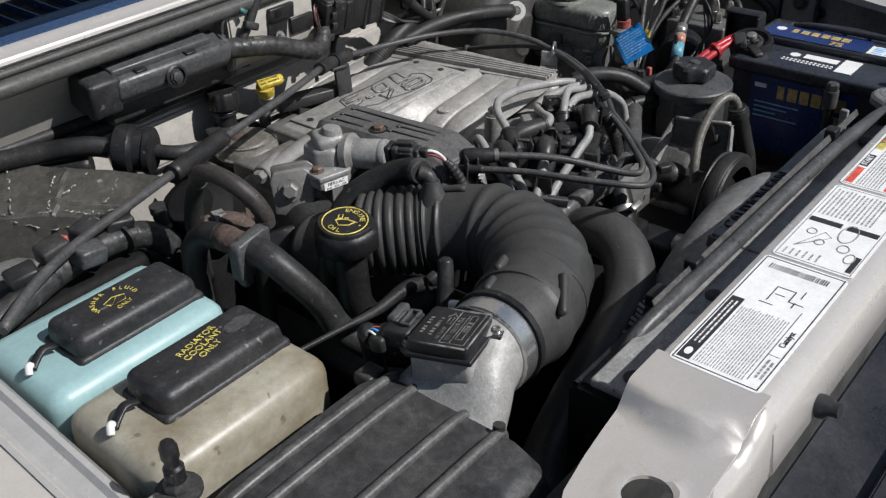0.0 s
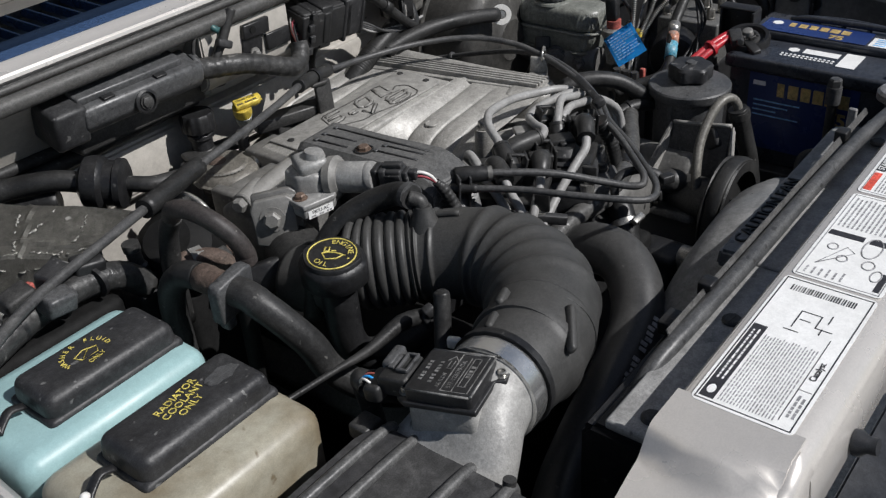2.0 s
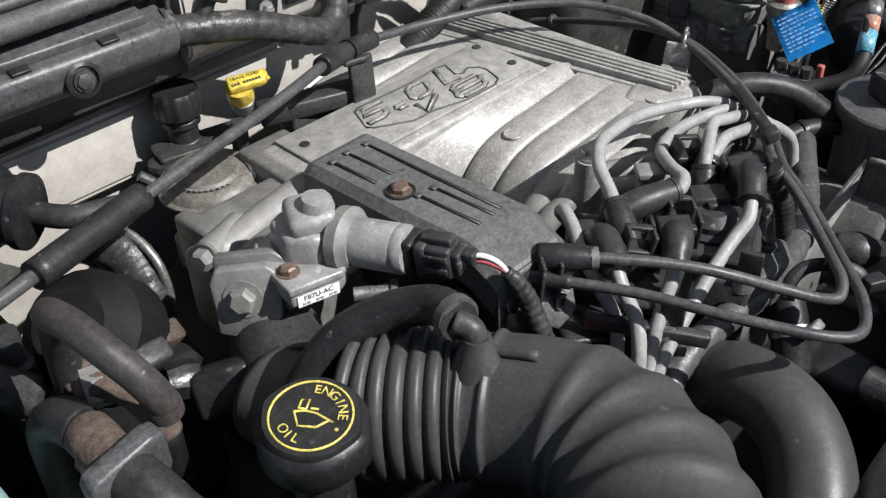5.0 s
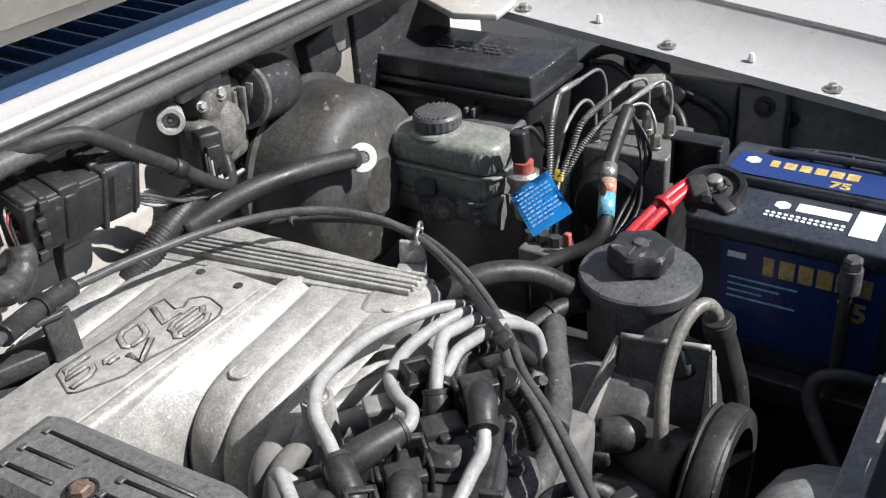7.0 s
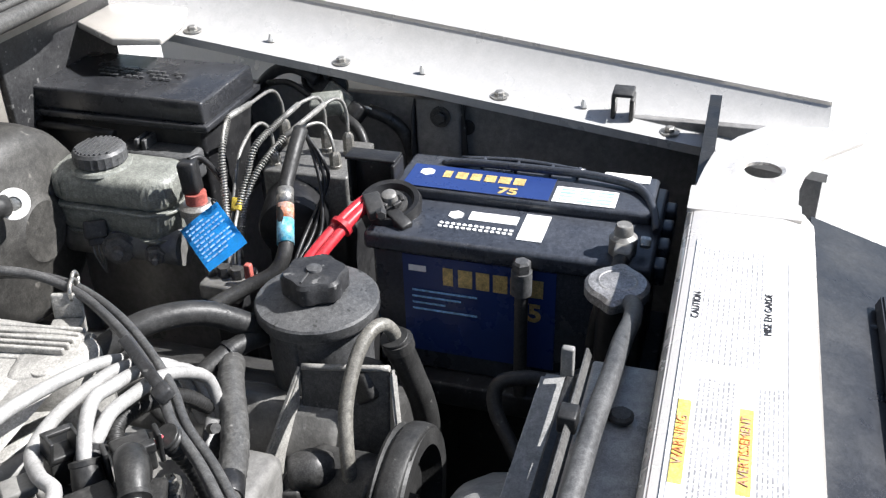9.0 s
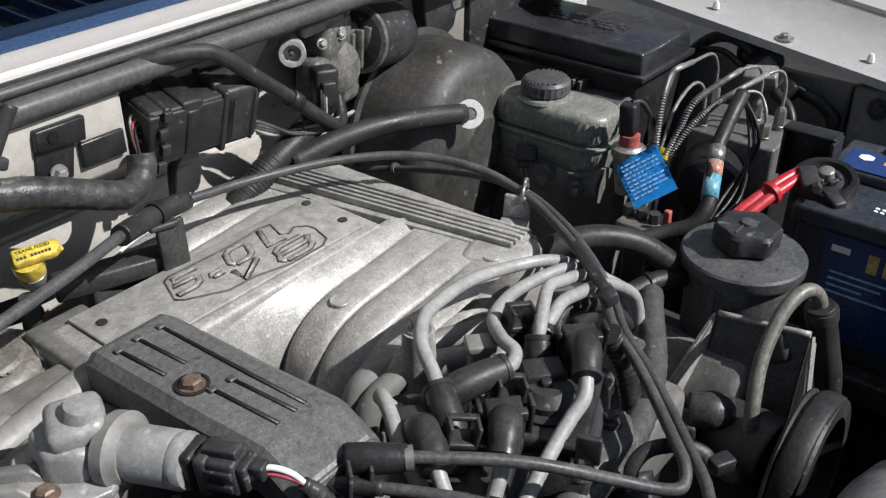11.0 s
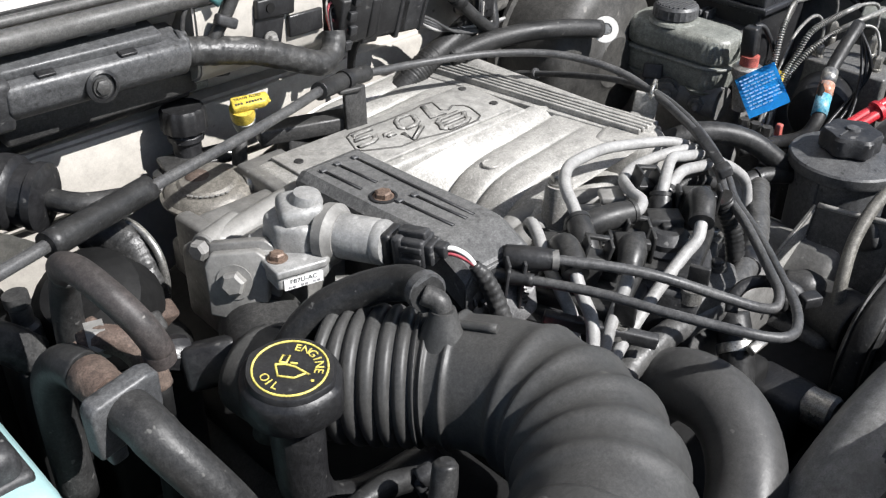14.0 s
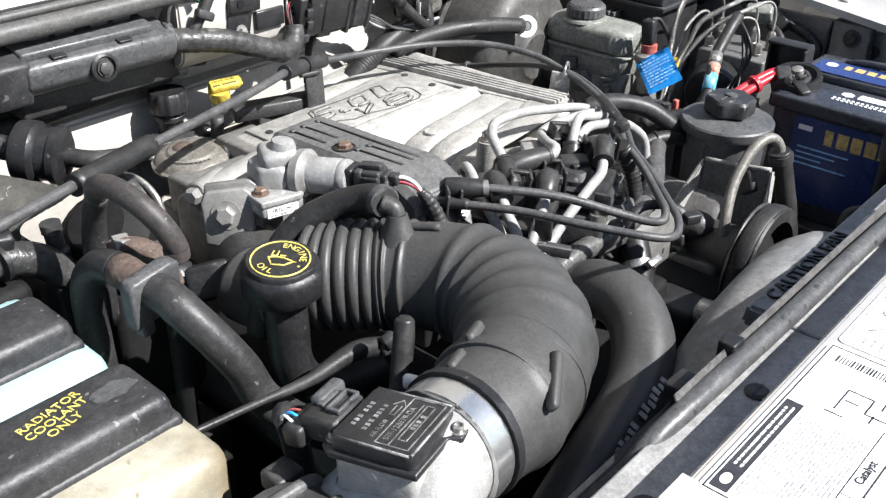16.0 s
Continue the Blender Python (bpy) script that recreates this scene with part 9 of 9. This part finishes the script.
part("rear_sheath", sweep([(0.97, 1.09, 1.03), (0.90, 1.067, 1.03), (0.80, 1.04, 1.03), (0.70, 1.015, 1.03)], 0.0058, 10), WIRE_DARK, bend)
part("long_sleeve", sweep([(0.715, 1.020, 1.030), (0.66, 1.002, 1.032), (0.60, 0.982, 1.034)], 0.0125, 14), RUBBER, bend)
part("tail", sweep([(0.605, 0.984, 1.034), (0.52, 0.962, 1.032), (0.435, 0.940, 1.03), (0.36, 0.905, 1.028), (0.30, 0.868, 1.02)], 0.0062, 10), WIRE_DARK, bend)
cru = thing("cruise_cable", (0.90, 0.74, 0.97), "second dark control cable beside the throttle cable", "cable")
part("sheath", sweep([(0.885, 0.752, 0.988), (0.899, 0.736, 0.988), (0.935, 0.671, 0.988), (0.96, 0.613, 0.985), (0.989, 0.56, 0.980), (1.010, 0.537, 0.975), (1.028, 0.531, 0.972), (1.047, 0.536, 0.970), (1.068, 0.548, 0.968), (1.09, 0.566, 0.966), (1.165, 0.642, 0.963), (1.207, 0.694, 0.964), (1.243, 0.728, 0.968), (1.284, 0.778, 0.974), (1.325, 0.838, 0.975), (1.358, 0.905, 0.973), (1.385, 0.98, 0.958), (1.40, 1.06, 0.936), (1.40, 1.14, 0.914), (1.38, 1.2, 0.90), (1.33, 1.24, 0.89)], 0.0047, 10, 7), WIRE_DARK, cru)
part("collar", lathe([(0.0075, -0.003), (0.0085, 0), (0.0075, 0.003)], (1.401, 1.14, 0.914), (0, 1, -0.3), 14), GREY_PLASTIC, cru)
part("boot", sweep([(0.880, 0.762, 0.988), (0.890, 0.748, 0.988), (0.90, 0.735, 0.988), (0.91, 0.718, 0.988)], [0.005, 0.0075, 0.007, 0.006], 14, 5), BLACK, cru)
solid("cable_tie", merge(sweep([(1.070, 0.608, 0.932), (1.078, 0.612, 0.946), (1.094, 0.607, 0.955), (1.112, 0.590, 0.956), (1.121, 0.573, 0.951), (1.120, 0.566, 0.942)], 0.006, 8, 6, flat=0.35), slab((0.020, 0.014, 0.012), axes((1.126, 0.561, 0.938), (0, 0, 1), (1, -0.5, 0)), 0.002)), BLACK, "black cable tie round both control cables", "cable tie")
hold2 = thing("cable_bracket", (1.03, 1.115, 0.95), "black steel cable bracket on the intake", "bracket")
part("post", merge(slab((0.03, 0.007, 0.055), axes((1.028, 1.102, 0.957), (0, 0.05, 1), (1, -0.1, 0)), 0.002), slab((0.03, 0.028, 0.006), axes((1.022, 1.112, 1.008), (0, 0, 1), (1, -0.2, 0)), 0.002)), STEEL_DARK, hold2)
part("arm", merge(slab((0.13, 0.03, 0.02), axes((0.985, 1.135, 0.955), (0, 0, 1), (1, -0.35, 0)), 0.003), block((0.95, 1.13, 0.88), (1.02, 1.16, 0.96), 0.004)), STEEL_DARK, hold2)
part("clip", clamp_ring((1.022, 1.112, 1.020), (0.95, 0.3, -0.1), 0.0105, 0.01, 0.002), BLACK, hold2)
cl = thing("cable_clip", (1.335, 0.90, 0.93), "bent metal clip holding two cables", "clip")
part("foot", merge(slab((0.03, 0.006, 0.045), axes((1.332, 0.902, 0.935), (0.1, 0, 1), (0.4, -1, 0)), 0.002), slab((0.03, 0.03, 0.005), axes((1.315, 0.895, 0.95), (0, 0, 1), (0.4, -1, 0)), 0.0015)), ALU, cl)
part("loop", sweep([(1.346 + 0.011 * math.cos(a), 0.900 + 0.004 * math.cos(a), 0.978 + 0.011 * math.sin(a)) for a in (2 * math.pi * k / 14 for k in range(15))], 0.0022, 6, 1, True), STEEL, cl)
part("loop", sweep([(1.362 + 0.010 * math.cos(a), 0.910 + 0.004 * math.cos(a), 0.976 + 0.010 * math.sin(a)) for a in (2 * math.pi * k / 14 for k in range(15))], 0.0022, 6, 1, True), STEEL, cl)
DULL_LEVER = material("dull_lever_steel", (0.075, 0.074, 0.074), 0.42, 0.3, (0.12, 0.118, 0.114), 0.7, 26, 240, 0.2, spots=(0.2, 0.195, 0.19), spot_size=120, spot_level=0.7, mid=0.3)
pulleyq = thing("throttle_lever", (0.89, 0.75, 0.93), "grey steel throttle lever and cable bracket", "lever")
lv = Vector((-0.36, -0.74, 0.57))
part("quadrant", merge(lathe([(0.0185, 0), (0.0195, 0.0015), (0.0195, 0.004), (0.0165, 0.0055), (0.006, 0.0055), (0.0055, 0.009), (0.001, 0.0095)], (0.876, 0.757, 0.986), lv, 32), slab((0.014, 0.004, 0.008), axes((0.872, 0.752, 0.994), lv, (0.6, 0.1, 0.8)), 0.001)), DULL_LEVER, pulleyq)
part("bracket", merge(slab((0.003, 0.034, 0.058), axes((0.899, 0.746, 0.948), (0.05, -0.05, 1), (0.75, -0.6, 0)), 0.0008), slab((0.003, 0.030, 0.054), axes((0.912, 0.738, 0.950), (0.05, -0.05, 1), (0.75, -0.6, 0)), 0.0008), slab((0.02, 0.006, 0.05), axes((0.907, 0.750, 0.945), (0, 0, 1), (0.75, -0.6, 0)), 0.001)), BLACK_DUST, pulleyq)
part("housing_plate", merge(prism([(-0.030, -0.022), (-0.008, -0.030), (0.004, -0.018), (0.016, -0.024), (0.034, -0.012), (0.036, 0.012), (0.012, 0.022), (-0.022, 0.024)], 0.004, 0.0012, 2, axes((0.892, 0.741, 0.962), lv, (0.82, -0.55, 0.1))), slab((0.018, 0.003, 0.006), axes((0.880, 0.742, 0.972), lv, (0.9, -0.4, 0.3)), 0.0008), slab((0.003, 0.014, 0.005), axes((0.868, 0.750, 0.972), lv, (0.9, -0.4, 0.1)), 0.0008)), DULL_LEVER, pulleyq, "dull grey lever housing")
part("spring", sweep([(0.909 + 0.005 * math.cos(1.9 * k), 0.728 + 0.005 * math.sin(1.9 * k), 0.972 - 0.0012 * k) for k in range(22)], 0.0011, 5, 2), STEEL_DARK, pulleyq)
part("stem", block((0.87, 0.745, 0.80), (0.905, 0.79, 0.97), 0.004), BLACK, pulleyq)

# ---- hoses in front of the engine ----
# lighter copy of TAPE, with the sunlight on this hose put into its colour
TAPE_GREY = material("sunlit_grey_wrap", (0.075, 0.074, 0.071), 0.42, 0.0, (0.045, 0.044, 0.043), 0.8, 40, 140, 0.5, spots=(0.2, 0.195, 0.185), spot_size=70, spot_level=0.7, mid=0.3)
taped = thing("taped_hose", (1.1, 0.65, 0.88), "tape-wrapped hose across the engine front", "hose")
part("hose", sweep([(1.40, 0.775, 0.86), (1.378, 0.752, 0.890), (1.34, 0.732, 0.900), (1.262, 0.687, 0.900), (1.205, 0.664, 0.900), (1.154, 0.650, 0.902), (1.09, 0.645, 0.903), (1.03, 0.648, 0.903), (0.97, 0.648, 0.895), (0.91, 0.63, 0.87)], 0.0135, 14, 12, wave=lambda s: 1 + 0.03 * math.sin(s * 520)), TAPE_GREY, taped)
part("tape_end", lathe([(0.0142, -0.012), (0.0148, -0.011), (0.0148, 0.011), (0.0142, 0.012)], (1.205, 0.664, 0.900), (-0.9, -0.4, 0.0), 20), BLACK, taped, "loose wrap of black tape")
arch = thing("return_hose", (1.38, 0.80, 0.9), "dark rubber hose arching to the steering reservoir", "hose")
part("hose", sweep([(1.27, 0.865, 0.915), (1.30, 0.855, 0.935), (1.345, 0.825, 0.95), (1.39, 0.785, 0.94), (1.425, 0.745, 0.905)], 0.0135, 14), RUBBER_DUST, arch)
part("hose", sweep([(1.30, 0.80, 0.87), (1.345, 0.775, 0.89), (1.39, 0.755, 0.90), (1.43, 0.735, 0.895)], 0.011, 12), RUBBER, arch)
part("clip", clamp_ring((1.385, 0.757, 0.899), (0.9, -0.4, 0.2), 0.0115, 0.006, 0.002), BLACK, arch)
rib2 = thing("corrugated_loom", (1.2, 0.76, 0.93), "thin black corrugated wire conduit under the leads", "conduit")
part("conduit", sweep([(1.17, 0.73, 0.93), (1.19, 0.755, 0.955), (1.225, 0.755, 0.955), (1.27, 0.745, 0.935), (1.30, 0.735, 0.90)], 0.0075, 10, 30, wave=lambda s: 1 + 0.10 * math.sin(s * 1700)), RUBBER, rib2)
brk = thing("engine_bracket", (1.22, 0.68, 0.88), "dull grey triangular steel bracket", "bracket")
part("plate", prism([(-0.045, -0.05), (-0.005, -0.06), (0.035, 0.05), (0.02, 0.06)], 0.005, 0.0015, 1, axes((1.235, 0.705, 0.865), (-0.4, -0.7, 0.6), (0.8, -0.6, 0))), STEEL_DARK, brk)
part("bolt", lathe([(0.005, 0), (0.005, 0.02)], (1.262, 0.71, 0.91), (-0.5, -0.6, 0.6), 10), STEEL_DARK, brk)
rhose = thing("upper_radiator_hose", (0.95, 0.52, 0.80), "thick black moulded upper radiator hose with white print", "hose")
part("hose", sweep([(1.00, 0.665, 0.76), (1.00, 0.650, 0.83), (1.005, 0.615, 0.879), (0.995, 0.562, 0.892), (0.968, 0.520, 0.878), (0.915, 0.49, 0.855), (0.83, 0.475, 0.835), (0.75, 0.465, 0.81), (0.68, 0.45, 0.79), (0.62, 0.42, 0.77)], [0.034, 0.034, 0.034, 0.034, 0.034, 0.033, 0.032, 0.032, 0.032, 0.032], 30, 8), HOSE_GREY, rhose)
rm = axes((0.868, 0.4535, 0.870), (-0.1, -0.55, 0.8), (0.93, 0.12, 0.2))
part("print", merge(*[slab((0.0055, 0.009, 0.0008), rm @ Matrix.Translation((-0.06 + 0.0085 * k, 0.0015 * (k % 3), -0.001 - 0.00002 * k * k)), 0) for k in range(14) if k != 6]), INK_GREY, rhose, "worn white unreadable print")
wneck = thing("water_neck", (1.10, 0.64, 0.80), "oily cast coolant outlet with hose clamp", "coolant outlet")
part("neck", sweep([(1.10, 0.60, 0.83), (1.115, 0.615, 0.86), (1.13, 0.635, 0.885)], 0.018, 16), RUBBER, wneck)
part("clamp", merge(clamp_ring((1.115, 0.615, 0.86), (0.5, 0.6, 0.7), 0.0185, 0.01, 0.0015), slab((0.026, 0.01, 0.008), axes((1.115, 0.597, 0.872), (0, -0.5, 0.8), (1, 0, 0)), 0.002)), STEEL, wneck)
part("box", block((1.08, 0.60, 0.46), (1.18, 0.66, 0.82), 0.01), CAVITY_SHADE, wneck)
alt = thing("front_accessory", (1.175, 0.57, 0.60), "bright metal rim on a black accessory low in the bay", "accessory")
part("rim", lathe([(0.015, 0), (0.020, 0.003), (0.020, 0.03), (0.017, 0.034)], (1.175, 0.555, 0.79), (0, -1, 0.1), 30), STEEL, alt)
part("body", block((1.145, 0.55, 0.44), (1.205, 0.62, 0.80), 0.01), BLACK, alt)
solid("fan_clutch_bracket", block((1.08, 0.53, 0.46), (1.26, 0.60, 0.72), 0.01), CAVITY_SHADE, "black accessory bracket low in the bay", "bracket")
hb = thing("wire_plug_loose", (0.70, 0.63, 0.90), "black sensor lead with a brass clip and plug", "sensor lead")
part("lead", sweep([(0.50, 0.66, 0.96), (0.57, 0.655, 0.955), (0.62, 0.652, 0.95), (0.68, 0.655, 0.948), (0.73, 0.65, 0.93)], [0.0035, 0.0035, 0.006, 0.010, 0.009], 10, 6), RUBBER, hb)
part("plug", merge(slab((0.020, 0.018, 0.022), axes((0.716, 0.643, 0.928), (-0.3, 0.2, 1), (1, -0.4, 0)), 0.004), slab((0.014, 0.012, 0.014), axes((0.712, 0.640, 0.945), (-0.5, 0.1, 1), (1, -0.4, 0)), 0.003)), BLACK_DUST, hb)
part("wire_clip", sweep([(0.700, 0.632, 0.945), (0.712, 0.626, 0.950), (0.724, 0.632, 0.948), (0.722, 0.644, 0.942)], 0.0013, 6), STEEL_DARK, hb)
part("hose", sweep([(0.694, 0.607, 1.002), (0.693, 0.606, 0.998), (0.688, 0.602, 0.985), (0.680, 0.597, 0.965), (0.668, 0.588, 0.93), (0.66, 0.58, 0.86)], [0.004, 0.0090, 0.0098, 0.0098, 0.0105, 0.0105], 14), RUBBER_DUST, hb)
part("white_tip", slab((0.009, 0.016, 0.014), axes((0.658, 0.564, 0.966), (0, 0, 1), (1, 0.4, 0)), 0.004), WHITE, hb)
part("base", block((0.68, 0.58, 0.44), (0.74, 0.66, 0.88), 0.01), CAVITY_SHADE, hb)
